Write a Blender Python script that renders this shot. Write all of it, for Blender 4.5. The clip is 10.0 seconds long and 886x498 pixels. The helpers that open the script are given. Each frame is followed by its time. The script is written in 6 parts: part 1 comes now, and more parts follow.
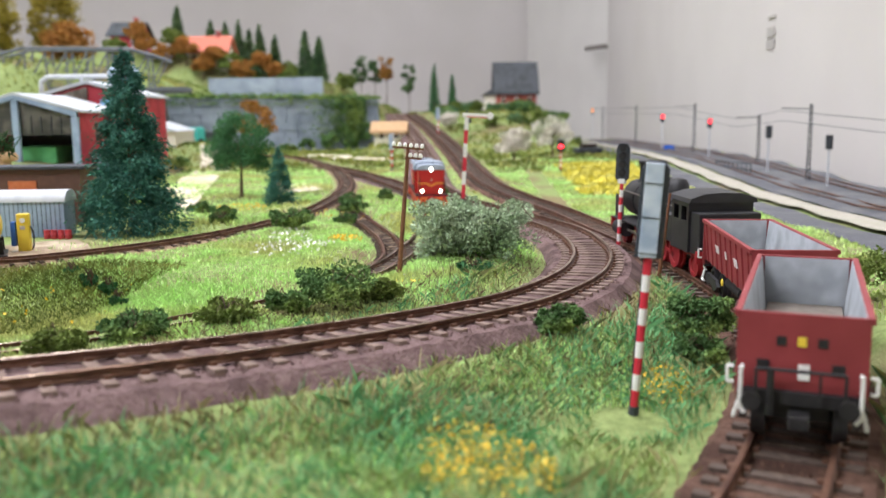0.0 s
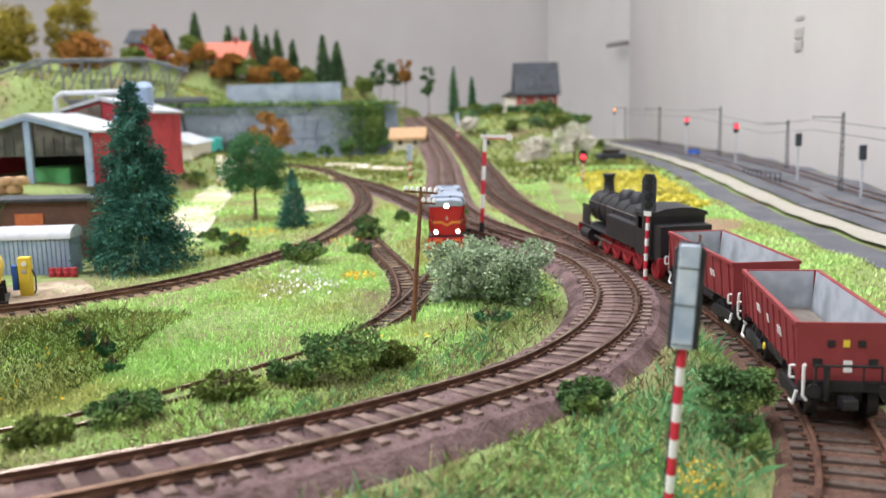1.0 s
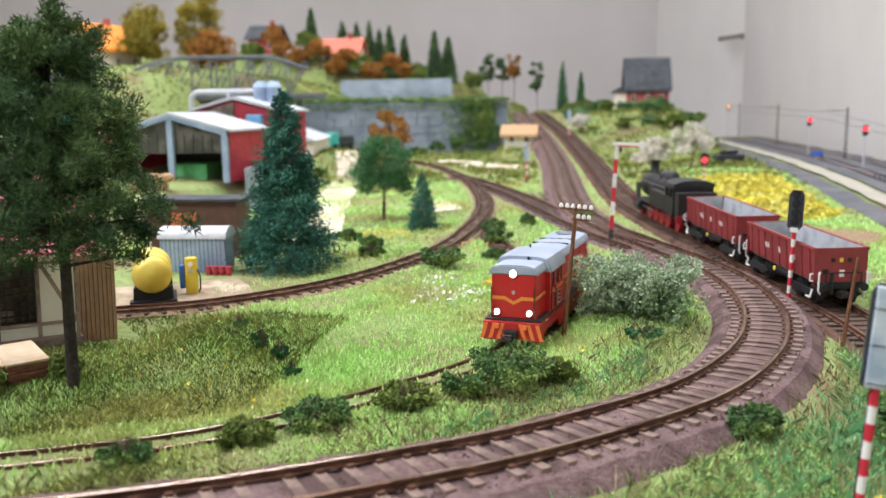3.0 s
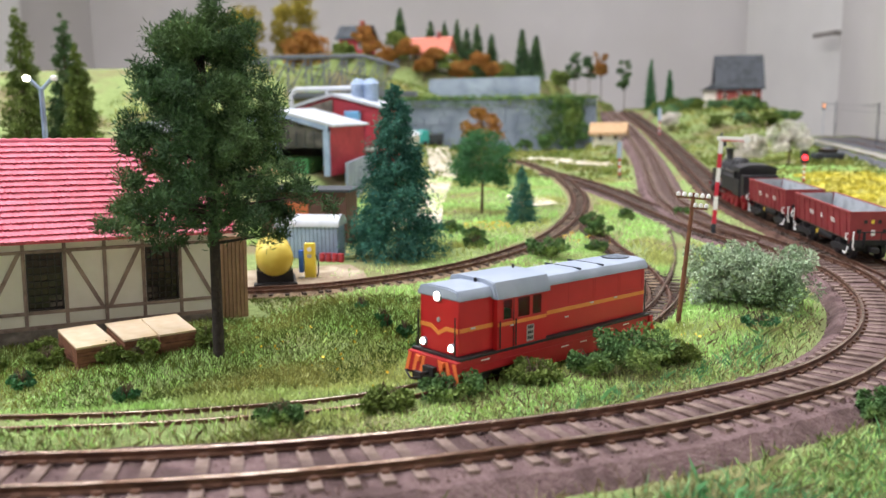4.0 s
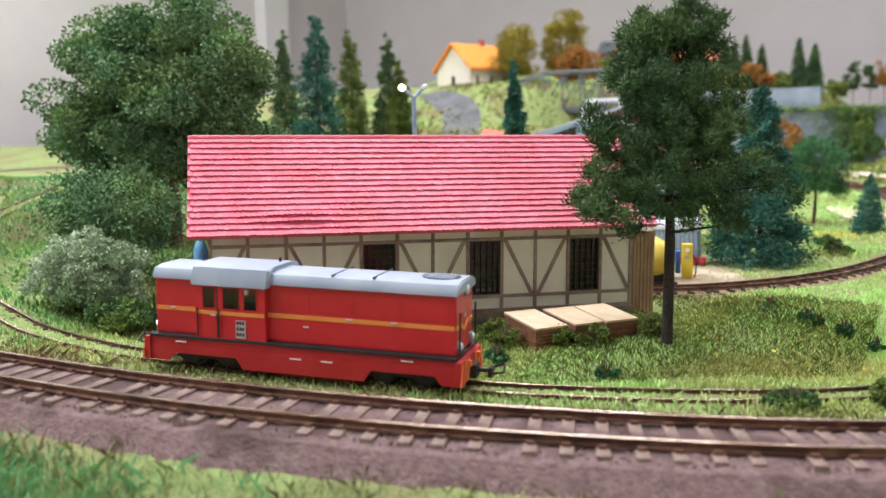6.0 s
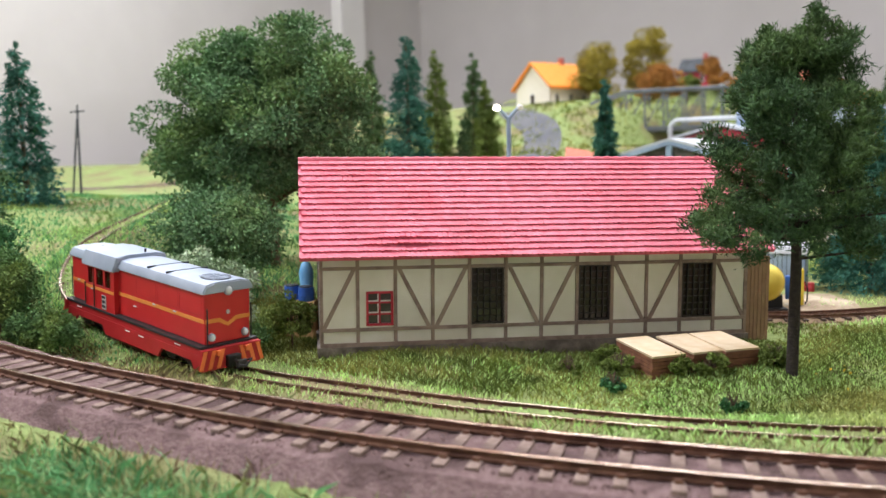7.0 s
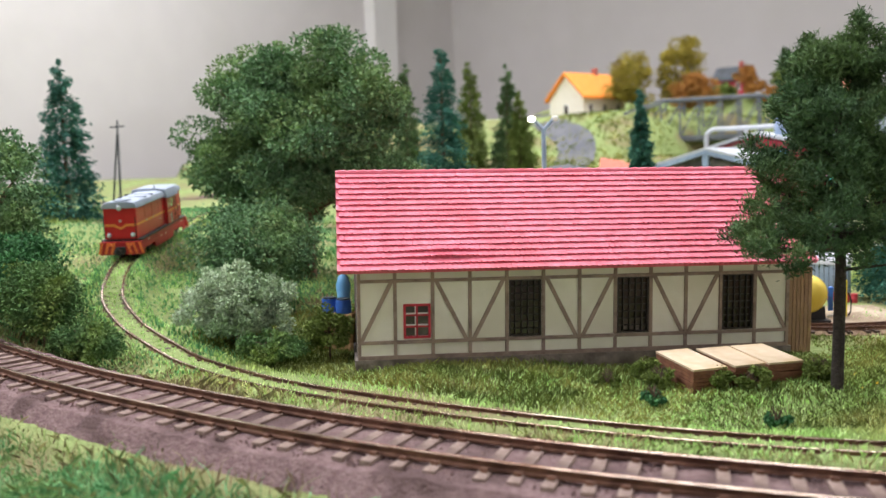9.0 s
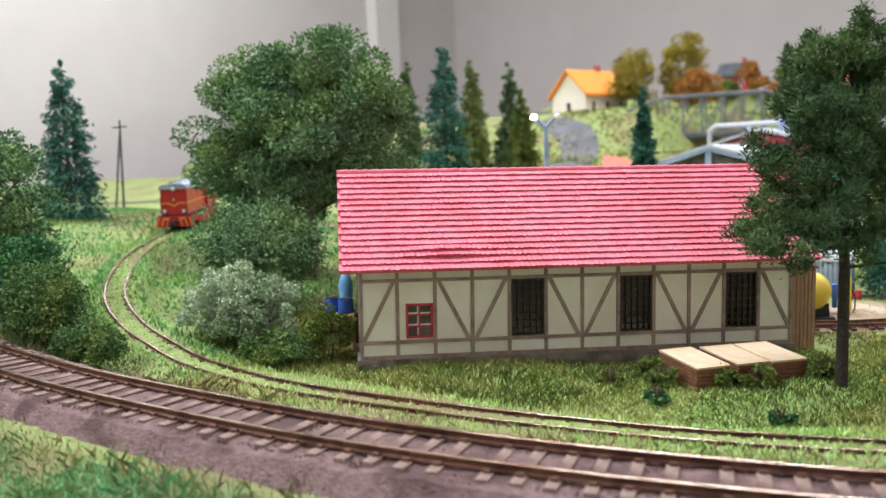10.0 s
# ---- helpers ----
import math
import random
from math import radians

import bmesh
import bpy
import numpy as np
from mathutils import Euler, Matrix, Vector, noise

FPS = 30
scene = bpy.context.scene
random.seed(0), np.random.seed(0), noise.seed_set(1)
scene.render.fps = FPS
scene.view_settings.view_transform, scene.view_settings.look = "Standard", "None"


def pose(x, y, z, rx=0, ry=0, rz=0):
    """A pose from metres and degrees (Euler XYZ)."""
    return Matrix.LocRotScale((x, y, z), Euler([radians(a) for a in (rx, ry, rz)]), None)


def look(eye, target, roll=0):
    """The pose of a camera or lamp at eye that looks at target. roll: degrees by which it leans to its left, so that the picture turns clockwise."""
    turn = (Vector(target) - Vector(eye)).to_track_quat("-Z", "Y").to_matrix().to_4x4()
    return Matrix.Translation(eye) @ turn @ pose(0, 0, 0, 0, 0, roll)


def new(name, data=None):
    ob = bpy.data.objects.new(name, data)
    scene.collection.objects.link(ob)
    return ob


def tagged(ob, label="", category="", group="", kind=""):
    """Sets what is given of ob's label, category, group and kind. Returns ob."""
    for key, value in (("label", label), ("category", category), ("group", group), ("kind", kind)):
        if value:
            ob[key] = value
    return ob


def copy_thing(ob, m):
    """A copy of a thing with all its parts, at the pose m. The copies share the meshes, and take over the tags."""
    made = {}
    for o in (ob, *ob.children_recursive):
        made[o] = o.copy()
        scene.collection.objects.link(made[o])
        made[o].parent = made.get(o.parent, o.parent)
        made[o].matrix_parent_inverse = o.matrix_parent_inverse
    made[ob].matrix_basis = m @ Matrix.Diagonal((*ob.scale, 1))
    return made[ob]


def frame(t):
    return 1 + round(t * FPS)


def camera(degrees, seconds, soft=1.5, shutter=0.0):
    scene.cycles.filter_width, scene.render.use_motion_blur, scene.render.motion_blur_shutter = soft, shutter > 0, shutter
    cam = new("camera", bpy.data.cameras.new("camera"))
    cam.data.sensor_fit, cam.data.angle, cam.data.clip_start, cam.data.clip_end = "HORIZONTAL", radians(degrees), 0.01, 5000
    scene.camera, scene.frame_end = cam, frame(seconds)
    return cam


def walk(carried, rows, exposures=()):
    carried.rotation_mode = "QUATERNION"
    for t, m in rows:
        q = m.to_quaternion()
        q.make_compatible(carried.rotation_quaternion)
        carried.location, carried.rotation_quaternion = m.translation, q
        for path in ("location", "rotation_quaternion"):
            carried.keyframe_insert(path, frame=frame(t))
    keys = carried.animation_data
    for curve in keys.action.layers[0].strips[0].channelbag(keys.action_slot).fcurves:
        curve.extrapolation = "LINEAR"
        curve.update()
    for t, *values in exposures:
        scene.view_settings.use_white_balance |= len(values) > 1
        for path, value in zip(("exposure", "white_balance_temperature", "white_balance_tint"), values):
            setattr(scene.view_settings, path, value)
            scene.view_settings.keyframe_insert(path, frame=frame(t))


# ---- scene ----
cam = camera(54.6, 10.0)
PATH = [
    (0, (0.004, 0.065, 0.063), (-0.079, 2.041, -0.231), -0.6),
    (0.5, (-0.001, 0.077, 0.076), (-0.117, 2.053, -0.207), -0.9),
    (1, (0.006, 0.089, 0.082), (-0.129, 2.061, -0.223), -1.4),
    (1.5, (0.0, 0.09, 0.0885), (-0.163, 2.057, -0.2315), -1.3),
    (2, (-0.010, 0.089, 0.093), (-0.226, 2.052, -0.222), -1.1),
    (3.5, (-0.022, 0.068, 0.094), (-0.457, 1.993, -0.232), -0.9),
    (4, (-0.032, 0.059, 0.090), (-0.559, 1.962, -0.229), -0.9),
    (4.5, (-0.047, 0.043, 0.086), (-0.676, 1.917, -0.216), -0.9),
    (5, (-0.072, 0.035, 0.083), (-0.829, 1.863, -0.209), -0.9),
    (5.5, (-0.096, 0.029, 0.079), (-0.977, 1.803, -0.199), -1.3),
    (6, (-0.110, 0.020, 0.081), (-1.105, 1.735, -0.181), -1.5),
    (7.5, (-0.129, 0.015, 0.083), (-1.296, 1.627, -0.113), -1.5),
    (8, (-0.128, 0.014, 0.083), (-1.314, 1.614, -0.100), -1.6),
    (9, (-0.128, 0.015, 0.0835), (-1.324, 1.607, -0.105), -1.95),
    (10, (-0.128, 0.016, 0.084), (-1.330, 1.602, -0.109), -2.3),
]
walk(cam, [(t, look(eye, target, roll)) for t, eye, target, roll in PATH])

# ---- lens: a phone camera close to a small model, focus held on the middle of the layout ----
cam.data.dof.use_dof = True
cam.data.dof.focus_distance = 0.34
cam.data.dof.aperture_fstop = 17.0

# ---- light: an ordinary room, lit by added ceiling lamps that stay unseen ----
world = bpy.data.worlds.new("room_air")
world.use_nodes = True
world.node_tree.nodes["Background"].inputs[0].default_value = (0.95, 0.97, 1.0, 1)
world.node_tree.nodes["Background"].inputs[1].default_value = 0.30
scene.world = world
scene.view_settings.exposure = 0.06
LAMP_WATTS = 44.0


def fill_lamp_light(x, y, z, sx, sy, watts, warm=(0.95, 0.96, 1.05)):
    d = bpy.data.lights.new("fill_light", "AREA")
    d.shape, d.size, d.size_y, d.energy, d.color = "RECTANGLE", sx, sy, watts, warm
    ob = new("fill_light", d)
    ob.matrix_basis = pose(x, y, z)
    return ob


fill_lamp_light(-0.40, 0.95, 1.84, 1.2, 0.9, LAMP_WATTS * 0.98)
fill_lamp_light(-1.5, -0.75, 1.84, 1.2, 0.9, LAMP_WATTS * 1.5)
# the last two are added to brighten the west and north walls
fill_lamp_light(-2.3, 1.5, 1.84, 0.9, 0.9, LAMP_WATTS * 0.75)
fill_lamp_light(-0.3, 2.6, 1.84, 1.2, 0.5, LAMP_WATTS * 0.28)


# ---- materials ----
def lin(h):
    """Linear colour from an sRGB hex string."""
    c = [int(h[i:i + 2], 16) / 255 for i in (0, 2, 4)]
    return [v / 12.92 if v < 0.04045 else ((v + 0.055) / 1.055) ** 2.4 for v in c]


def material(name, a, b=None, rough=0.6, metal=0.0, scale=300.0, bump=0.0, bscale=None, c=None, cscale=40.0, emit=0.0,
             island=0.0, coat=0.0, space="Object", spec=0.5):
    """Two-scale procedural paint: a and b mix by fine noise, c comes in by coarse noise."""
    m = bpy.data.materials.new(name)
    m.use_nodes = True
    nt = m.node_tree
    p = nt.nodes["Principled BSDF"]
    a = lin(a)
    b = lin(b) if b else [min(1, v * 1.18 + 0.004) for v in a]
    tc = nt.nodes.new("ShaderNodeTexCoord")

    def noise_node(sc, detail=4):
        n = nt.nodes.new("ShaderNodeTexNoise")
        n.inputs["Scale"].default_value, n.inputs["Detail"].default_value = sc, detail
        nt.links.new(tc.outputs[space], n.inputs["Vector"])
        return n

    def ramp(src, lo, hi):
        r = nt.nodes.new("ShaderNodeMapRange")
        r.inputs["From Min"].default_value, r.inputs["From Max"].default_value = lo, hi
        nt.links.new(src, r.inputs["Value"])
        return r.outputs[0]

    def mix(fac, x, y):
        n = nt.nodes.new("ShaderNodeMix")
        n.data_type = "RGBA"
        nt.links.new(fac, n.inputs["Factor"])
        for sock, v in ((n.inputs["A"], x), (n.inputs["B"], y)):
            if isinstance(v, (list, tuple)):
                sock.default_value = (*v, 1)
            else:
                nt.links.new(v, sock)
        return n.outputs["Result"]

    col = mix(ramp(noise_node(scale).outputs["Fac"], 0.35, 0.65), a, b)
    if c:
        col = mix(ramp(noise_node(cscale, 3).outputs["Fac"], 0.47, 0.62), col, lin(c))
    if island:
        g = nt.nodes.new("ShaderNodeNewGeometry")
        hsv = nt.nodes.new("ShaderNodeHueSaturation")
        v = nt.nodes.new("ShaderNodeMapRange")
        v.inputs["To Min"].default_value, v.inputs["To Max"].default_value = 1 - island, 1 + island
        nt.links.new(g.outputs["Random Per Island"], v.inputs["Value"])
        nt.links.new(v.outputs[0], hsv.inputs["Value"])
        nt.links.new(col, hsv.inputs["Color"])
        col = hsv.outputs[0]
    nt.links.new(col, p.inputs["Base Color"])
    p.inputs["Roughness"].default_value, p.inputs["Metallic"].default_value = rough, metal
    p.inputs["Coat Weight"].default_value = coat
    p.inputs["Specular IOR Level"].default_value = spec
    if emit:
        p.inputs["Emission Color"].default_value = (*a, 1)
        p.inputs["Emission Strength"].default_value = emit
    if bump:
        bn = nt.nodes.new("ShaderNodeBump")
        bn.inputs["Strength"].default_value, bn.inputs["Distance"].default_value = bump, 0.001
        nt.links.new(noise_node(bscale or scale * 2).outputs["Fac"], bn.inputs["Height"])
        nt.links.new(bn.outputs[0], p.inputs["Normal"])
    return m


def glass(name, tint=(0.9, 0.95, 1.0), rough=0.05):
    m = bpy.data.materials.new(name)
    m.use_nodes = True
    p = m.node_tree.nodes["Principled BSDF"]
    p.inputs["Base Color"].default_value = (*tint, 1)
    p.inputs["Transmission Weight"].default_value, p.inputs["Roughness"].default_value, p.inputs["IOR"].default_value = 1.0, rough, 1.45
    return m


M = {}
M["ground"] = material("ground_turf", "7b8955", "93a268", 0.95, scale=260, c="847a5a", cscale=14, bump=0.8, bscale=900, spec=0.1)
M["grass"] = material("grass_bright", "bce68c", "d4f2a6", 0.8, scale=60, c="c8cc84", cscale=11, island=0.3, spec=0.15)
M["grass_dark"] = material("grass_cool", "649f6a", "82b980", 0.8, scale=70, c="94a862", cscale=22, island=0.35, spec=0.15)
M["grass_dry"] = material("grass_dry", "b8ab80", "a0a06a", 0.85, scale=90, c="869458", cscale=30, island=0.35, spec=0.15)
M["grass_brown"] = material("grass_brown", "75644f", "847558", 0.9, scale=90, c="6c7a4c", cscale=26, island=0.35, spec=0.1)
# olive flock, its colour darkened further to hold the shade round the pine
M["grass_olive_shaded"] = material("grass_olive_shaded", "5e6e38", "778540", 0.85, scale=80, c="9a9a56", cscale=26, island=0.35, spec=0.15)
M["steel_grey"] = material("steel_grey", "5c6066", "6a6e74", 0.6, scale=120)
M["notice"] = material("notice_print", "a9a4a0", "b4afab", 0.8, scale=60)
M["ballast"] = material("ballast", "705a59", "856f6d", 0.95, scale=500, c="5c4a48", cscale=60, bump=1.0, bscale=1100, spec=0.15)
M["ballast_stone"] = material("ballast_stone", "826c69", "63504d", 0.9, scale=200, island=0.4, spec=0.2)
M["ballast_light"] = material("ballast_light", "a08a70", "8d765f", 0.95, scale=500, c="7c6a55", cscale=60, bump=1.0, bscale=1100, spec=0.15)
M["ballast_earth"] = material("ballast_earth", "5e463c", "70564a", 0.95, scale=500, c="4c3830", cscale=60, bump=1.0, bscale=1100, spec=0.15)
M["earth_stone"] = material("earth_stone", "6a5044", "4e3a32", 0.9, scale=200, island=0.4, spec=0.2)
M["sleeper"] = material("sleeper_wood", "7b665c", "8e7a6f", 0.85, scale=500, c="655149", cscale=90, bump=0.4, bscale=1200)
M["sleeper_dark"] = material("sleeper_dark", "4a3d35", "5e4f45", 0.85, scale=500, bump=0.4)
M["rail"] = material("rail_rusty", "6b4c3d", "7b5a49", 0.5, 0.5, scale=400, c="54392e", cscale=120)
M["rail_top"] = material("rail_steel", "b9a594", "cbb8a6", 0.27, 0.95, scale=300, c="8a6f5e", cscale=50)
M["cream"] = material("cream_plaster", "e2dfd0", "e8e5d8", 0.85, scale=160, c="dbd7c6", cscale=30, bump=0.15, bscale=1500)
M["timber"] = material("timber_frame", "97857b", "7c6a60", 0.8, scale=350, c="9d8a7c", cscale=70, bump=0.3)
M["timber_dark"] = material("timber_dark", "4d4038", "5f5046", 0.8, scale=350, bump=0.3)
M["brown_boards"] = material("brown_boards", "a58468", "8b6c52", 0.8, scale=220, c="94755a", cscale=60, bump=0.2)
M["roof_red"] = material("roof_red", "d45c70", "de6e82", 0.5, scale=220, c="cf5263", cscale=25, bump=0.12, bscale=900, island=0.07)
M["stone_base"] = material("plinth_stone", "7a7068", "8f857c", 0.9, scale=260, c="655c54", cscale=90, bump=0.8)
M["win_red"] = material("window_red", "b02336", "c03346", 0.45)
M["dark_glass"] = material("dark_pane", "2a221d", "3a302a", 0.12, scale=80, c="4a3d34", cscale=40)
M["dark_grid"] = material("window_grid", "241e1b", "302824", 0.5)
M["pale_pane"] = material("pale_pane", "4a4845", "5c5955", 0.12, scale=60, c="6a6660", cscale=60)
M["ply"] = material("pale_board", "d6c2a6", "cbb492", 0.7, scale=200, c="cdb38c", cscale=40)
M["board_brown"] = material("board_stack", "8a5c44", "744a36", 0.75, scale=300, bump=0.2)
M["loco_red"] = material("engine_red", "bb1f24", "c4272a", 0.42, scale=90, c="b01b22", cscale=20, coat=0.15)
M["loco_frame_red"] = material("engine_frame_red", "a81c22", "b2252a", 0.5, scale=120)
M["loco_grey"] = material("engine_roof_grey", "98a3b3", "a4aebd", 0.5, scale=120, c="8f9aab", cscale=30)
M["loco_stripe"] = material("engine_stripe", "d98438", "e08f45", 0.5)
M["loco_black"] = material("engine_black", "1d1b1c", "292627", 0.55, scale=300)
M["hazard_orange"] = material("hazard_orange", "e8733a", "ee7f48", 0.5)
M["white_paint"] = material("white_paint", "e8e6e2", "f2f0ee", 0.5, scale=150)
M["box_white"] = material("box_white", "c9d4e2", "dde4ec", 0.35, scale=120, c="9fb0c6", cscale=70)
M["lamp_glow"] = material("lamp_glow", "fff6dc", "fff8e6", 0.4, emit=14.0)
M["lamp_off"] = material("lamp_glass", "c9d0d8", "dde2e8", 0.15)
M["red_glow"] = material("red_glow", "ff2a38", "ff3a46", 0.4, emit=5.0)
M["orange_glow"] = material("orange_glow", "ffa060", "ffb070", 0.4, emit=3.0)
M["plate_grey"] = material("plate_grey", "b9b2ae", "a39c98", 0.5, scale=900)
M["wagon_red"] = material("wagon_red", "863034", "92393c", 0.6, scale=140, c="843033", cscale=40)
M["wagon_grey"] = material("wagon_inside", "9aa0a6", "b4bac0", 0.55, scale=120, c="858a8e", cscale=40)
M["wagon_load"] = material("wagon_floor", "6d645c", "7b7269", 0.9, scale=300, bump=0.5)
M["black"] = material("black_parts", "1a191b", "262426", 0.6, scale=300)
M["steam_black"] = material("steam_black", "201f22", "2a292c", 0.5, scale=150)
M["steam_red"] = material("steam_red", "a3262c", "8e2027", 0.55)
M["yellow"] = material("yellow_paint", "ecd04a", "e4c63e", 0.5, scale=120)
M["tank_yellow"] = material("tank_yellow", "efd968", "e6cc55", 0.45, scale=120, c="dcbc48", cscale=60)
M["red_paint"] = material("red_paint", "c8263a", "d23346", 0.5, scale=150)
M["blue_paint"] = material("blue_paint", "2f5fb4", "3a6cc0", 0.5)
M["sky_blue"] = material("sky_blue_paint", "6aa9d8", "7fb8e2", 0.5)
M["dark_grey"] = material("dark_grey_paint", "31363c", "3d434a", 0.5, scale=200)
M["blue_grey"] = material("blue_grey_metal", "94a8c4", "a6b8d0", 0.5, scale=150, c="8698b4", cscale=40)
M["light_grey"] = material("light_grey_metal", "b6bac0", "c4c8cc", 0.5, scale=150)
M["pole_wood"] = material("pole_wood", "6e4630", "80543a", 0.75, scale=400, bump=0.3)
M["bark"] = material("bark", "2c2622", "3d352e", 0.9, scale=500, bump=0.8)
M["bark_brown"] = material("bark_brown", "5a4a3a", "6d5c48", 0.9, scale=500, bump=0.8)
M["leaf_fir"] = material("fir_needles", "3c7064", "4e8470", 0.75, scale=70, c="345f52", cscale=35, island=0.35, spec=0.2)
M["leaf_pine"] = material("pine_needles", "3a5236", "4b6842", 0.75, scale=60, c="60794a", cscale=28, island=0.4, spec=0.2)
M["leaf_green"] = material("leaf_green", "3f6c48", "4e7f4e", 0.75, scale=60, c="3c6a3c", cscale=28, island=0.35, spec=0.2)
M["leaf_deep"] = material("leaf_deep", "5c7d58", "6d9064", 0.75, scale=50, c="7c9860", cscale=22, island=0.35, spec=0.2)
M["leaf_pale"] = material("leaf_pale", "a4b698", "b8c8a8", 0.8, scale=60, c="7f9a70", cscale=30, island=0.3, spec=0.2)
M["leaf_olive"] = material("leaf_olive", "66783a", "7d8c48", 0.8, scale=60, c="57682f", cscale=30, island=0.35, spec=0.2)
M["leaf_shrub"] = material("leaf_shrub", "4e6e42", "64844c", 0.8, scale=80, c="7d924e", cscale=40, island=0.4, spec=0.2)
M["leaf_autumn"] = material("leaf_autumn", "9c6a34", "b07f42", 0.8, scale=60, c="8f6a30", cscale=28, island=0.35, spec=0.2)
M["leaf_yellow"] = material("leaf_yellow", "8f8134", "a39642", 0.8, scale=50, c="8a7c2c", cscale=22, island=0.35, spec=0.2)
M["blossom"] = material("blossom", "e8e2da", "d6d0c2", 0.8, scale=60, c="b8bfa0", cscale=40, island=0.2, spec=0.2)
M["flower_yellow"] = material("flower_yellow", "efc02c", "f6d048", 0.7, scale=100, island=0.25)
M["field_yellow"] = material("rape_field", "e2d65a", "d8cc54", 0.9, scale=200, c="ccc468", cscale=30, island=0.2)
M["field_brown"] = material("ploughed_soil", "9a8266", "8a7358", 0.95, scale=300, bump=0.8, bscale=500)
M["asphalt"] = material("asphalt", "54555a", "626368", 0.9, scale=500, c="6a6a6c", cscale=30, bump=0.3)
M["paving"] = material("pale_paving", "b3ad9f", "a39d90", 0.9, scale=300, c="a8a494", cscale=40, bump=0.3)
M["sand"] = material("sandy_path", "cfc4ae", "dcd2be", 0.95, scale=300, c="bfb296", cscale=30, bump=0.5)
M["soil"] = material("bare_soil", "a3917a", "8e7b64", 0.95, scale=260, c="b8a890", cscale=50, bump=0.8)
M["stone_wall"] = material("stone_wall", "8b96a6", "9ca6b4", 0.9, scale=60, c="7b8694", cscale=30, bump=0.9, bscale=200)
M["wall_white"] = material("room_wall", "c8c3c0", "cbc6c3", 0.85, scale=8, c="c4bfbb", cscale=1.5, bump=0.05, bscale=300)
M["door_white"] = material("door_white", "d9d6d2", "dedbd7", 0.6, scale=6)
M["ceiling"] = material("ceiling_white", "e8e6e2", "eceae6", 0.9, scale=8)
M["brick_red"] = material("brick_red", "a05048", "b3645a", 0.85, scale=200, c="8f4640", cscale=80, bump=0.4)
M["slate"] = material("slate_roof", "3e4247", "4a4e54", 0.7, scale=160, c="34383c", cscale=60, bump=0.5)
M["factory_red"] = material("factory_red", "b0303e", "bd3d4a", 0.6, scale=150, c="a12a38", cscale=40)
M["orange_tile"] = material("orange_tile", "f08a2c", "f59a40", 0.65, scale=180, bump=0.3)
M["salmon_tile"] = material("salmon_tile", "d07a64", "c46c58", 0.7, scale=180, bump=0.3)
M["plaster_white"] = material("plaster_white", "e6dfd0", "ece6da", 0.85, scale=150)
M["brown_paint"] = material("brown_paint", "5d4034", "6a4a3c", 0.7, scale=150, c="54382e", cscale=40)
M["orange_brown"] = material("orange_brown", "c2683a", "cb7548", 0.65)
M["teal"] = material("teal_paint", "38a8a0", "4ab5ac", 0.45)
M["sack"] = material("sacking", "c4a27c", "b38f6a", 0.9, scale=250, bump=0.4)
M["timber_new"] = material("sawn_timber", "d4b080", "c49c6a", 0.8, scale=250)
M["chrome"] = material("brushed_metal", "9a9590", "aaa59f", 0.35, 0.8)
M["green_heap"] = material("green_tarp", "4f9a60", "62ad70", 0.8, scale=100)
M["black_board"] = material("layout_fascia", "4a4038", "554a40", 0.7, scale=30)


# ---- mesh tools ----
def mesh_object(name, verts, faces, mat, parent=None, label="", smooth=False):
    me = bpy.data.meshes.new(name)
    verts, faces = np.asarray(verts, float), np.asarray(faces, int)
    me.from_pydata(verts.tolist(), [], faces.tolist())
    me.materials.append(mat)
    if smooth:
        me.shade_smooth()
    ob = new(name, me)
    if parent is not None:
        ob.parent = parent
    if label:
        ob["label"] = label
    return ob


def part(name, bm, mat, parent=None, label="", smooth=False):
    me = bpy.data.meshes.new(name)
    bmesh.ops.recalc_face_normals(bm, faces=bm.faces)
    bm.to_mesh(me)
    bm.free()
    me.materials.append(mat)
    if smooth:
        me.shade_smooth()
        me.set_sharp_from_angle(angle=radians(40))
    ob = new(name, me)
    if parent is not None:
        ob.parent = parent
    if label:
        ob["label"] = label
    return ob


def thing(name, label, category, m=None, group="", kind=""):
    ob = new(name)
    ob.empty_display_size = 0.005
    if m is not None:
        ob.matrix_basis = m
    return tagged(ob, label, category, group, kind)


def box(x0, x1, y0, y1, z0, z1, bm=None, bev=0.0):
    bm = bm or bmesh.new()
    vs = [bm.verts.new((x, y, z)) for x in (x0, x1) for y in (y0, y1) for z in (z0, z1)]
    fs = [bm.faces.new([vs[i] for i in q]) for q in ((0, 1, 3, 2), (4, 6, 7, 5), (0, 4, 5, 1), (2, 3, 7, 6), (0, 2, 6, 4), (1, 5, 7, 3))]
    if bev:
        es = list({e for f in fs for e in f.edges})
        bmesh.ops.bevel(bm, geom=es, offset=bev, segments=2, affect="EDGES", profile=0.6)
    return bm


def prism(profile, y0, y1, bm=None, axis="y"):
    """A closed outline in (a, z), swept from y0 to y1 along y (or along x)."""
    bm = bm or bmesh.new()
    put = (lambda a, z, s: (a, s, z)) if axis == "y" else (lambda a, z, s: (s, a, z))
    A = [bm.verts.new(put(a, z, y0)) for a, z in profile]
    B = [bm.verts.new(put(a, z, y1)) for a, z in profile]
    n = len(A)
    bm.faces.new(A), bm.faces.new(B)
    for i in range(n):
        bm.faces.new((A[i], A[(i + 1) % n], B[(i + 1) % n], B[i]))
    return bm


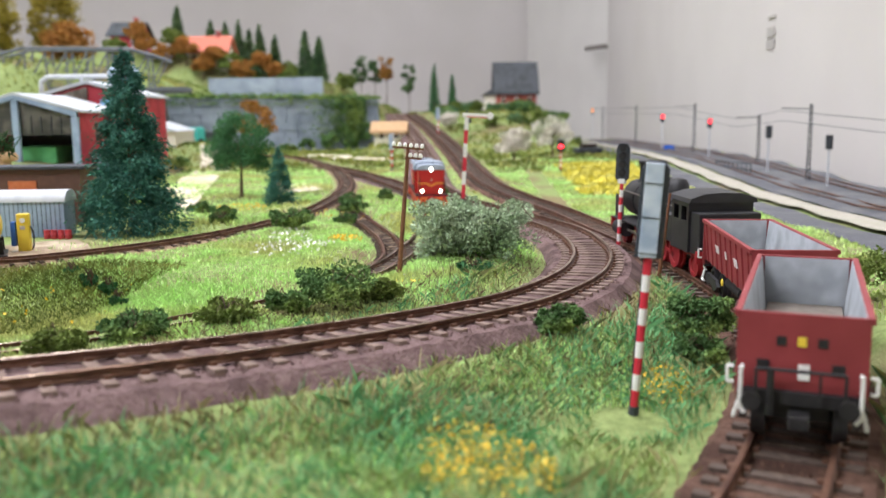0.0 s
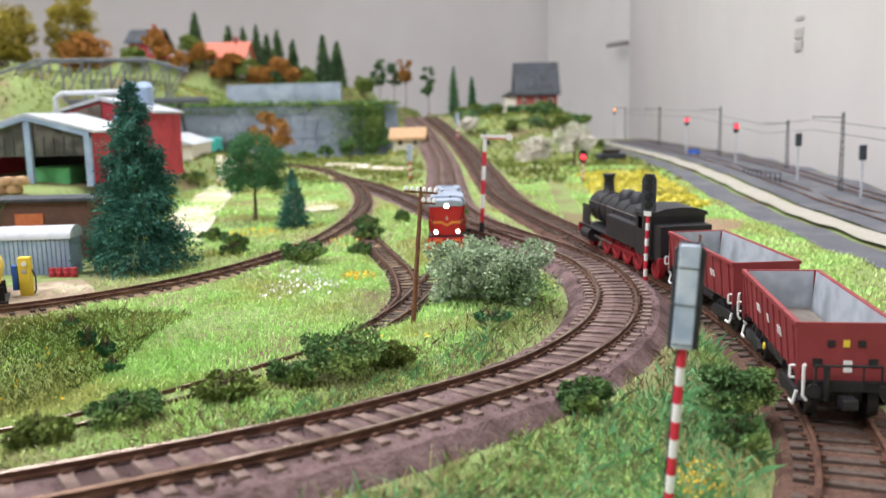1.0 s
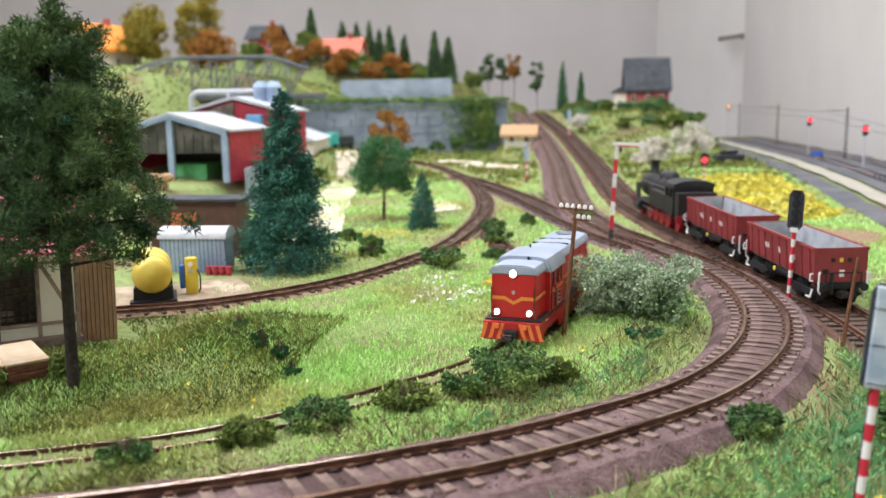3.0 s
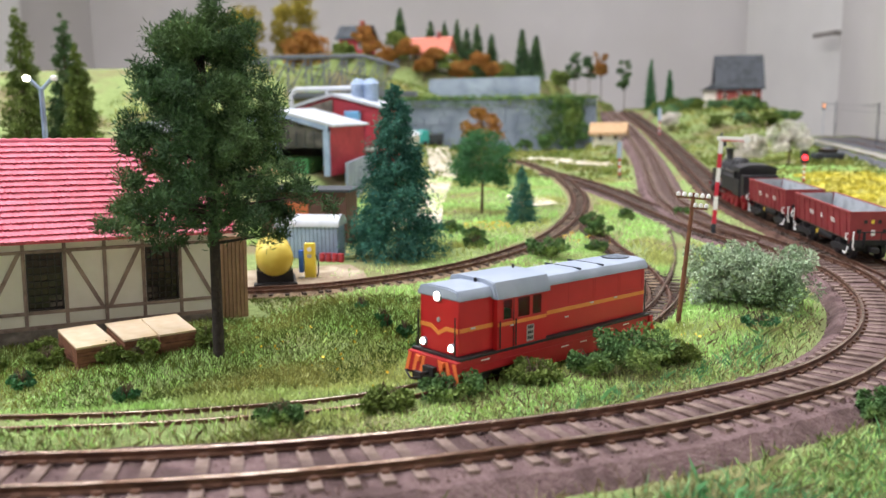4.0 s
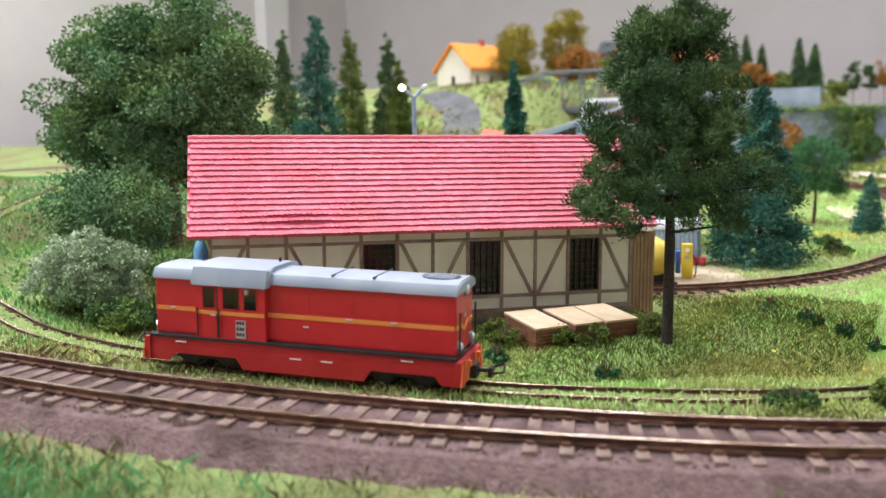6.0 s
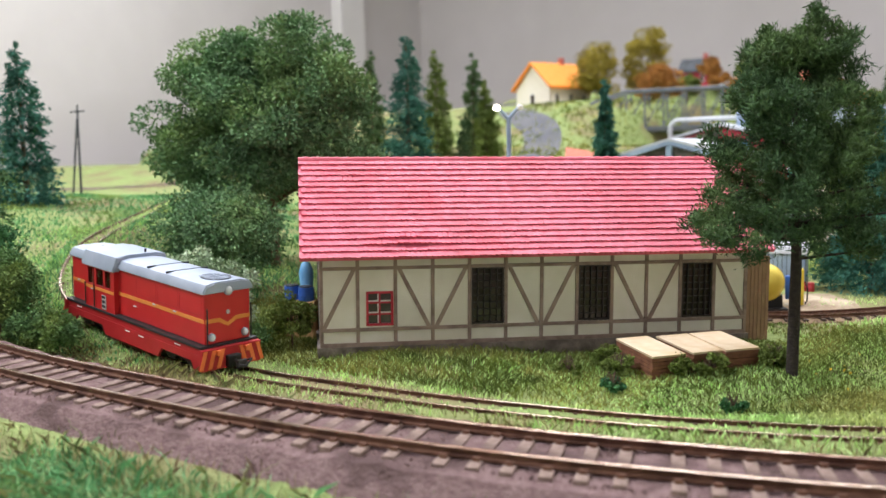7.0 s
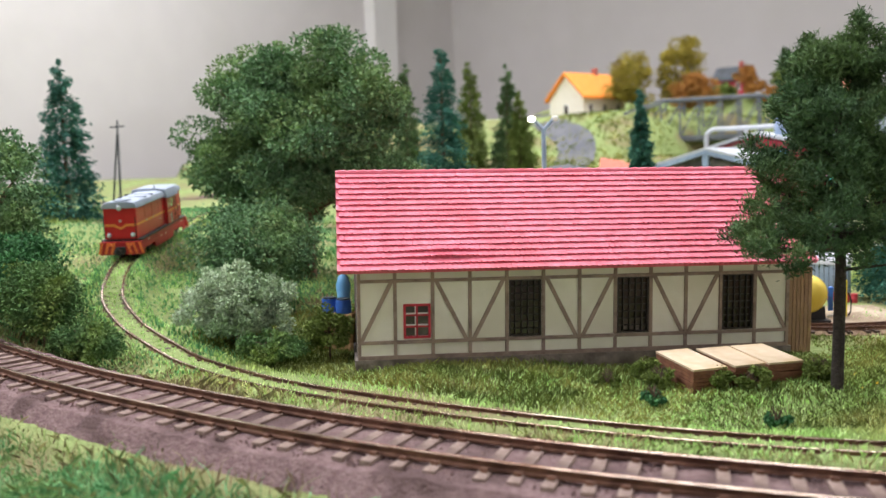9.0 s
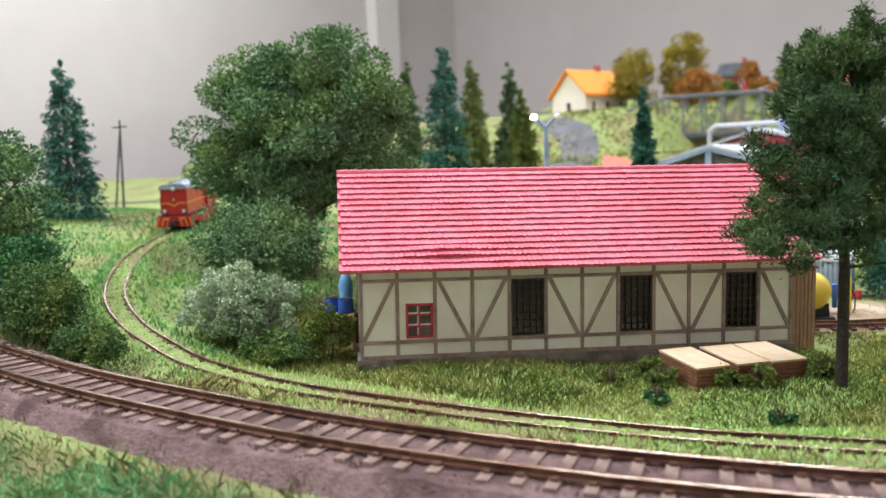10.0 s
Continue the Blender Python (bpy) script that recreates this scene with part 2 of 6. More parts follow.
def rod(p, q, r, r2=None, n=10, bm=None):
    bm = bm or bmesh.new()
    p, q = Vector(p), Vector(q)
    r2 = r if r2 is None else r2
    turn = (q - p).to_track_quat("Z", "Y").to_matrix()
    ring = lambda c, rad: [bm.verts.new(c + turn @ Vector((rad * math.cos(2 * math.pi * i / n), rad * math.sin(2 * math.pi * i / n), 0))) for i in range(n)]
    A, B = ring(p, r), ring(q, max(r2, 1e-5))
    bm.faces.new(A), bm.faces.new(B)
    for i in range(n):
        bm.faces.new((A[i], A[(i + 1) % n], B[(i + 1) % n], B[i]))
    return bm


def turned(profile, n=16, bm=None, centre=(0, 0, 0), axis="z"):
    """A lathe: (radius, height) pairs round an axis."""
    bm = bm or bmesh.new()
    rings = []
    for r, h in profile:
        ring = []
        for i in range(n):
            a = 2 * math.pi * i / n
            u, v = max(r, 1e-5) * math.cos(a), max(r, 1e-5) * math.sin(a)
            co = {"z": (u, v, h), "x": (h, u, v), "y": (u, h, v)}[axis]
            ring.append(bm.verts.new(Vector(co) + Vector(centre)))
        rings.append(ring)
    for a, b in zip(rings, rings[1:]):
        for i in range(n):
            bm.faces.new((a[i], a[(i + 1) % n], b[(i + 1) % n], b[i]))
    bm.faces.new(rings[0]), bm.faces.new(rings[-1])
    return bm


def polyline_tube(points, r, n=6, bm=None):
    bm = bm or bmesh.new()
    for a, b in zip(points, points[1:]):
        rod(a, b, r, n=n, bm=bm)
    return bm


# ---- the lines of the tracks ----
def curve_through(ctrl, step=0.004):
    """Even steps along a smooth line through a few control points."""
    c = np.array(ctrl, float)
    c = np.vstack([2 * c[0] - c[1], c, 2 * c[-1] - c[-2]])
    out = []
    for i in range(1, len(c) - 2):
        p0, p1, p2, p3 = c[i - 1:i + 3]
        for u in np.linspace(0, 1, 40, endpoint=False):
            out.append(0.5 * (2 * p1 + (p2 - p0) * u + (2 * p0 - 5 * p1 + 4 * p2 - p3) * u * u + (3 * p1 - p0 - 3 * p2 + p3) * u ** 3))
    out.append(c[-2])
    out = np.array(out)
    s = np.r_[0, np.cumsum(np.linalg.norm(np.diff(out, axis=0), axis=1))]
    k = np.arange(0, s[-1], step)
    return np.stack([np.interp(k, s, out[:, j]) for j in range(out.shape[1])], 1)


# x, y and height of the rail's top
MAIN = curve_through([(-0.86, 0.285, 0.026), (-0.72, 0.232, 0.0245), (-0.62, 0.198, 0.0225), (-0.52, 0.175, 0.021), (-0.42, 0.1655, 0.0195), (-0.34, 0.168, 0.018), (-0.27, 0.177, 0.0165),
                      (-0.20, 0.196, 0.0145), (-0.123, 0.229, 0.0118), (-0.055, 0.279, 0.0075), (-0.012, 0.322, 0.0045), (0.021, 0.366, 0.002), (0.046, 0.422, 0.0), (0.059, 0.478, -0.001),
                      (0.0615, 0.525, -0.001), (0.056, 0.573, 0.0), (0.041, 0.625, 0.0), (0.013, 0.695, 0.001), (-0.016, 0.78, 0.002), (-0.042, 0.92, 0.005), (-0.058, 1.1, 0.012),
                      (-0.078, 1.35, 0.022), (-0.125, 1.7, 0.05), (-0.19, 2.05, 0.085)])
FREIGHT = curve_through([(0.0145, 0.14, -0.009), (0.0415, 0.19, -0.009), (0.0682, 0.24, -0.009), (0.0947, 0.30, -0.0085), (0.1077, 0.36, -0.009), (0.1115, 0.42, -0.0085), (0.108, 0.48, -0.0075),
                         (0.098, 0.54, -0.006), (0.084, 0.60, -0.004), (0.063, 0.68, 0.0), (0.039, 0.78, 0.002), (0.013, 0.92, 0.005), (-0.006, 1.10, 0.012), (-0.03, 1.35, 0.022), (-0.08, 1.7, 0.05), (-0.15, 2.05, 0.085)])
NARROW = curve_through([(-0.085, 1.02, 0.002), (-0.06, 0.90, 0.0), (-0.043, 0.80, -0.002), (-0.032, 0.71, -0.003), (-0.0285, 0.63, -0.004), (-0.030, 0.57, -0.004), (-0.0335, 0.523, -0.004), (-0.040, 0.472, -0.004), (-0.0575, 0.408, -0.0035),
                        (-0.084, 0.360, -0.002), (-0.125, 0.308, -0.0004), (-0.168, 0.279, 0.0009), (-0.21, 0.259, 0.0024), (-0.25, 0.2445, 0.004), (-0.30, 0.231, 0.006), (-0.36, 0.2235, 0.0075), (-0.411, 0.226, 0.0095),
                        (-0.444, 0.232, 0.0128), (-0.482, 0.242, 0.0174), (-0.526, 0.2615, 0.0243), (-0.565, 0.291, 0.0325), (-0.603, 0.328, 0.0386), (-0.636, 0.369, 0.0428), (-0.674, 0.4135, 0.0457), (-0.711, 0.4565, 0.0482), (-0.794, 0.5545, 0.0532)])
SIDING = curve_through([(-0.33, 0.425, 0.0), (-0.29, 0.437, 0.0), (-0.25, 0.452, 0.0), (-0.212, 0.472, 0.0), (-0.173, 0.515, 0.0), (-0.144, 0.575, 0.0), (-0.124, 0.66, 0.0), (-0.118, 0.76, 0.001),
                        (-0.122, 0.87, 0.002), (-0.142, 1.0, 0.004), (-0.19, 1.18, 0.008), (-0.28, 1.38, 0.012), (-0.4, 1.5, 0.014)])
BRANCH = curve_through([(0.013, 0.672, 0.0), (-0.012, 0.73, 0.0), (-0.05, 0.84, 0.001), (-0.10, 0.98, 0.004), (-0.15, 1.10, 0.006), (-0.2, 1.2, 0.008)])
LINK = curve_through([(-0.124, 0.865, 0.001), (-0.113, 0.79, 0.0), (-0.09, 0.70, -0.002), (-0.062, 0.605, -0.003), (-0.049, 0.56, -0.004), (-0.040, 0.50, -0.004), (-0.044, 0.45, -0.004)])
TRACKS = (MAIN, FREIGHT, NARROW, SIDING, BRANCH, LINK)


def smooth_step(v, a, b):
    u = np.clip((v - a) / (b - a), 0, 1)
    return u * u * (3 - 2 * u)


def near(line, x, y):
    """Distance to a line and the height of its rail there."""
    x, y = np.ravel(x), np.ravel(y)
    d, z = np.empty(len(x)), np.empty(len(x))
    for i in range(0, len(x), 20000):
        dd = (x[i:i + 20000, None] - line[None, ::2, 0]) ** 2 + (y[i:i + 20000, None] - line[None, ::2, 1]) ** 2
        k = dd.argmin(1)
        d[i:i + 20000], z[i:i + 20000] = np.sqrt(dd[np.arange(len(k)), k]), line[::2, 2][k]
    return d, z


def terrain(x, y):
    """The height of the modelled ground."""
    shape = np.shape(x)
    x, y = np.ravel(np.asarray(x, float)), np.ravel(np.asarray(y, float))
    z = -0.002 + 0.012 * smooth_step(y, 0.75, 1.5) - 0.006 * smooth_step(x, 0.0, 0.08) * (1 - smooth_step(y, 0.8, 1.2))
    z += 0.05 * smooth_step(-x, 0.38, 0.80) * smooth_step(y, 0.1, 0.36)
    z += 0.02 * smooth_step(-x + 0.55 * (y - 0.7), 0.62, 1.0) * smooth_step(y, 0.95, 1.45) * (1 - smooth_step(x, -0.62, -0.52))
    z += 0.026 * smooth_step(-x, 0.36, 0.40) * smooth_step(y, 0.66, 0.76) * (1 - smooth_step(y, 1.3, 1.6)) * (1 - smooth_step(-x, 0.7, 0.9))
    z += 0.007 * smooth_step(-x, 0.24, 0.36) * (1 - smooth_step(y, 0.45, 0.6))
    wall_y = 1.5 + (x + 0.62) * 0.64
    z += np.where(x < -0.2, 0.092 * smooth_step(y, wall_y - 0.25 * smooth_step(-x, 0.62, 0.75), wall_y + 0.012 + 0.1 * smooth_step(-x, 0.62, 0.75)) * smooth_step(-x, 0.18, 0.22) * (1 - smooth_step(-x, 1.2, 1.5)), 0)
    z += 0.05 * smooth_step(y, 1.88, 1.93) * smooth_step(-x, 0.3, 0.34)
    z += 0.072 * smooth_step(y, 1.45, 2.0) * (1 - smooth_step(-x, 0.16, 0.22)) * (1 - smooth_step(x, 0.15, 0.21))
    z -= 0.0115 * np.exp(-((x - 0.036) ** 2 + (y - 0.265) ** 2) / 0.0022)
    z += 0.0012 * np.sin(37 * x + 3) * np.sin(41 * y) + 0.0007 * np.sin(97 * x - 1) * np.cos(83 * y)
    for line, half, foot, drop in ((MAIN, 0.022, 0.040, 0.0080), (FREIGHT, 0.017, 0.032, 0.0055), (NARROW, 0.010, 0.022, 0.0014), (SIDING, 0.011, 0.02, 0.0036), (BRANCH, 0.016, 0.03, 0.0052), (LINK, 0.009, 0.02, 0.0032)):
        d, zr = near(line, x, y)
        w = 1 - smooth_step(d, half, foot)
        z = z * (1 - w) + (zr - drop) * w
    return z.reshape(shape)


def on_ground(x, y):
    return float(terrain(np.array([x]), np.array([y]))[0])


# ---- the ground and the room ----
def ground():
    def spaced(lo, hi, mid0, mid1, fine, coarse):
        return np.unique(np.r_[np.arange(lo, mid0, coarse), np.arange(mid0, mid1, fine), np.linspace(mid1, hi, 6)])
    xs = spaced(-2.7, 0.395, -0.95, 0.3, 0.006, 0.03)
    ys = np.unique(np.r_[np.arange(-0.5, 0.1, 0.02), np.arange(0.1, 0.95, 0.006), np.arange(0.95, 2.2, 0.012), np.arange(2.2, 2.5, 0.05)])
    X, Y = np.meshgrid(xs, ys)
    Z = terrain(X, Y)
    n, m = X.shape
    idx = np.arange(n * m).reshape(n, m)
    quads = np.stack([idx[:-1, :-1], idx[:-1, 1:], idx[1:, 1:], idx[1:, :-1]], -1).reshape(-1, 4)
    ob = mesh_object("ground", np.stack([X, Y, Z], -1).reshape(-1, 3), quads, M["ground"], smooth=True)
    tagged(ob, "model landscape ground with green flock turf", "ground", kind="structure")
    return ob


ground()


def room():
    def slab(name, label, cat, b, mat):
        tagged(part(name, box(*b), mat), label, cat, kind="structure")
    slab("wall_north", "plain off-white painted room wall", "wall", (-3.2, 0.9, 4.0, 4.1, -0.75, 1.9), M["wall_white"])
    slab("wall_east", "plain off-white painted room wall beside the layout", "wall", (0.42, 0.52, -2.6, 2.9, -0.75, 1.9), M["wall_white"])
    slab("wall_west", "plain off-white painted room wall", "wall", (-3.1, -3.0, -2.6, 4.0, -0.75, 1.9), M["wall_white"])
    slab("wall_south", "plain off-white painted room wall", "wall", (-3.1, 0.52, -2.7, -2.6, -0.75, 1.9), M["wall_white"])
    slab("ceiling", "plain white ceiling", "ceiling", (-3.2, 0.9, -2.7, 4.1, 1.9, 2.0), M["ceiling"])
    slab("floor", "dark room floor under the layout", "floor", (-3.2, 0.9, -2.7, 4.1, -0.85, -0.75), M["black_board"])
    slab("trim", "white vertical door casing on the wall", "trim", (-2.995, -2.93, 3.25, 3.42, -0.75, 1.6), M["door_white"])
    door = thing("door_1", "white flush room door standing half open", "door", pose(0.24, 3.98, 0, 0, 0, -66), kind="structure")
    part("door_leaf", box(0, 0.78, -0.02, 0.02, -0.74, 1.3, bev=0.003), M["door_white"], door)
    h = rod((0.70, -0.02, 0.33), (0.70, -0.07, 0.33), 0.009, n=12)
    rod((0.70, -0.065, 0.33), (0.58, -0.065, 0.33), 0.009, n=12, bm=h)
    part("door_handle", h, M["chrome"], door, "brushed metal lever handle", smooth=True)
    part("lock_plate", box(0.685, 0.715, -0.028, -0.02, 0.20, 0.25, bev=0.003), M["chrome"], door, "metal key plate")
    part("door_edge", box(0.78, 0.80, -0.03, 0.03, -0.74, 1.3), M["wall_white"], door)
    # frames for the added fill lights; no such lamps are in view
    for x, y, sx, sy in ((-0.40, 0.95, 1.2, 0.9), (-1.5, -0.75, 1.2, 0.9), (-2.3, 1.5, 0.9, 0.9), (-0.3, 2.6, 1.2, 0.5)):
        lamp = thing("added_ceiling_lamp", "unseen flat ceiling lamp frame, added to carry a fill light", "lamp", pose(x, y, 1.86), group="ceiling lamps")
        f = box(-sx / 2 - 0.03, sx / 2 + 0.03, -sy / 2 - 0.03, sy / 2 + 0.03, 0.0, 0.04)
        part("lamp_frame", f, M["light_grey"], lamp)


room()


# ---- tracks ----
def frames_along(line):
    t = np.gradient(line, axis=0)
    t /= np.linalg.norm(t, axis=1)[:, None]
    side = np.stack([-t[:, 1], t[:, 0], 0 * t[:, 0]], 1)
    side /= np.linalg.norm(side, axis=1)[:, None]
    return t, side


def swept(line, outline, offset):
    """An outline in (across, up) swept along a line at an offset to its side."""
    _, side = frames_along(line)
    n, k = len(line), len(outline)
    v = np.concatenate([line[:, None, :] + side[:, None, :] * (offset + np.array([o[0] for o in outline])[None, :, None]) + np.array([[0, 0, o[1]] for o in outline])[None]], 1).reshape(-1, 3)
    q = [(i * k + j, i * k + (j + 1) % k, (i + 1) * k + (j + 1) % k, (i + 1) * k + j) for i in range(n - 1) for j in range(k)]
    return v, q


def track(name, label, line, gauge, pitch, length, width, rail_h, sleeper_mat, bed_mat, bed_half, worn, stones, s_from=0.0, s_to=99.0, stone_mat=None):
    th = thing(name, label, "railway track", kind="structure")
    w = rail_h * 0.27
    for sgn in (-1, 1):
        off = sgn * (gauge / 2 + w)
        foot = [(-1.6 * w, -rail_h), (1.6 * w, -rail_h), (1.6 * w, -rail_h * 0.82), (0.5 * w, -rail_h * 0.7), (0.5 * w, -rail_h * 0.35), (w, -rail_h * 0.22), (w, -rail_h * 0.03), (-w, -rail_h * 0.03), (-w, -rail_h * 0.22),
                (-0.5 * w, -rail_h * 0.35), (-0.5 * w, -rail_h * 0.7), (-1.6 * w, -rail_h * 0.82)]
        rail = mesh_object("rail", *swept(line, foot, off), M["rail"], th)
        mesh_object("running_surface", *swept(line, [(-0.8 * w, -rail_h * 0.03), (0.8 * w, -rail_h * 0.03), (0.55 * w, 0.0), (-0.55 * w, 0.0)], off), worn, rail)
    # trackbed with sloping shoulders
    sh = bed_half * 0.45
    bed = [(-bed_half - sh, -rail_h - 0.0085), (-bed_half, -rail_h - 0.0012), (-bed_half * 0.5, -rail_h - 0.0006), (bed_half * 0.5, -rail_h - 0.0006), (bed_half, -rail_h - 0.0012), (bed_half + sh, -rail_h - 0.0085)]
    v, q = swept(line, bed, 0.0)
    v[:, 2] += 0.0003 * np.random.randn(len(v))
    if stones:
        mesh_object("trackbed", v, q, bed_mat, th)
    t, side = frames_along(line)
    step = np.linalg.norm(line[1] - line[0])
    sl = box(-width / 2, width / 2, -length / 2, length / 2, -rail_h - 0.0022, -rail_h + 0.0001, bev=0.00025)
    first = None
    chairs = None
    for k in np.arange(max(s_from, 0.004), min(s_to, step * (len(line) - 1)), pitch):
        i = int(k / step)
        p = line[i]
        a = math.degrees(math.atan2(t[i, 1], t[i, 0])) + random.uniform(-1.5, 1.5)
        m = pose(p[0], p[1], p[2] + random.uniform(-0.0001, 0.0001), 0, -math.degrees(math.asin(t[i, 2])), a)
        if first is None:
            first = part("sleeper", sl, sleeper_mat, th)
            cb = bmesh.new()
            for sgn in (-1, 1):
                for o in (-2.6, 2.6):
                    y = sgn * (gauge / 2 + w) + o * w
                    box(-width * 0.3, width * 0.3, y - w, y + w, -rail_h, -rail_h * 0.6, cb)
            chairs = part("rail_chair", cb, M["rail"], first)
            first.matrix_basis = m
        else:
            ob = new("sleeper", first.data)
            ob.parent, ob.matrix_basis = th, m
            ch = new("rail_chair", chairs.data)
            ch.parent = ob
    if stones:
        rng = np.random.default_rng(5)
        i = rng.integers(0, len(line) - 1, stones)
        u = rng.uniform(-1, 1, stones)
        c = line[i] + side[i] * (u * bed_half * 1.42)[:, None] + t[i] * rng.uniform(0, step, stones)[:, None]
        c[:, 2] += -rail_h - 0.001 - np.clip(np.abs(u) * bed_half * 1.65 - bed_half, 0, 1) * 0.57
        scatter("ballast_stones", "loose brown ballast stones between the sleepers", c, rng.uniform(0.0004, 0.0011, stones), stone_mat or M["ballast_stone"])
    return th


def scatter(name, label, c, r, mat, parent=None):
    """Small uneven stones: a tetrahedron-like lump each, joined into one mesh."""
    rng = np.random.default_rng(9)
    base = np.array([(1, 0, -0.5), (-0.6, 0.8, -0.5), (-0.6, -0.8, -0.5), (0.1, 0.1, 0.8)])
    v = base[None] * r[:, None, None] * rng.uniform(0.6, 1.3, (len(c), 4, 1))
    a = rng.uniform(0, 2 * np.pi, len(c))
    ca, sa = np.cos(a)[:, None], np.sin(a)[:, None]
    v = np.stack([v[..., 0] * ca - v[..., 1] * sa, v[..., 0] * sa + v[..., 1] * ca, v[..., 2]], -1) + c[:, None]
    f = (np.array([(0, 1, 3), (1, 2, 3), (2, 0, 3)])[None] + 4 * np.arange(len(c))[:, None, None]).reshape(-1, 3)
    ob = mesh_object(name, v.reshape(-1, 3), f, mat, parent)
    return tagged(ob, label, "stones", kind="stuff")


track("main_track", "standard gauge model track on brown ballast with wooden sleepers", MAIN, 0.0165, 0.0086, 0.030, 0.0031, 0.0024, M["sleeper"], M["ballast"], 0.0185, M["rail_top"], 52000)
track("freight_track", "standard gauge model track with dark rusty rails", FREIGHT, 0.0165, 0.0086, 0.030, 0.0031, 0.0024, M["sleeper_dark"], M["ballast_earth"], 0.0175, M["rail"], 14000, stone_mat=M["earth_stone"])
track("narrow_track", "narrow gauge track with shiny rails sunk in grass", NARROW, 0.009, 0.0075, 0.018, 0.0022, 0.0018, M["sleeper_dark"], M["ground"], 0.0085, M["rail_top"], 0)
track("siding_track", "narrow gauge siding with dark sleepers on sandy ballast", SIDING, 0.009, 0.0075, 0.018, 0.0022, 0.0018, M["sleeper_dark"], M["ballast_light"], 0.0105, M["rail"], 5000)
track("branch_track", "dark brown branch track among grass", BRANCH, 0.0165, 0.0086, 0.030, 0.0031, 0.0024, M["sleeper_dark"], M["ballast"], 0.0165, M["rail"], 2500)
track("link_track", "narrow gauge link track with rusty rails", LINK, 0.009, 0.0075, 0.018, 0.0022, 0.0018, M["sleeper_dark"], M["ballast_light"], 0.0085, M["rail"], 1500)


# ---- the half-timbered goods shed ----
SHED = (-0.360, 0.2644, -0.2282, 0.3904)


def goods_shed():
    # local x runs along the front wall, y to the back, z up
    ax, ay, bx_, by_ = SHED
    L = math.hypot(bx_ - ax, by_ - ay)
    th = thing("goods_shed", "half-timbered goods shed with cream panels and a red tiled roof", "building", pose(ax, ay, 0.0055, 0, 1.4, math.degrees(math.atan2(by_ - ay, bx_ - ax))))
    Dp, H = 0.058, 0.0395
    bays = 12
    bw = L / bays
    openings = {1: "red", 4: "dark", 7: "dark", 10: "dark"}
    # front wall in panels so that the windows go through it
    for i in range(bays):
        x0, x1 = i * bw, (i + 1) * bw
        kind = openings.get(i)
        if kind == "red":
            wx0, wx1, wz0, wz1 = x0 + bw * 0.22, x1 - bw * 0.06, 0.0105, 0.0245
        elif kind == "dark":
            wx0, wx1, wz0, wz1 = x0 + bw * 0.06, x1 - bw * 0.06, 0.0100, 0.0333
        if kind:
            wall = bmesh.new()
            for b in ((x0, wx0, 0.002, H), (wx1, x1, 0.002, H), (wx0, wx1, 0.002, wz0), (wx0, wx1, wz1, H)):
                box(b[0], b[1], 0.0, 0.0025, b[2], b[3], wall)
        else:
            wall = box(x0, x1, 0.0, 0.0025, 0.002, H)
        part("wall_panel", wall, M["cream"], th)
        if kind:
            win = part("window_frame", bmesh.new(), M["win_red"] if kind == "red" else M["dark_grid"], th)
            fm = bmesh.new()
            fw = 0.0009 if kind == "red" else 0.0006
            for b in ((wx0, wx0 + fw, wz0, wz1), (wx1 - fw, wx1, wz0, wz1), (wx0, wx1, wz0, wz0 + fw), (wx0, wx1, wz1 - fw, wz1)):
                box(b[0], b[1], -0.0006, 0.0018, b[2], b[3], fm)
            nx, nz = (2, 3) if kind == "red" else (5, 8)
            bar = 0.0006 if kind == "red" else 0.00045
            for j in range(1, nx):
                x = wx0 + (wx1 - wx0) * j / nx
                box(x - bar / 2, x + bar / 2, -0.0002, 0.0014, wz0, wz1, fm)
            for j in range(1, nz):
                z = wz0 + (wz1 - wz0) * j / nz
                box(wx0, wx1, 0.0, 0.0012, z - bar / 2, z + bar / 2, fm)
            fm.to_mesh(win.data)
            fm.free()
            if kind == "red":
                for jx in range(2):
                    for jz in range(3):
                        gx, gz = wx0 + (wx1 - wx0) * jx / 2, wz0 + (wz1 - wz0) * jz / 3
                        part("glazing_bead", box(gx + 0.0004, gx + (wx1 - wx0) / 2 - 0.0004, 0.0004, 0.00125, gz + 0.0004, gz + 0.0009), M["white_paint"], win, "white bead under the pane")
                        part("glazing_bead", box(gx + (wx1 - wx0) / 2 - 0.00085, gx + (wx1 - wx0) / 2 - 0.0004, 0.0004, 0.00125, gz + 0.0009, gz + (wz1 - wz0) / 3 - 0.0003), M["white_paint"], win)
            part("pane", box(wx0, wx1, 0.0012, 0.0016, wz0, wz1), M["pale_pane"] if kind == "red" else M["dark_glass"], win)
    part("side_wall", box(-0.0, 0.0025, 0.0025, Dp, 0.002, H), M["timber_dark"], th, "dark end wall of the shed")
    part("side_wall", box(L - 0.0025, L, 0.0025, Dp, 0.002, H), M["cream"], th)
    part("back_wall", box(0.0, L, Dp - 0.0025, Dp, 0.002, H), M["cream"], th)
    part("plinth", box(-0.001, L + 0.001, -0.0012, Dp + 0.001, -0.008, 0.0022), M["stone_base"], th, "rough grey stone plinth")
    # timbers stand proud of the panels
    tw = 0.0014

    def beam(b):
        part("timber_beam", box(b[0], b[1], -0.0007, 0.0004, b[2], b[3], bev=0.0001), M["timber"], th)
    beam((0, L, 0.0022, 0.0038))
    beam((0, L, 0.0084, 0.0098))
    beam((0, L, 0.0333, 0.0346))
    beam((0, L, H - 0.0012, H))
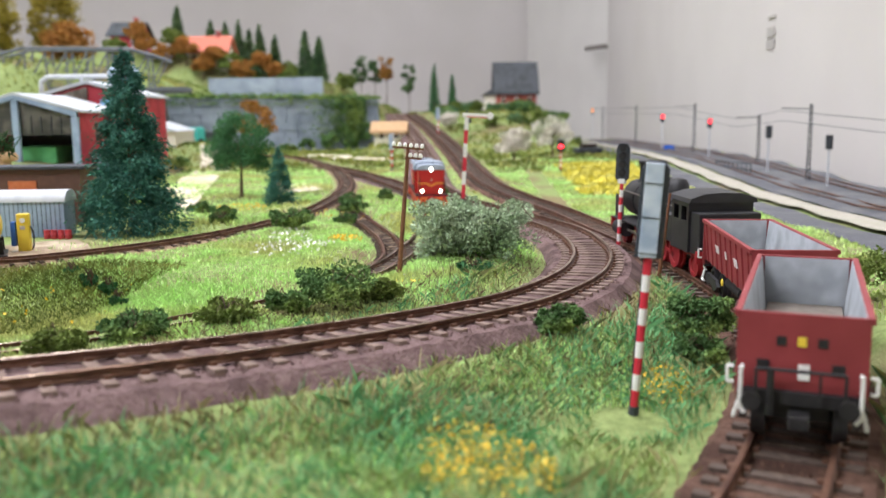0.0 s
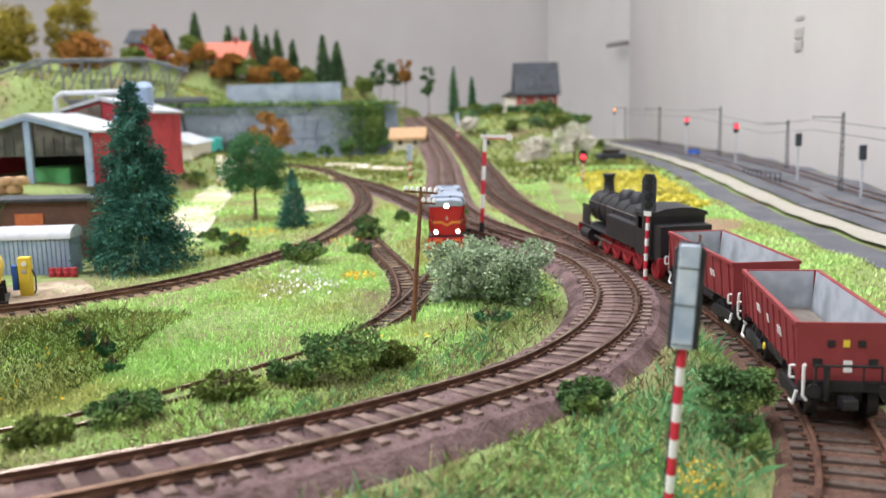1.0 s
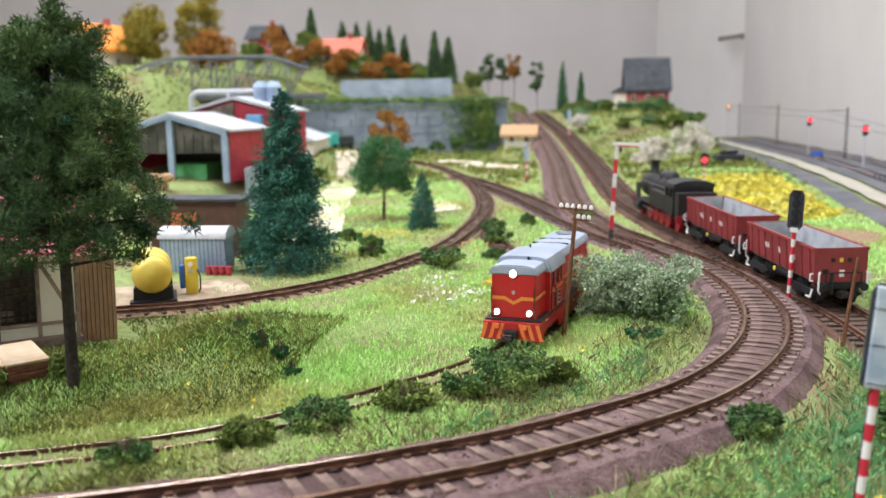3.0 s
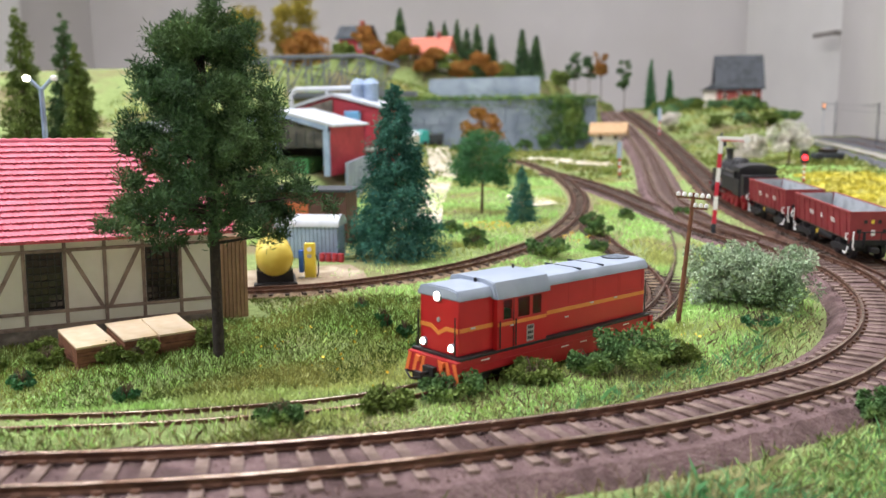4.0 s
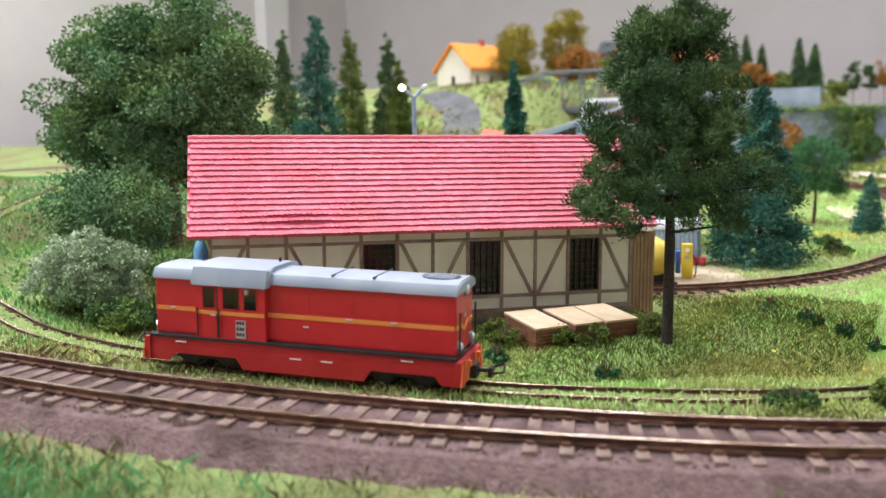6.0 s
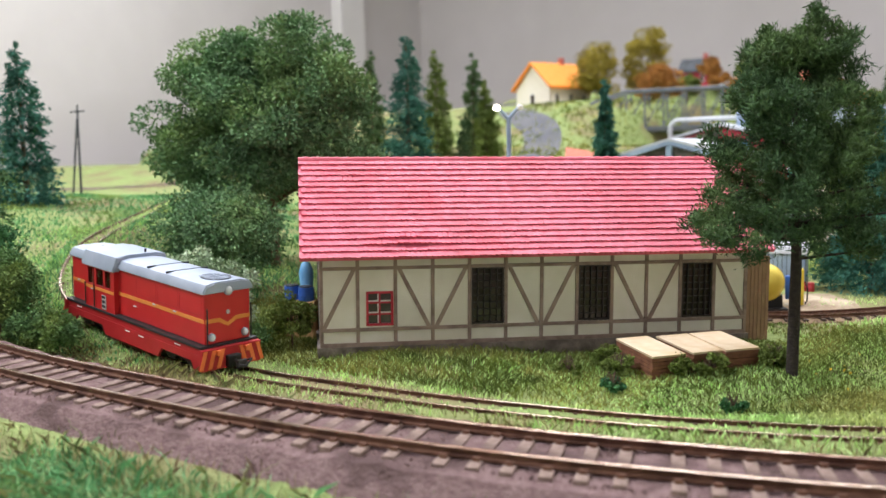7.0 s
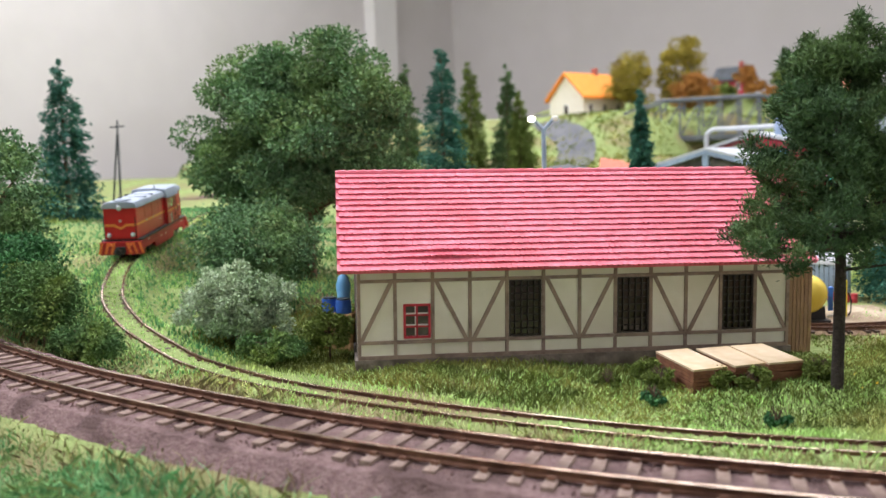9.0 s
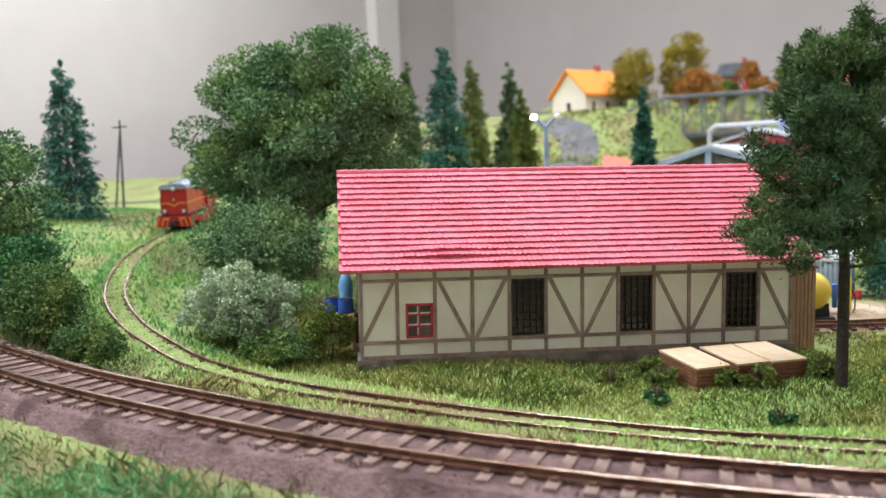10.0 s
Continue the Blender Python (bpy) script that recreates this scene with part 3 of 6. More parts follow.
    for i in range(bays + 1):
        x = min(max(i * bw, tw / 2), L - tw / 2)
        for z0, z1 in ((0.0038, 0.0084), (0.0098, 0.0333), (0.0346, H - 0.0012)):
            beam((x - tw / 2, x + tw / 2, z0, z1))
    for i, up in ((0, 1), (2, 0), (3, 1), (5, 0), (6, 1), (8, 0), (9, 1), (11, 0)):
        x0, x1 = i * bw + tw / 2, (i + 1) * bw - tw / 2
        za, zb = (0.0098, 0.0333) if up else (0.0333, 0.0098)
        bm = bmesh.new()
        d = 0.0009
        pts = [(x0, za), (x0 + 2 * d, za), (x1, zb), (x1 - 2 * d, zb)]
        prism(pts, -0.0005, 0.0004, bm)
        part("timber_brace", bm, M["timber"], th)
    # the gable's boarded lean-to at the far end
    lean = part("boarded_annex", box(L + 0.0005, L + 0.017, 0.012, 0.05, -0.008, 0.034), M["brown_boards"], th, "brown vertical-boarded annex")
    for k in range(9):
        part("board", box(L + 0.0012 + k * 0.0018, L + 0.0027 + k * 0.0018, 0.0112, 0.0122, -0.008, 0.034), M["brown_boards"], lean)
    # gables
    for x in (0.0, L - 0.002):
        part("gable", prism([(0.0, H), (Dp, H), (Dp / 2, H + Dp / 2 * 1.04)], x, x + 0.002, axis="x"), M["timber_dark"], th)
    # roof: tile courses on both slopes
    over_e, over_x = 0.0090, 0.0075
    eave_y, eave_z = -over_e, 0.0392
    ridge_y, ridge_z = Dp / 2, 0.0772
    slope = math.atan2(ridge_z - eave_z, ridge_y - eave_y)
    run = math.hypot(ridge_z - eave_z, ridge_y - eave_y)
    for flip in (0, 1):
        org = pose(0, eave_y, eave_z, math.degrees(slope)) if not flip else pose(L, Dp + over_e, eave_z, math.degrees(slope), 0, 0)
        if flip:
            org = Matrix.Translation((L, Dp + over_e, eave_z)) @ pose(0, 0, 0, 0, 0, 180) @ pose(0, 0, 0, math.degrees(slope))
        deck = part("roof_deck", box(-over_x, L + over_x, 0, run, -0.0016, -0.0004), M["roof_red"], th)
        deck.matrix_basis = org
        rows = 17
        rh = run / rows
        tiles = 92 if not flip else 30
        w = (L + 2 * over_x) / tiles
        for r in range(rows):
            vs, fs = [], []
            for k in range(tiles):
                x0 = -over_x + k * w + (w / 2 if r % 2 and k < tiles - 1 else 0)
                x1 = x0 + w * 0.94
                sag = 0.0009 * math.exp(-((x0 - 0.035) / 0.014) ** 2) * (1 if r in (2, 3) else 0)
                j = random.uniform(-0.00012, 0.00012)
                y0, y1 = r * rh - 0.0006 + j, (r + 1) * rh + 0.0004
                zb, zt = 0.0010 + sag + random.uniform(0, 0.00015), 0.0001
                b = len(vs)
                vs += [(x0, y0 + 0.0003, zb), (x0 + w * 0.3, y0, zb), (x0 + w * 0.64, y0, zb), (x1, y0 + 0.0003, zb), (x1, y1, zt), (x0, y1, zt), (x0, y0 + 0.0003, zb - 0.0012), (x0 + w * 0.3, y0, zb - 0.0012), (x0 + w * 0.64, y0, zb - 0.0012), (x1, y0 + 0.0003, zb - 0.0012)]
                fs += [(b, b + 1, b + 2, b + 3, b + 4, b + 5), (b, b + 6, b + 7, b + 1), (b + 1, b + 7, b + 8, b + 2), (b + 2, b + 8, b + 9, b + 3)]
            me = bpy.data.meshes.new("tile_course")
            me.from_pydata(vs, [], fs)
            me.materials.append(M["roof_red"])
            ob = new("tile_course", me)
            ob.parent, ob.matrix_basis = th, org
    n = 46
    for k in range(n):
        x0 = -over_x + (L + 2 * over_x) * k / n
        part("ridge_tile", rod((x0, ridge_y, ridge_z - 0.0003), (x0 + (L + 2 * over_x) / n * 1.02, ridge_y, ridge_z - 0.0001), 0.0012, 0.0014, n=8), M["roof_red"], th)
    part("floor_slab", box(0.003, L - 0.003, 0.003, Dp - 0.003, 0.0, 0.003), M["stone_base"], th)
    return th


goods_shed()


# ---- the red narrow gauge diesel engine ----
def wheelset(parent, name, x, r, gauge, mat, z=0.0):
    bm = rod((x, -gauge / 2 - 0.001, r + z), (x, gauge / 2 + 0.001, r + z), 0.0008, n=8)
    for s in (-1, 1):
        turned([(r * 0.55, s * (gauge / 2 - 0.0012)), (r * 1.12, s * (gauge / 2 - 0.0012)), (r * 1.1, s * (gauge / 2)), (r, s * (gauge / 2)), (r, s * (gauge / 2 + 0.0018)), (r * 0.7, s * (gauge / 2 + 0.0018)), (r * 0.65, s * (gauge / 2 + 0.0012)), (r * 0.2, s * (gauge / 2 + 0.0015))],
               n=18, bm=bm, centre=(x, 0, r + z), axis="y")
    return part(name, bm, mat, parent, smooth=True)


def diesel_engine():
    th = thing("diesel_locomotive", "red narrow gauge diesel locomotive with grey roof and yellow stripe", "locomotive")
    # x runs forward; the short hood leads
    F, B = 0.056, -0.056
    cab0, cab1 = 0.0105, 0.0362
    frame = part("frame", box(B + 0.002, F - 0.002, -0.0135, 0.0135, 0.0085, 0.0112, bev=0.0003), M["loco_frame_red"], th)
    part("footplate", box(B + 0.002, F - 0.002, -0.0142, 0.0142, 0.0112, 0.0122, bev=0.0002), M["loco_black"], th, "black footplate edge")
    skirt = bmesh.new()
    for s in (-1, 1):
        y0, y1 = sorted((s * 0.0127, s * 0.0138))
        pts = [(-0.0535, 0.0086), (-0.0535, 0.0030), (-0.049, 0.0030), (-0.047, 0.0058), (-0.026, 0.0058), (-0.0235, 0.0020), (0.019, 0.0020), (0.0215, 0.0058), (0.044, 0.0058), (0.047, 0.0030), (0.0535, 0.0030), (0.0535, 0.0086)]
        prism(pts, y0, y1, skirt)
    part("side_skirt", skirt, M["loco_frame_red"], th)
    hood_l = box(B + 0.003, cab0 + 0.0004, -0.0112, 0.0112, 0.0122, 0.0318, bev=0.0006)
    part("long_hood", hood_l, M["loco_red"], th)
    part("short_hood", box(cab1 - 0.0004, F - 0.0035, -0.0112, 0.0112, 0.0122, 0.0318, bev=0.0006), M["loco_red"], th)
    cab = part("cab", bmesh.new(), M["loco_red"], th)
    cb = bmesh.new()
    # cab walls leave the window openings free
    y = 0.0136
    wins = ((0.0285, 0.0335), (0.0195, 0.0262), (0.0133, 0.0185))
    for s in (-1, 1):
        ya, yb = sorted((s * y, s * (y - 0.0008)))
        box(cab0, cab1, ya, yb, 0.0105, 0.0222, cb)
        box(cab0, cab1, ya, yb, 0.0300, 0.0318, cb)
        xs = sorted([cab0] + [v for w in wins for v in w] + [cab1])
        for a, b in zip(xs[::2], xs[1::2]):
            box(a, b, ya, yb, 0.0222, 0.0300, cb)
    for x in (cab0, cab1 - 0.0008):
        box(x, x + 0.0008, -y + 0.0008, y - 0.0008, 0.0122, 0.0318, cb)
    cb.to_mesh(cab.data)
    cb.free()
    for s in (-1, 1):
        for a, b in wins:
            ya, yb = sorted((s * (y - 0.0005), s * (y - 0.0003)))
            w = part("cab_window", box(a, b, ya, yb, 0.0222, 0.0300), GLASS, cab, "clear cab window with a dark frame")
            fr = bmesh.new()
            ya, yb = sorted((s * (y + 0.0001), s * (y - 0.0006)))
            for q in ((a, a + 0.0004, 0.0222, 0.03), (b - 0.0004, b, 0.0222, 0.03), (a, b, 0.0222, 0.0226), (a, b, 0.0296, 0.03)):
                box(q[0], q[1], ya, yb, q[2], q[3], fr)
            part("window_rim", fr, M["loco_frame_red"], w)
        # door outline, grab rails and number plate
        for x in (0.0352, 0.0272):
            part("handrail", rod((x, s * (y + 0.0006), 0.0128), (x, s * (y + 0.0006), 0.0225), 0.0003, n=6), M["loco_black"], cab)
        part("door_line", box(0.0279, 0.0282, *sorted((s * y, s * (y + 0.00015))), 0.0108, 0.0305), M["loco_black"], cab)
        part("door_handle", rod((0.0300, s * (y + 0.0005), 0.0203), (0.0285, s * (y + 0.0005), 0.0203), 0.0003, n=6), M["light_grey"], cab)
        plate = part("number_plate", box(0.0175, 0.0212, *sorted((s * y, s * (y + 0.0003))), 0.0128, 0.0190, bev=0.0001), M["plate_grey"], cab, "grey plate with dark unreadable bars")
        pb = bmesh.new()
        for k, zz in enumerate((0.0176, 0.0156, 0.0136)):
            for xx in (0.0181, 0.0191, 0.0201):
                box(xx, xx + 0.0007, *sorted((s * (y + 0.0003), s * (y + 0.0004))), zz, zz + 0.0011, pb)
        part("plate_bars", pb, M["loco_black"], plate)
    # roofs with a rolled edge
    def roof(name, x0, x1, half, z0, z1):
        pr = [(-half, z0), (-half, z0 + 0.0012), (-half * 0.86, z1 - 0.0008), (-half * 0.5, z1), (half * 0.5, z1), (half * 0.86, z1 - 0.0008), (half, z0 + 0.0012), (half, z0)]
        bm = prism(pr, x0, x1, axis="x")
        bmesh.ops.bevel(bm, geom=[e for e in bm.edges if abs(e.verts[0].co.x - e.verts[1].co.x) < 1e-6], offset=0.0005, segments=2, affect="EDGES")
        return part(name, bm, M["loco_grey"], th, smooth=True)
    r1 = roof("long_hood_roof", B + 0.002, cab0 + 0.0005, 0.0122, 0.0316, 0.0358)
    roof("short_hood_roof", cab1 - 0.0005, F - 0.0028, 0.0122, 0.0316, 0.0358)
    r2 = roof("cab_roof", cab0 - 0.0012, cab1 + 0.0012, 0.0146, 0.0304, 0.0372)
    fan = turned([(0.0062, 0.0357), (0.0062, 0.0361), (0.0052, 0.0361), (0.0052, 0.0358), (0.001, 0.0358)], n=28, centre=(-0.0455, 0, 0))
    fan_ob = part("fan_grille", fan, M["dark_grey"], r1, "round dark radiator fan grille", smooth=True)
    fb = bmesh.new()
    for k in range(-4, 5):
        box(-0.0455 - 0.005, -0.0455 + 0.005, k * 0.0011 - 0.0002, k * 0.0011 + 0.0002, 0.0360, 0.0362, fb)
    part("grille", fb, M["loco_grey"], fan_ob)
    for x in (-0.012, -0.026):
        part("roof_seam", box(x, x + 0.0003, -0.0105, 0.0105, 0.0352, 0.0360), M["dark_grey"], r1)
    part("roof_whistle", rod((0.0125, -0.004, 0.037), (0.0125, -0.004, 0.0386), 0.0005, n=8), M["loco_black"], r2)
    part("roof_vent", rod((0.038, 0.003, 0.0355), (0.038, 0.003, 0.0372), 0.0006, n=8), M["loco_black"], r2)
    # stripe round the hoods
    for s in (-1, 1):
        yy = sorted((s * 0.0112, s * 0.01135))
        part("stripe", box(B + 0.0035, cab0, *yy, 0.0204, 0.0219), M["loco_stripe"], th)
        part("stripe", box(cab1, F - 0.004, *yy, 0.0204, 0.0219), M["loco_stripe"], th)
        yy = sorted((s * 0.0136, s * 0.01375))
        part("stripe", box(cab0 + 0.0003, cab1 - 0.0003, *yy, 0.0204, 0.0217), M["loco_stripe"], th)
        # small white inscriptions on the frame and hood handles
        for x, z in ((0.042, 0.0098), (0.0, 0.0072), (-0.011, 0.0072), (-0.038, 0.0098)):
            part("inscription", box(x - 0.002, x + 0.002, *sorted((s * 0.0138, s * 0.01392)), z, z + 0.0004), M["white_paint"], th)
        for x, z in ((0.046, 0.0212), (-0.003, 0.0178), (-0.018, 0.0214), (-0.033, 0.0214)):
            part("hood_handle", box(x - 0.001, x + 0.001, *sorted((s * 0.0114, s * 0.0117)), z, z + 0.0005), M["light_grey"], th)
        for a, b in ((-0.051, -0.036), (-0.035, -0.02), (-0.019, -0.004)):
            fr = bmesh.new()
            for q in ((a, a + 0.0002, 0.0232, 0.031), (b - 0.0002, b, 0.0232, 0.031), (a, b, 0.0232, 0.0234)):
                box(q[0], q[1], *sorted((s * 0.0112, s * 0.01128)), q[2], q[3], fr)
            part("hood_door", fr, M["loco_frame_red"], th)
    # both ends
    for e, X in ((1, F - 0.0035), (-1, B + 0.003)):
        face = lambda a, b: sorted((X + e * a, X + e * b))
        chev = bmesh.new()
        for s in (-1, 1):
            pts = [(0.0, 0.0183), (s * 0.0045, 0.0204), (s * 0.011, 0.0204), (s * 0.011, 0.0219), (s * 0.004, 0.0219), (0.0, 0.0198)]
            a, b = face(0.0, 0.0002)
            prism(pts, a, b, chev, axis="x")
        part("chevron", chev, M["loco_stripe"], th)
        beam_x = e * 0.0535
        a, b = sorted((beam_x, beam_x + e * 0.0022))
        bb = part("buffer_beam", box(a, b, -0.0146, 0.0146, 0.0030, 0.0112, bev=0.0003), M["loco_frame_red"], th)
        hz = bmesh.new()
        a, b = sorted((beam_x + e * 0.0022, beam_x + e * 0.0024))
        for s in (-1, 1):
            for k in range(3):
                y0 = s * (0.0035 + k * 0.0042)
                prism([(y0, 0.0106), (y0 + s * 0.0019, 0.0106), (y0 + s * 0.0042, 0.0036), (y0 + s * 0.0023, 0.0036)], a, b, hz, axis="x")
        part("hazard_stripe", hz, M["hazard_orange"], bb)
        lit = M["lamp_glow"] if e == 1 else M["lamp_off"]
        for ly, lz, lr in ((0.0, 0.0322, 0.0016), (0.0082, 0.0150, 0.00125), (-0.0082, 0.0150, 0.00125)):
            hx = X + e * 0.0003
            part("headlight", turned([(lr, hx), (lr, hx + e * 0.0008), (lr * 0.8, hx + e * 0.0012), (lr * 0.3, hx + e * 0.0014)], n=16, axis="x", centre=(0, ly, lz)), lit, th, "glowing white headlight" if e == 1 else "unlit round headlight", smooth=True)
            part("lamp_rim", turned([(lr * 1.25, hx - e * 0.0004), (lr * 1.25, hx + e * 0.0007), (lr, hx + e * 0.0007)], n=16, axis="x", centre=(0, ly, lz)), M["loco_grey"], th, smooth=True)
        part("badge", turned([(0.0009, X), (0.0009, X + e * 0.0004)], n=12, axis="x", centre=(0, 0, 0.0238)), M["plate_grey"], th)
        for s in (-1, 1):
            part("grab_rail", polyline_tube([(X + e * 0.0012, s * 0.0108, 0.0128), (X + e * 0.0012, s * 0.0108, 0.0262)], 0.0003), M["loco_black"], th)
            part("beam_step", box(*sorted((beam_x + e * 0.0022, beam_x + e * 0.0036)), *sorted((s * 0.006, s * 0.0078)), 0.0085, 0.0104), M["hazard_orange"], bb)
        # coupler: pocket, shaft and hook
        cp = box(*sorted((beam_x + e * 0.001, beam_x + e * 0.0042)), -0.0032, 0.0032, 0.0034, 0.0080, bev=0.0005)
        rod((beam_x + e * 0.004, 0, 0.0058), (beam_x + e * 0.0085, 0, 0.0058), 0.0007, n=8, bm=cp)
        box(*sorted((beam_x + e * 0.0078, beam_x + e * 0.0092)), -0.0024, 0.0024, 0.0040, 0.0072, cp, bev=0.0003)
        polyline_tube([(beam_x + e * 0.0085, -0.002, 0.0066), (beam_x + e * 0.0125, -0.0016, 0.0082), (beam_x + e * 0.0128, 0.0016, 0.0060), (beam_x + e * 0.009, 0.002, 0.0054)], 0.0004, bm=cp)
        part("coupler", cp, M["loco_black"], th, "black hook coupler")
    for x in (-0.036, 0.033):
        bg = part("bogie", box(x - 0.011, x + 0.011, -0.0080, 0.0080, 0.0030, 0.0084, bev=0.0004), M["loco_black"], th)
        for s in (-1, 1):
            bs = bmesh.new()
            ya, yb = sorted((s * 0.0095, s * 0.011))
            prism([(x - 0.012, 0.0048), (x - 0.009, 0.0022), (x - 0.005, 0.0022), (x - 0.003, 0.004), (x + 0.003, 0.004), (x + 0.005, 0.0022), (x + 0.009, 0.0022), (x + 0.012, 0.0048), (x + 0.009, 0.0066), (x - 0.009, 0.0066)], ya, yb, bs)
            part("side_frame", bs, M["loco_black"], bg)
        for dx in (-0.007, 0.007):
            wheelset(bg, "wheelset", x + dx, 0.0042, 0.009, M["loco_black"])
    part("underfloor_tank", box(-0.018, 0.014, -0.0118, 0.0118, 0.0026, 0.0086, bev=0.0006), M["loco_frame_red"], th)
    part("cab_seat", box(0.02, 0.025, -0.004, 0.004, 0.0122, 0.0235, bev=0.0005), M["loco_black"], cab)
    return th


GLASS = glass("clear_pane")
DIESEL = diesel_engine()
DIESEL.scale = (0.98, 0.84, 0.95)


# ---- the freight train ----
def bogie(parent, x, mat, gauge=0.0165, r=0.0050):
    bg = part("bogie", box(x - 0.010, x + 0.010, -0.0065, 0.0065, 0.0045, 0.0085, bev=0.0004), mat, parent)
    for s in (-1, 1):
        ya, yb = sorted((s * 0.0112, s * 0.0126))
        part("side_frame", prism([(x - 0.0125, 0.0056), (x - 0.009, 0.0034), (x - 0.0055, 0.0034), (x - 0.003, 0.0045), (x + 0.003, 0.0045), (x + 0.0055, 0.0034), (x + 0.009, 0.0034), (x + 0.0125, 0.0056), (x + 0.009, 0.0078), (x - 0.009, 0.0078)], ya, yb), mat, bg)
    for dx in (-0.0078, 0.0078):
        wheelset(bg, "wheelset", x + dx, r, gauge, mat)


def dump_wagon():
    th = thing("dump_wagon", "dark red open dump wagon with a grey inside", "freight wagon", group="wagons of the freight train")
    L, W = 0.042, 0.0135
    z0, z1 = 0.0125, 0.0295
    t = 0.0008
    for s in (-1, 1):
        # sides lean outward a little
        pr = [(s * (W - 0.0016), z0), (s * W, z1), (s * (W - t), z1), (s * (W - 0.0016 - t), z0)]
        sd = part("side_wall", prism(pr, -L + 0.001, L - 0.001, axis="x"), M["wagon_red"], th)
        pr2 = [(s * (W - 0.0016 - t), z0 + 0.001), (s * (W - t), z1 - 0.0002), (s * (W - t - 0.0002), z1 - 0.0002), (s * (W - 0.0018 - t), z0 + 0.001)]
        part("inner_lining", prism(pr2, -L + 0.002, L - 0.002, axis="x"), M["wagon_grey"], sd)
        rib = bmesh.new()
        for k in range(9):
            x = -L + 0.006 + k * (2 * L - 0.012) / 8
            prism([(s * (W - 0.0016), z0), (s * W, z1), (s * (W + 0.0005), z1), (s * (W - 0.0010), z0)], x - 0.0005, x + 0.0005, rib, axis="x")
        part("side_rib", rib, M["wagon_red"], sd)
        part("top_rim", box(-L, L, *sorted((s * (W - t), s * (W + 0.0007))), z1 - 0.0012, z1 + 0.0003, bev=0.0002), M["wagon_red"], sd)
        lb = bmesh.new()
        for x in (-0.020, -0.017, -0.002, 0.012, 0.015):
            prism([(s * (W - 0.0007), 0.0195), (s * (W - 0.0002), 0.0225), (s * (W + 0.0001), 0.0225), (s * (W - 0.0004), 0.0195)], x, x + 0.0016, lb, axis="x")
        part("inscription", lb, M["white_paint"], sd)
    for e in (-1, 1):
        X = e * L
        a, b = sorted((X, X - e * 0.0010))
        ew = part("end_wall", box(a, b, -W, W, z0 - 0.002, z1 + 0.0002, bev=0.0002), M["wagon_red"], th)
        a, b = sorted((X - e * 0.0010, X - e * 0.0013))
        part("inner_lining", box(a, b, -W + 0.0017, W - 0.0017, z0, z1 - 0.0003), M["wagon_grey"], ew)
        a, b = sorted((X, X + e * 0.0003))
        for y in (-0.0042, 0.0042):
            part("lamp_hole", box(a, b, y - 0.0010, y + 0.0010, 0.0225, 0.0245), M["black"], ew)
        part("yellow_tag", box(a, b, -0.0009, 0.0009, 0.0225, 0.0246), M["yellow"], ew)
        part("white_tag", box(a, b, 0.0018 * e, 0.0018 * e + 0.0024, 0.0150, 0.0185), M["white_paint"], ew)
        for y in (-0.0088, 0.0065):
            part("vent_slot", box(a, b, y, y + 0.0026, 0.0165, 0.0190), M["black"], ew)
        a, b = sorted((X - e * 0.001, X + e * 0.0018))
        sill = part("end_sill", box(a, b, -W + 0.0005, W - 0.0005, 0.0095, 0.0125, bev=0.0002), M["black"], th)
        # platform rail and white grab irons
        rl = polyline_tube([(X + e * 0.0035, -0.009, 0.0105), (X + e * 0.0035, -0.009, 0.0178), (X + e * 0.0035, 0.009, 0.0178), (X + e * 0.0035, 0.009, 0.0105)], 0.0004)
        rod((X + e * 0.0035, -0.004, 0.0105), (X + e * 0.0035, -0.004, 0.0178), 0.0003, n=6, bm=rl)
        rod((X + e * 0.0035, 0.006, 0.0075), (X + e * 0.0035, 0.006, 0.018), 0.0009, n=6, bm=rl)
        part("platform_rail", rl, M["black"], sill)
        for s in (-1, 1):
            y = s * 0.0122
            part("grab_iron", polyline_tube([(X + e * 0.003, y - s * 0.0006, 0.0178), (X + e * 0.003, y, 0.0178), (X + e * 0.003, y, 0.0085), (X + e * 0.003, y - s * 0.001, 0.0072)], 0.0005), M["white_paint"], sill, "white bent grab iron")
            y2 = s * 0.0139
            part("grab_iron", polyline_tube([(X, y2, 0.0168), (X, y2 + s * 0.0014, 0.0168), (X, y2 + s * 0.0014, 0.0132), (X, y2, 0.0132)], 0.0004), M["white_paint"], sill, "white bent grab iron")
            part("step", polyline_tube([(X - e * 0.002, s * 0.0128, 0.0085), (X - e * 0.002, s * 0.0138, 0.0045), (X - e * 0.006, s * 0.0138, 0.0045)], 0.0005), M["white_paint"], sill, "white footstep")
            part("buffer", turned([(0.0007, X + e * 0.001), (0.0007, X + e * 0.0045), (0.0021, X + e * 0.0048), (0.0021, X + e * 0.0056)], n=14, axis="x", centre=(0, s * 0.0098, 0.0108)), M["black"], sill, smooth=True)
        part("coupler", box(*sorted((X + e * 0.001, X + e * 0.0065)), -0.0022, 0.0022, 0.0055, 0.0085, bev=0.0004), M["black"], th)
    part("wagon_bed", box(-L + 0.001, L - 0.001, -W + 0.003, W - 0.003, 0.0110, 0.0150), M["wagon_load"], th)
    part("centre_sill", box(-L + 0.002, L - 0.002, -0.005, 0.005, 0.0075, 0.0110), M["black"], th)
    part("air_tank", rod((-0.012, 0.0085, 0.0085), (0.010, 0.0085, 0.0085), 0.0022, n=12), M["black"], th, smooth=True)
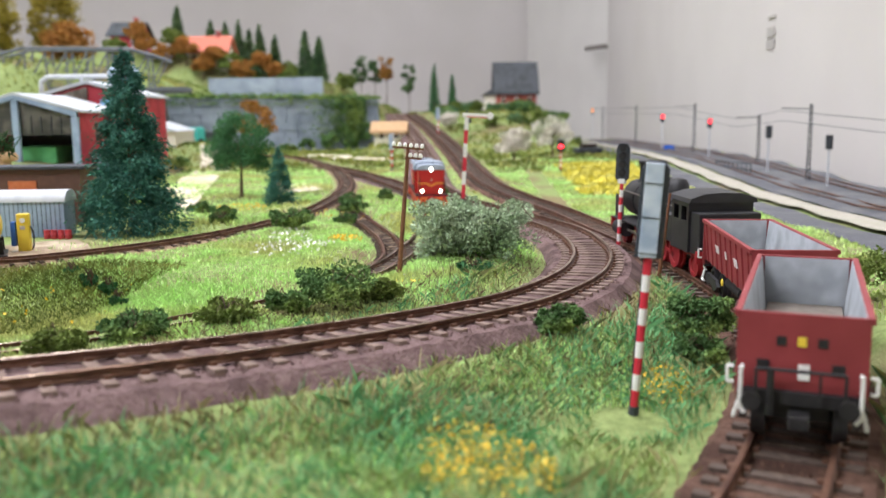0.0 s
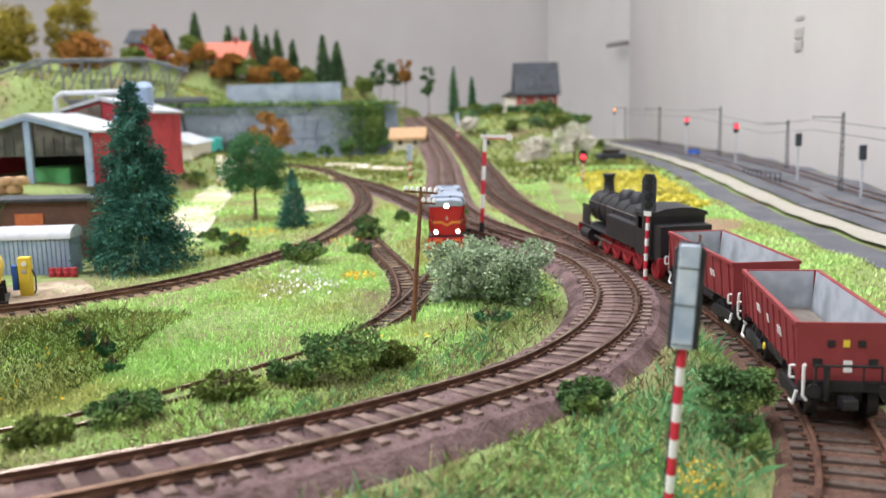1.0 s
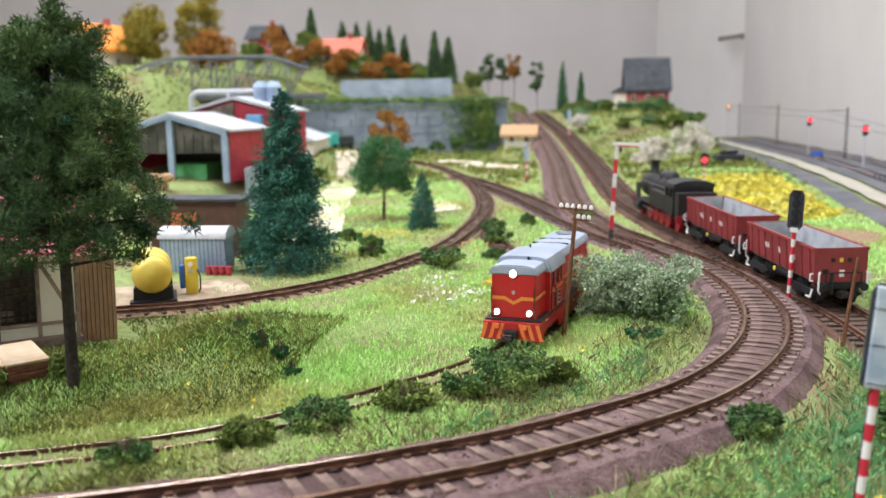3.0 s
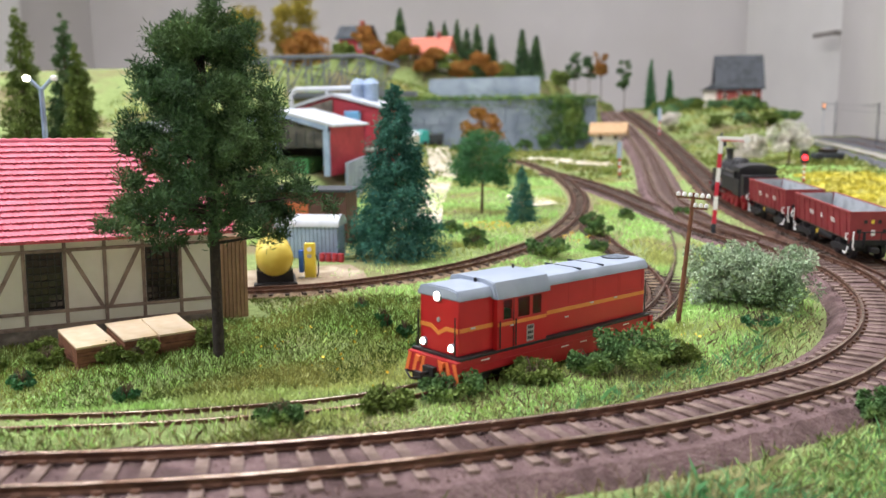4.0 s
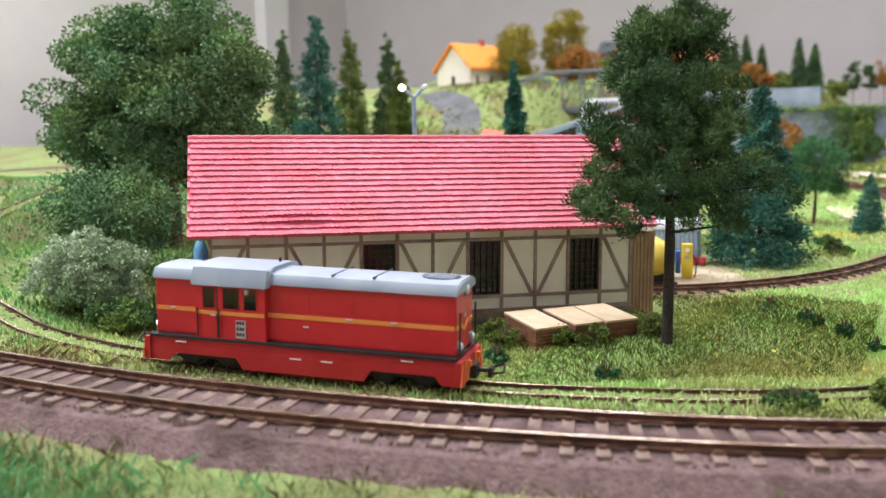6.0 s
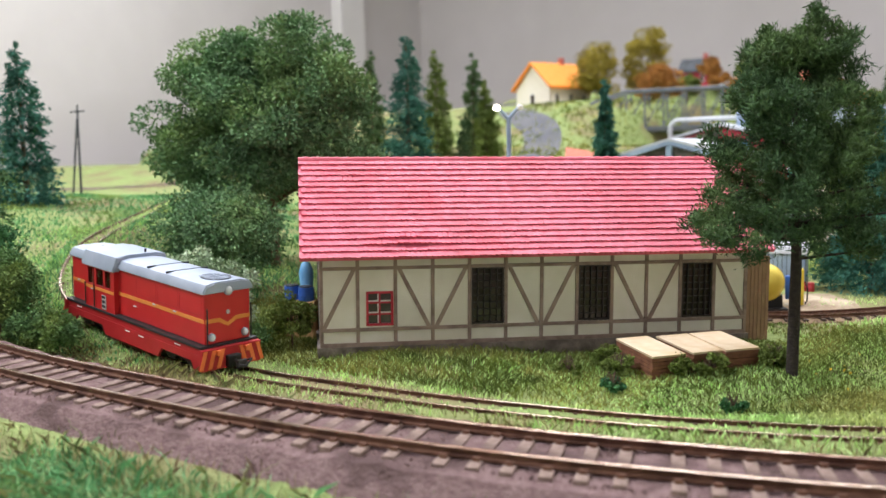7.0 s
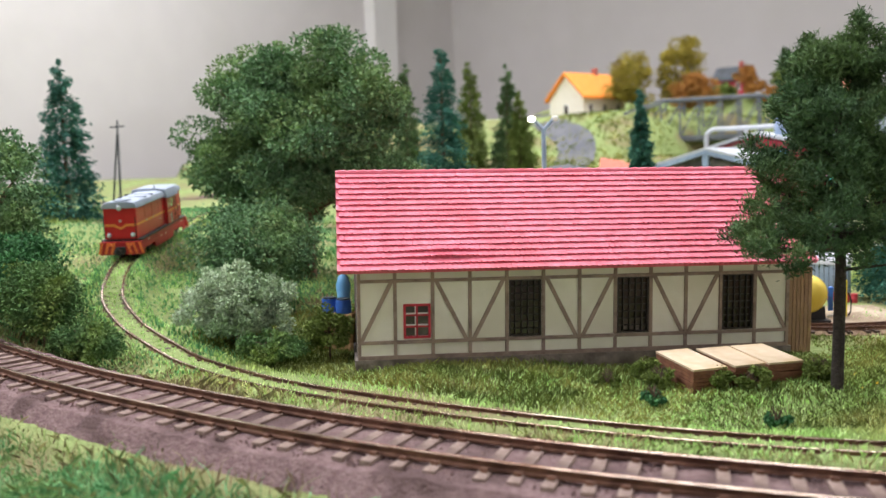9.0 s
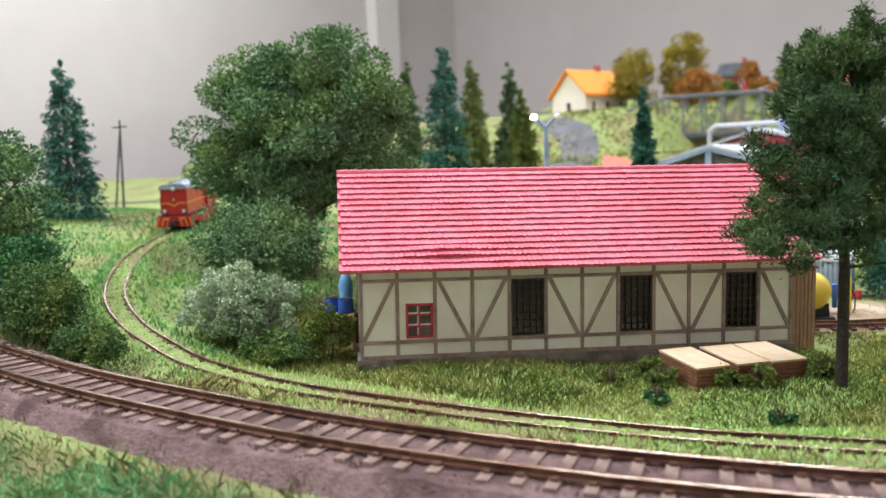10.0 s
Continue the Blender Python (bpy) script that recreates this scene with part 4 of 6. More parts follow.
    for s in (-1, 1):
        part("handwheel", turned([(0.0013, s * 0.0128), (0.0013, s * 0.0133)], n=12, axis="y", centre=(0.004, 0, 0.0098)), M["yellow"], th, "small yellow handwheel")
    for x in (-0.028, 0.028):
        bogie(th, x, M["black"])
    return th


def steam_engine():
    th = thing("steam_locomotive", "black steam tank locomotive with red running gear", "locomotive")
    F, B = 0.066, -0.060
    part("frame", box(B, F - 0.003, -0.0085, 0.0085, 0.0085, 0.0115, bev=0.0003), M["steam_red"], th)
    part("running_board", box(-0.030, F - 0.006, -0.0150, 0.0150, 0.0135, 0.0144, bev=0.0002), M["steam_black"], th)
    boiler = part("boiler", rod((-0.024, 0, 0.0252), (0.040, 0, 0.0252), 0.0098, n=28), M["steam_black"], th, smooth=True)
    for x in (-0.012, 0.002, 0.016, 0.03):
        part("boiler_band", turned([(0.0098, x), (0.0101, x), (0.0101, x + 0.0008), (0.0098, x + 0.0008)], n=28, axis="x", centre=(0, 0, 0.0252)), M["steam_black"], boiler, smooth=True)
    part("smokebox", turned([(0.0102, 0.040), (0.0102, 0.0575), (0.0094, 0.0590), (0.006, 0.0602), (0.001, 0.0606)], n=28, axis="x", centre=(0, 0, 0.0252)), M["steam_black"], th, smooth=True)
    part("chimney", turned([(0.0048, 0.034), (0.0034, 0.036), (0.0031, 0.0435), (0.0042, 0.0455), (0.0040, 0.0462), (0.003, 0.0462)], n=18, centre=(0.049, 0, 0)), M["steam_black"], th, smooth=True)
    part("sand_dome", turned([(0.0056, 0.033), (0.0054, 0.0375), (0.0036, 0.0395), (0.0005, 0.0400)], n=18, centre=(0.018, 0, 0)), M["steam_black"], th, smooth=True)
    part("steam_dome", turned([(0.0056, 0.033), (0.0054, 0.0380), (0.0036, 0.0402), (0.0005, 0.0408)], n=18, centre=(0.001, 0, 0)), M["steam_black"], th, smooth=True)
    for s in (-1, 1):
        ya, yb = sorted((s * 0.0098, s * 0.0150))
        part("side_tank", box(-0.030, 0.014, ya, yb, 0.0144, 0.0262, bev=0.0005), M["steam_black"], th)
        part("smoke_deflector", box(0.046, 0.060, *sorted((s * 0.0128, s * 0.0133)), 0.0144, 0.0270), M["steam_black"], th)
        part("cylinder", rod((0.040, s * 0.0128, 0.0092), (0.054, s * 0.0128, 0.0092), 0.0042, n=16), M["steam_black"], th, smooth=True)
        part("side_rod", box(-0.022, 0.026, *sorted((s * 0.0112, s * 0.0118)), 0.0072, 0.0086), M["steam_red"], th)
        part("piston_rod", box(0.010, 0.042, *sorted((s * 0.0122, s * 0.0127)), 0.0084, 0.0096), M["chrome"], th)
        part("handrail", rod((-0.02, s * 0.0102, 0.0292), (0.056, s * 0.0102, 0.0292), 0.0003, n=6), M["chrome"], th)
        for x in (F - 0.003, B - 0.0):
            e = 1 if x > 0 else -1
            part("buffer", turned([(0.0007, x), (0.0007, x + e * 0.004), (0.0022, x + e * 0.0043), (0.0022, x + e * 0.005)], n=14, axis="x", centre=(0, s * 0.0100, 0.0112)), M["black"], th, smooth=True)
        part("headlamp", turned([(0.0015, F - 0.004), (0.0015, F - 0.0028), (0.0011, F - 0.0026)], n=14, axis="x", centre=(0, s * 0.0105, 0.0162)), M["lamp_off"], th, smooth=True)
    part("front_beam", box(F - 0.005, F - 0.003, -0.0150, 0.0150, 0.0085, 0.0140, bev=0.0003), M["steam_red"], th)
    part("rear_beam", box(B - 0.0005, B + 0.0015, -0.0150, 0.0150, 0.0085, 0.0140, bev=0.0003), M["steam_red"], th)
    # cab with window openings
    cab = part("cab", bmesh.new(), M["steam_black"], th)
    cb = bmesh.new()
    for s in (-1, 1):
        ya, yb = sorted((s * 0.0150, s * 0.0142))
        box(-0.050, -0.030, ya, yb, 0.0120, 0.0258, cb)
        box(-0.050, -0.030, ya, yb, 0.0322, 0.0345, cb)
        for a, b in ((-0.050, -0.0475), (-0.0415, -0.0385), (-0.0325, -0.030)):
            box(a, b, ya, yb, 0.0258, 0.0322, cb)
    for x in (-0.050, -0.0308):
        box(x, x + 0.0008, -0.0142, 0.0142, 0.0120, 0.0345, cb)
    cb.to_mesh(cab.data)
    cb.free()
    pr = [(-0.0158, 0.0343), (-0.0150, 0.0362), (-0.009, 0.0382), (0.0, 0.0388), (0.009, 0.0382), (0.0150, 0.0362), (0.0158, 0.0343)]
    part("cab_roof", prism(pr, -0.0525, -0.0285, axis="x"), M["steam_black"], th, smooth=True)
    part("coal_bunker", box(B, -0.0502, -0.0140, 0.0140, 0.0120, 0.0305, bev=0.0005), M["steam_black"], th)
    rng = np.random.default_rng(3)
    for x in (-0.022, -0.006, 0.010, 0.026):
        w = wheelset(th, "driving_wheel", x, 0.0074, 0.0165, M["steam_red"])
    for x in (0.052, -0.046):
        wheelset(th, "carrying_wheel", x, 0.0052, 0.0165, M["steam_red"])
    return th


STEAM = steam_engine()
WAGON_A = dump_wagon()
WAGON_B = copy_thing(WAGON_A, Matrix())


# ---- plants ----
def leaf_mesh(name, C, N, length, width, mat, parent=None, label="", seed=1, curl=0.25):
    """One small bent leaf or needle tuft per centre, lying along direction N, joined into one mesh."""
    rng = np.random.default_rng(seed)
    n = len(C)
    N = N / np.maximum(np.linalg.norm(N, axis=1), 1e-9)[:, None]
    R = rng.normal(size=(n, 3))
    S = np.cross(N, R)
    S /= np.maximum(np.linalg.norm(S, axis=1), 1e-9)[:, None]
    U = np.cross(S, N)
    l = (length * rng.uniform(0.6, 1.3, n))[:, None]
    w = (width * rng.uniform(0.7, 1.3, n))[:, None]
    v = np.stack([C - N * l * 0.5, C + S * w * 0.5 + U * l * curl * 0.4, C + N * l * 0.5, C - S * w * 0.5 + U * l * curl * 0.4], 1)
    f = np.arange(4 * n).reshape(n, 4)
    return mesh_object(name, v.reshape(-1, 3), f, mat, parent, label)


def clumps(centres, radii, per, rng, squash=0.8):
    """Leaf centres and directions on the shells of many small clumps."""
    k = np.repeat(np.arange(len(centres)), per)
    d = rng.normal(size=(len(k), 3))
    d /= np.linalg.norm(d, axis=1)[:, None]
    r = radii[k] * rng.uniform(0.55, 1.08, len(k))
    C = centres[k] + d * r[:, None] * np.array([1, 1, squash])
    return C, d + rng.normal(size=d.shape) * 0.5


def trunk_mesh(parent, h, r, mat, limbs, rng, bend=0.06):
    bm = bmesh.new()
    pts = [Vector((bend * h * math.sin(2.2 * u) * 0.5, bend * h * math.sin(3.1 * u + 1) * 0.3 - bend * h * 0.25, h * u)) for u in (0, 0.25, 0.5, 0.75, 1.0)]
    pts[0] = Vector((0, 0, -0.002))
    for i in range(4):
        rod(pts[i], pts[i + 1], r * (1 - 0.2 * i), r * (1 - 0.2 * (i + 1)), n=9, bm=bm)
    part("trunk", bm, mat, parent, smooth=True)
    if limbs:
        bm = bmesh.new()
        for q in limbs:
            q = Vector(q)
            s = Vector((pts[1].x, pts[1].y, min(q.z * 0.75, h * 0.95)))
            mid = (s + q) / 2 + Vector((0, 0, 0.004))
            rod(s, mid, r * 0.35, r * 0.22, n=5, bm=bm)
            rod(mid, q, r * 0.22, r * 0.08, n=5, bm=bm)
        part("branchwork", bm, mat, parent)


def fir(x, y, h, R, mat, label, leaves=9000, z=None, bare=0.06, seed=1, size=0.0022, group="", droop=0.35):
    """A conifer of overlapping ragged tiers on a thin trunk."""
    rng = np.random.default_rng(seed)
    th = thing("fir_tree", label, "tree", pose(x, y, on_ground(x, y) if z is None else z), group=group)
    trunk_mesh(th, h * 0.93, max(0.0008, h * 0.018), M["bark_brown"], None, rng, bend=0.0)
    boughs = 260
    per = max(6, int(leaves * 0.8) // boughs)
    C, N = [], []
    for k in range(boughs):
        u = bare + (0.99 - bare) * (1 - (1 - (k + rng.uniform(0, 1)) / boughs) ** 0.62)
        rad = R * (1 - u) ** 0.8 * rng.uniform(0.72, 1.1) + h * 0.010
        a = rng.uniform(0, 2 * np.pi)
        d = np.array([math.cos(a), math.sin(a), -droop])
        s = np.sqrt(rng.uniform(0.05, 1, per))
        p = np.array([0, 0, h * u]) + d * (s * rad)[:, None]
        p[:, 2] += droop * 0.5 * rad * s * s
        w = 0.05 * R + 0.16 * rad * (1.1 - 0.6 * s)
        p += rng.normal(size=p.shape) * w[:, None] * np.array([0.6, 0.6, 0.55])
        C.append(p)
        N.append(np.repeat(d[None], per, 0) + rng.normal(size=(per, 3)) * 0.5)
    n = int(leaves * 0.3)
    u = bare + (0.98 - bare) * (1 - np.sqrt(rng.uniform(0, 1, n)))
    a, q = rng.uniform(0, 2 * np.pi, n), rng.uniform(0.3, 0.85, n)
    r = R * (1 - u) ** 0.8 * q
    C.append(np.stack([r * np.cos(a), r * np.sin(a), h * u - 0.1 * r], 1))
    N.append(np.stack([np.cos(a), np.sin(a), -0.3 + 0 * a], 1) + rng.normal(size=(n, 3)) * 0.5)
    leaf_mesh("crown", np.vstack(C), np.vstack(N), size * 1.25, size * 0.42, mat, th, seed=seed)
    return th


def broadleaf(name, x, y, h, rx, rz, base, mat, label, nclump=70, per=130, z=None, seed=1, size=0.0017, rough=0.25, trunk_r=0.0018, ry=None, flat=0.0, group="", category="tree", limbs=True, bark="bark_brown", squash=0.8, cl=0.24):
    """A crown of many leaf clumps round a trunk: rx, ry, rz are half sizes, base the crown's lowest point."""
    rng = np.random.default_rng(seed)
    ry = ry or rx
    th = thing(name, label, category, pose(x, y, on_ground(x, y) if z is None else z), group=group)
    d = rng.normal(size=(nclump, 3))
    d /= np.linalg.norm(d, axis=1)[:, None]
    rr = rng.uniform(0.35, 1.0, nclump) ** 0.5 * (1 + np.clip(rng.normal(size=nclump), -1.5, 1.1) * rough * 0.35)
    d[:, 2] = np.where(d[:, 2] < -0.6, d[:, 2] * 0.5, d[:, 2])
    c = d * rr[:, None] * np.array([rx, ry, rz]) * 0.82
    c[:, 2] += base + rz
    if flat:
        c[:, 2] = np.maximum(c[:, 2], flat)
    rad = rng.uniform(0.6, 1.15, nclump) * cl * (rx * ry * rz) ** (1 / 3) * 1.25
    C, N = clumps(c, rad, per, rng, squash)
    C[:, 2] = np.maximum(C[:, 2], 0.0003)
    lim = [tuple(c[i]) for i in range(0, nclump, max(1, nclump // 12))] if limbs else None
    trunk_mesh(th, max(base + rz * 0.9, 0.004), trunk_r, M[bark], lim, rng)
    leaf_mesh("crown", C, N, size, size * 0.6, mat, th, seed=seed)
    return th


def pine_by_shed():
    """The tall dark conifer: bare trunk, then broad ragged tiers of needle clumps."""
    rng = np.random.default_rng(11)
    x, y = -0.197, 0.337
    th = thing("pine_tree", "tall dark green pine with a bare black trunk", "tree", pose(x, y, -0.004))
    H = 0.126
    clump_c, clump_r, limbs = [], [], []
    for k in range(360):
        u = rng.uniform(0, 1)
        z = 0.053 + (H - 0.053) * u
        prof = np.interp(u, [0, 0.08, 0.25, 0.45, 0.7, 0.9, 1.0], [0.026, 0.041, 0.034, 0.028, 0.026, 0.019, 0.007])
        a = rng.uniform(0, 2 * np.pi)
        lobes = 1.0 + 0.13 * math.sin(3 * a + 9 * u) + 0.08 * math.sin(5 * a - 14 * u)
        r = prof * lobes * rng.uniform(0.06, 1.0) ** 0.5
        p = (r * math.cos(a), r * math.sin(a), z + 0.12 * r - 0.004 + rng.normal() * 0.0022)
        clump_c.append(p)
        clump_r.append(rng.uniform(0.0018, 0.0046))
        if k % 9 == 0:
            limbs.append(p)
    for tip in ((-0.009, 0.004, 0.128), (0.006, -0.003, 0.133), (0.013, 0.004, 0.127), (0.0, 0.0, 0.126), (-0.015, 0.002, 0.121), (0.017, -0.002, 0.120)):
        for k in range(4):
            clump_c.append((tip[0] + rng.normal() * 0.002, tip[1] + rng.normal() * 0.002, tip[2] - 0.0025 * k))
            clump_r.append(0.0016 + 0.0009 * k)
    C, N = clumps(np.array(clump_c), np.array(clump_r), 190, rng, 0.75)
    N += rng.normal(size=N.shape) * 0.2
    N[:, 2] += 0.5
    C += rng.normal(size=C.shape) * 0.0013
    bm = bmesh.new()
    rod((0, 0, -0.003), (0.001, 0, 0.045), 0.0022, 0.0019, n=10, bm=bm)
    rod((0.001, 0, 0.045), (0.0, 0.001, 0.115), 0.0019, 0.0006, n=8, bm=bm)
    part("trunk", bm, M["bark"], th, smooth=True)
    lb = bmesh.new()
    for q in limbs:
        rod((0, 0, q[2] * 0.92), q, 0.0007, 0.0002, n=5, bm=lb)
    part("branchwork", lb, M["bark"], th)
    leaf_mesh("crown", C, N, 0.0030, 0.00048, M["leaf_pine"], th, seed=4)


pine_by_shed()
fir(-0.205, 0.575, 0.112, 0.034, M["leaf_fir"], "tall dense blue-green model spruce", 26000, seed=2)
fir(-0.155, 0.745, 0.047, 0.0155, M["leaf_fir"], "small dark green model spruce", 5000, seed=3, size=0.0018)
broadleaf("deciduous_tree", -0.200, 0.795, 0.078, 0.031, 0.039, 0.005, M["leaf_green"], "round dark green deciduous model tree", 110, 150, seed=5, cl=0.2)
broadleaf("deciduous_tree", -0.517, 0.393, 0.165, 0.091, 0.078, 0.004, M["leaf_deep"], "large broad green deciduous model tree behind the shed", 210, 620, z=0.016, seed=6, trunk_r=0.0045, size=0.0026, ry=0.055, cl=0.17, rough=0.5, squash=0.7)
broadleaf("pale_bush", 0.002, 0.476, 0.034, 0.033, 0.0195, -0.007, M["leaf_pale"], "pale grey-green wispy bush beside the track", 190, 130, seed=7, size=0.0017, category="bush", trunk_r=0.0009, cl=0.15, ry=0.025, rough=0.7, squash=1.0)


# ---- trees and bushes round the line ----
def shrub(x, y, r, h, mat, label, n=26, per=70, seed=1, size=0.0016, z=None, name="shrub", group="", ry=None):
    return broadleaf(name, x, y, h, r, h / 2, 0.0, mat, label, int(n * 1.25), int(per * 1.5), z=z, seed=seed, size=size, trunk_r=0.0006, category="bush", cl=0.26, ry=ry, group=group, squash=0.75)


for k, (x, y, r, h) in enumerate(((-0.046, 0.357, 0.0135, 0.021), (-0.078, 0.335, 0.009, 0.010), (-0.100, 0.317, 0.010, 0.011), (-0.118, 0.302, 0.008, 0.008), (-0.060, 0.347, 0.007, 0.012), (-0.032, 0.366, 0.007, 0.011),
                                  (-0.145, 0.280, 0.0075, 0.006))):
    shrub(x, y, r * 1.25, h * 0.8, M["leaf_shrub" if k % 2 == 0 else "leaf_olive"], "low dark green leafy shrub between the two lines", n=30, per=50, seed=20 + k, group="shrubs along the narrow line")
for k, (x, y, r, h) in enumerate(((0.002, 0.430, 0.009, 0.006), (-0.156, 0.406, 0.004, 0.005), (-0.140, 0.387, 0.005, 0.005), (-0.127, 0.366, 0.004, 0.005), (-0.175, 0.43, 0.004, 0.004), (-0.205, 0.292, 0.0055, 0.006), (-0.247, 0.293, 0.006, 0.006),
                                  (-0.150, 0.395, 0.003, 0.004))):
    shrub(x, y, r, h, M["leaf_green"], "tiny dark green tuft standing in the meadow", n=8, per=45, seed=40 + k, group="tufts in the meadow")
for k, (x, y, r, h) in enumerate(((-0.236, 0.322, 0.009, 0.009), (-0.254, 0.314, 0.007, 0.008), (-0.222, 0.327, 0.008, 0.010), (-0.205, 0.345, 0.008, 0.010), (-0.263, 0.322, 0.006, 0.010), (-0.27, 0.304, 0.007, 0.006))):
    shrub(x, y, r, h, M["leaf_olive"], "olive green shrub growing round the board stacks", n=12, per=70, seed=60 + k, group="shrubs by the board stacks")
broadleaf("shrub", -0.433, 0.264, 0.040, 0.033, 0.0205, -0.003, M["leaf_pale"], "pale silvery bush beside the shed", 220, 110, seed=70, size=0.0017, trunk_r=0.0007, category="bush", cl=0.14, ry=0.020, rough=0.8, squash=1.0)
shrub(-0.395, 0.251, 0.017, 0.015, M["leaf_shrub"], "low green bush at the foot of the pale bush", n=34, per=90, seed=71)
shrub(-0.383, 0.272, 0.011, 0.024, M["leaf_olive"], "dark olive bush at the corner of the shed", n=30, per=80, seed=72)
shrub(-0.480, 0.318, 0.042, 0.062, M["leaf_deep"], "tall dark grey-green bush below the big tree", n=90, per=120, seed=73, size=0.002, ry=0.03)
shrub(-0.492, 0.206, 0.030, 0.042, M["leaf_shrub"], "dense green bush beside the main line", n=80, per=110, seed=74, size=0.0017, ry=0.015)
shrub(-0.452, 0.202, 0.022, 0.020, M["leaf_shrub"], "rounded green bush on the embankment", n=40, per=100, seed=75, ry=0.012)
shrub(-0.525, 0.214, 0.028, 0.054, M["leaf_green"], "tall leafy green bush beside the narrow line", n=70, per=110, seed=76, size=0.002, ry=0.022)
broadleaf("deciduous_tree", -0.566, 0.224, 0.108, 0.040, 0.043, 0.020, M["leaf_deep"], "dark green broad tree near the narrow line", 90, 190, z=0.010, seed=77, size=0.0024, ry=0.03, cl=0.22)
fir(-0.76, 0.375, 0.165, 0.036, M["leaf_fir"], "tall dark fir on the slope", 11000, z=0.012, seed=78, size=0.0034)
for k, (x, y, r, h) in enumerate(((0.076, 0.345, 0.014, 0.016), (0.030, 0.335, 0.010, 0.010), (0.072, 0.32, 0.009, 0.009), (0.165, 0.40, 0.02, 0.024))):
    shrub(x, y, r, h, M["leaf_olive"] if k == 3 else M["leaf_shrub"], "dark green shrub beside the freight line", n=24, per=90, seed=80 + k, group="shrubs by the freight line")
fir(-0.560, 0.595, 0.178, 0.036, M["leaf_fir"], "slender tall blue-green fir", 15000, z=0.008, seed=90, size=0.003)
for k, (x, y, h, R, m) in enumerate(((-0.700, 0.72, 0.182, 0.030, "leaf_pine"), (-0.665, 0.788, 0.186, 0.032, "leaf_olive"), (-0.632, 0.81, 0.180, 0.032, "leaf_pine"), (-0.437, 0.715, 0.135, 0.018, "leaf_fir"), (-0.610, 0.80, 0.15, 0.028, "leaf_olive"))):
    fir(x, y, h, R, M[m], "dense cone-shaped conifer behind the shed", 11000, z=0.012, seed=100 + k, size=0.0034, group="conifers behind the shed", droop=0.1)
for k, (x, y, base, top, rx, m) in enumerate(((-0.81, 1.52, 0.15, 0.30, 0.045, "leaf_yellow"), (-0.745, 1.60, 0.15, 0.33, 0.05, "leaf_yellow"), (-0.70, 1.55, 0.16, 0.24, 0.05, "leaf_autumn"))):
    g = on_ground(x, y)
    broadleaf("autumn_tree", x, y, top - g, rx, (top - base) / 2, base - g, M[m], "tall model tree in yellow autumn leaf", 70, 110, seed=110 + k, size=0.005, group="yellow trees on the hill")
broadleaf("autumn_tree", -0.285, 1.18, 0.09, 0.034, 0.032, 0.028, M["leaf_autumn"], "orange-brown autumn tree in front of the wall", 40, 70, seed=120, size=0.004)
for k in range(13):
    x = -0.40 - 0.030 * k + random.uniform(-0.01, 0.01)
    y = 1.90 + 0.01 * (k % 3)
    h = random.uniform(0.05, 0.08)
    broadleaf("autumn_tree", x, y, h, 0.03, h * 0.36, h * 0.28, M["leaf_autumn" if k % 4 else "leaf_olive"], "rust-brown autumn tree on the terrace", 26, 80, seed=130 + k, size=0.006, group="autumn trees on the terrace")
for k, (x, y, h) in enumerate(((-0.375, 1.98, 0.115), (-0.345, 1.98, 0.10), (-0.50, 2.08, 0.13), (-0.53, 2.1, 0.115), (-0.555, 2.1, 0.13), (-0.585, 2.1, 0.11), (-0.62, 2.1, 0.10), (-0.47, 2.1, 0.11), (-0.68, 2.05, 0.12))):
    fir(x, y, h, 0.024, M["leaf_pine"], "dark slim conifer on the hill", 2600, seed=150 + k, size=0.006, group="conifers on the hill")
for k, (x, h, m) in enumerate(((-0.298, 0.135, "leaf_pine"), (-0.262, 0.130, "leaf_pine"), (-0.232, 0.150, "leaf_autumn"), (-0.174, 0.150, "leaf_pine"))):
    broadleaf("pine_tree", x, 2.3, h, 0.019, h * 0.38, h * 0.24, M[m], "thin-stemmed dark pine against the wall", 24, 50, seed=165 + k, size=0.006, group="pines on the ridge", trunk_r=0.0014)
shrub(-0.325, 2.2, 0.03, 0.05, M["leaf_olive"], "olive bush on the ridge", n=24, per=50, seed=171, size=0.006)
fir(-0.106, 2.25, 0.125, 0.017, M["leaf_green"], "slim green conifer on the slope", 2200, seed=172, size=0.005, bare=0.02)
fir(-0.062, 2.3, 0.10, 0.014, M["leaf_green"], "slim green conifer on the slope", 1800, seed=173, size=0.005, bare=0.2)
for k, (x, y, r, h) in enumerate(((0.052, 1.24, 0.025, 0.050), (0.110, 1.31, 0.033, 0.062), (-0.05, 1.72, 0.022, 0.035))):
    broadleaf("blossom_tree", x, y, h, r, h * 0.42, h * 0.14, M["blossom"], "fruit tree in white blossom", 40, 60, seed=180 + k, size=0.0042, group="blossom trees")
for k in range(26):
    x, y = random.uniform(-0.1, 0.2), random.uniform(1.75, 2.25)
    if near(MAIN, np.array([x]), np.array([y]))[0][0] > 0.04 and near(FREIGHT, np.array([x]), np.array([y]))[0][0] > 0.04:
        shrub(x, y, random.uniform(0.015, 0.035), random.uniform(0.015, 0.03), M[random.choice(("leaf_olive", "leaf_shrub", "leaf_deep"))], "low green bush on the hillside", n=12, per=40, seed=200 + k, size=0.006, group="bushes on the hillside")
for k in range(12):
    x = -0.60 + 0.036 * k
    y = 1.5 + (x + 0.62) * 0.64 - 0.03
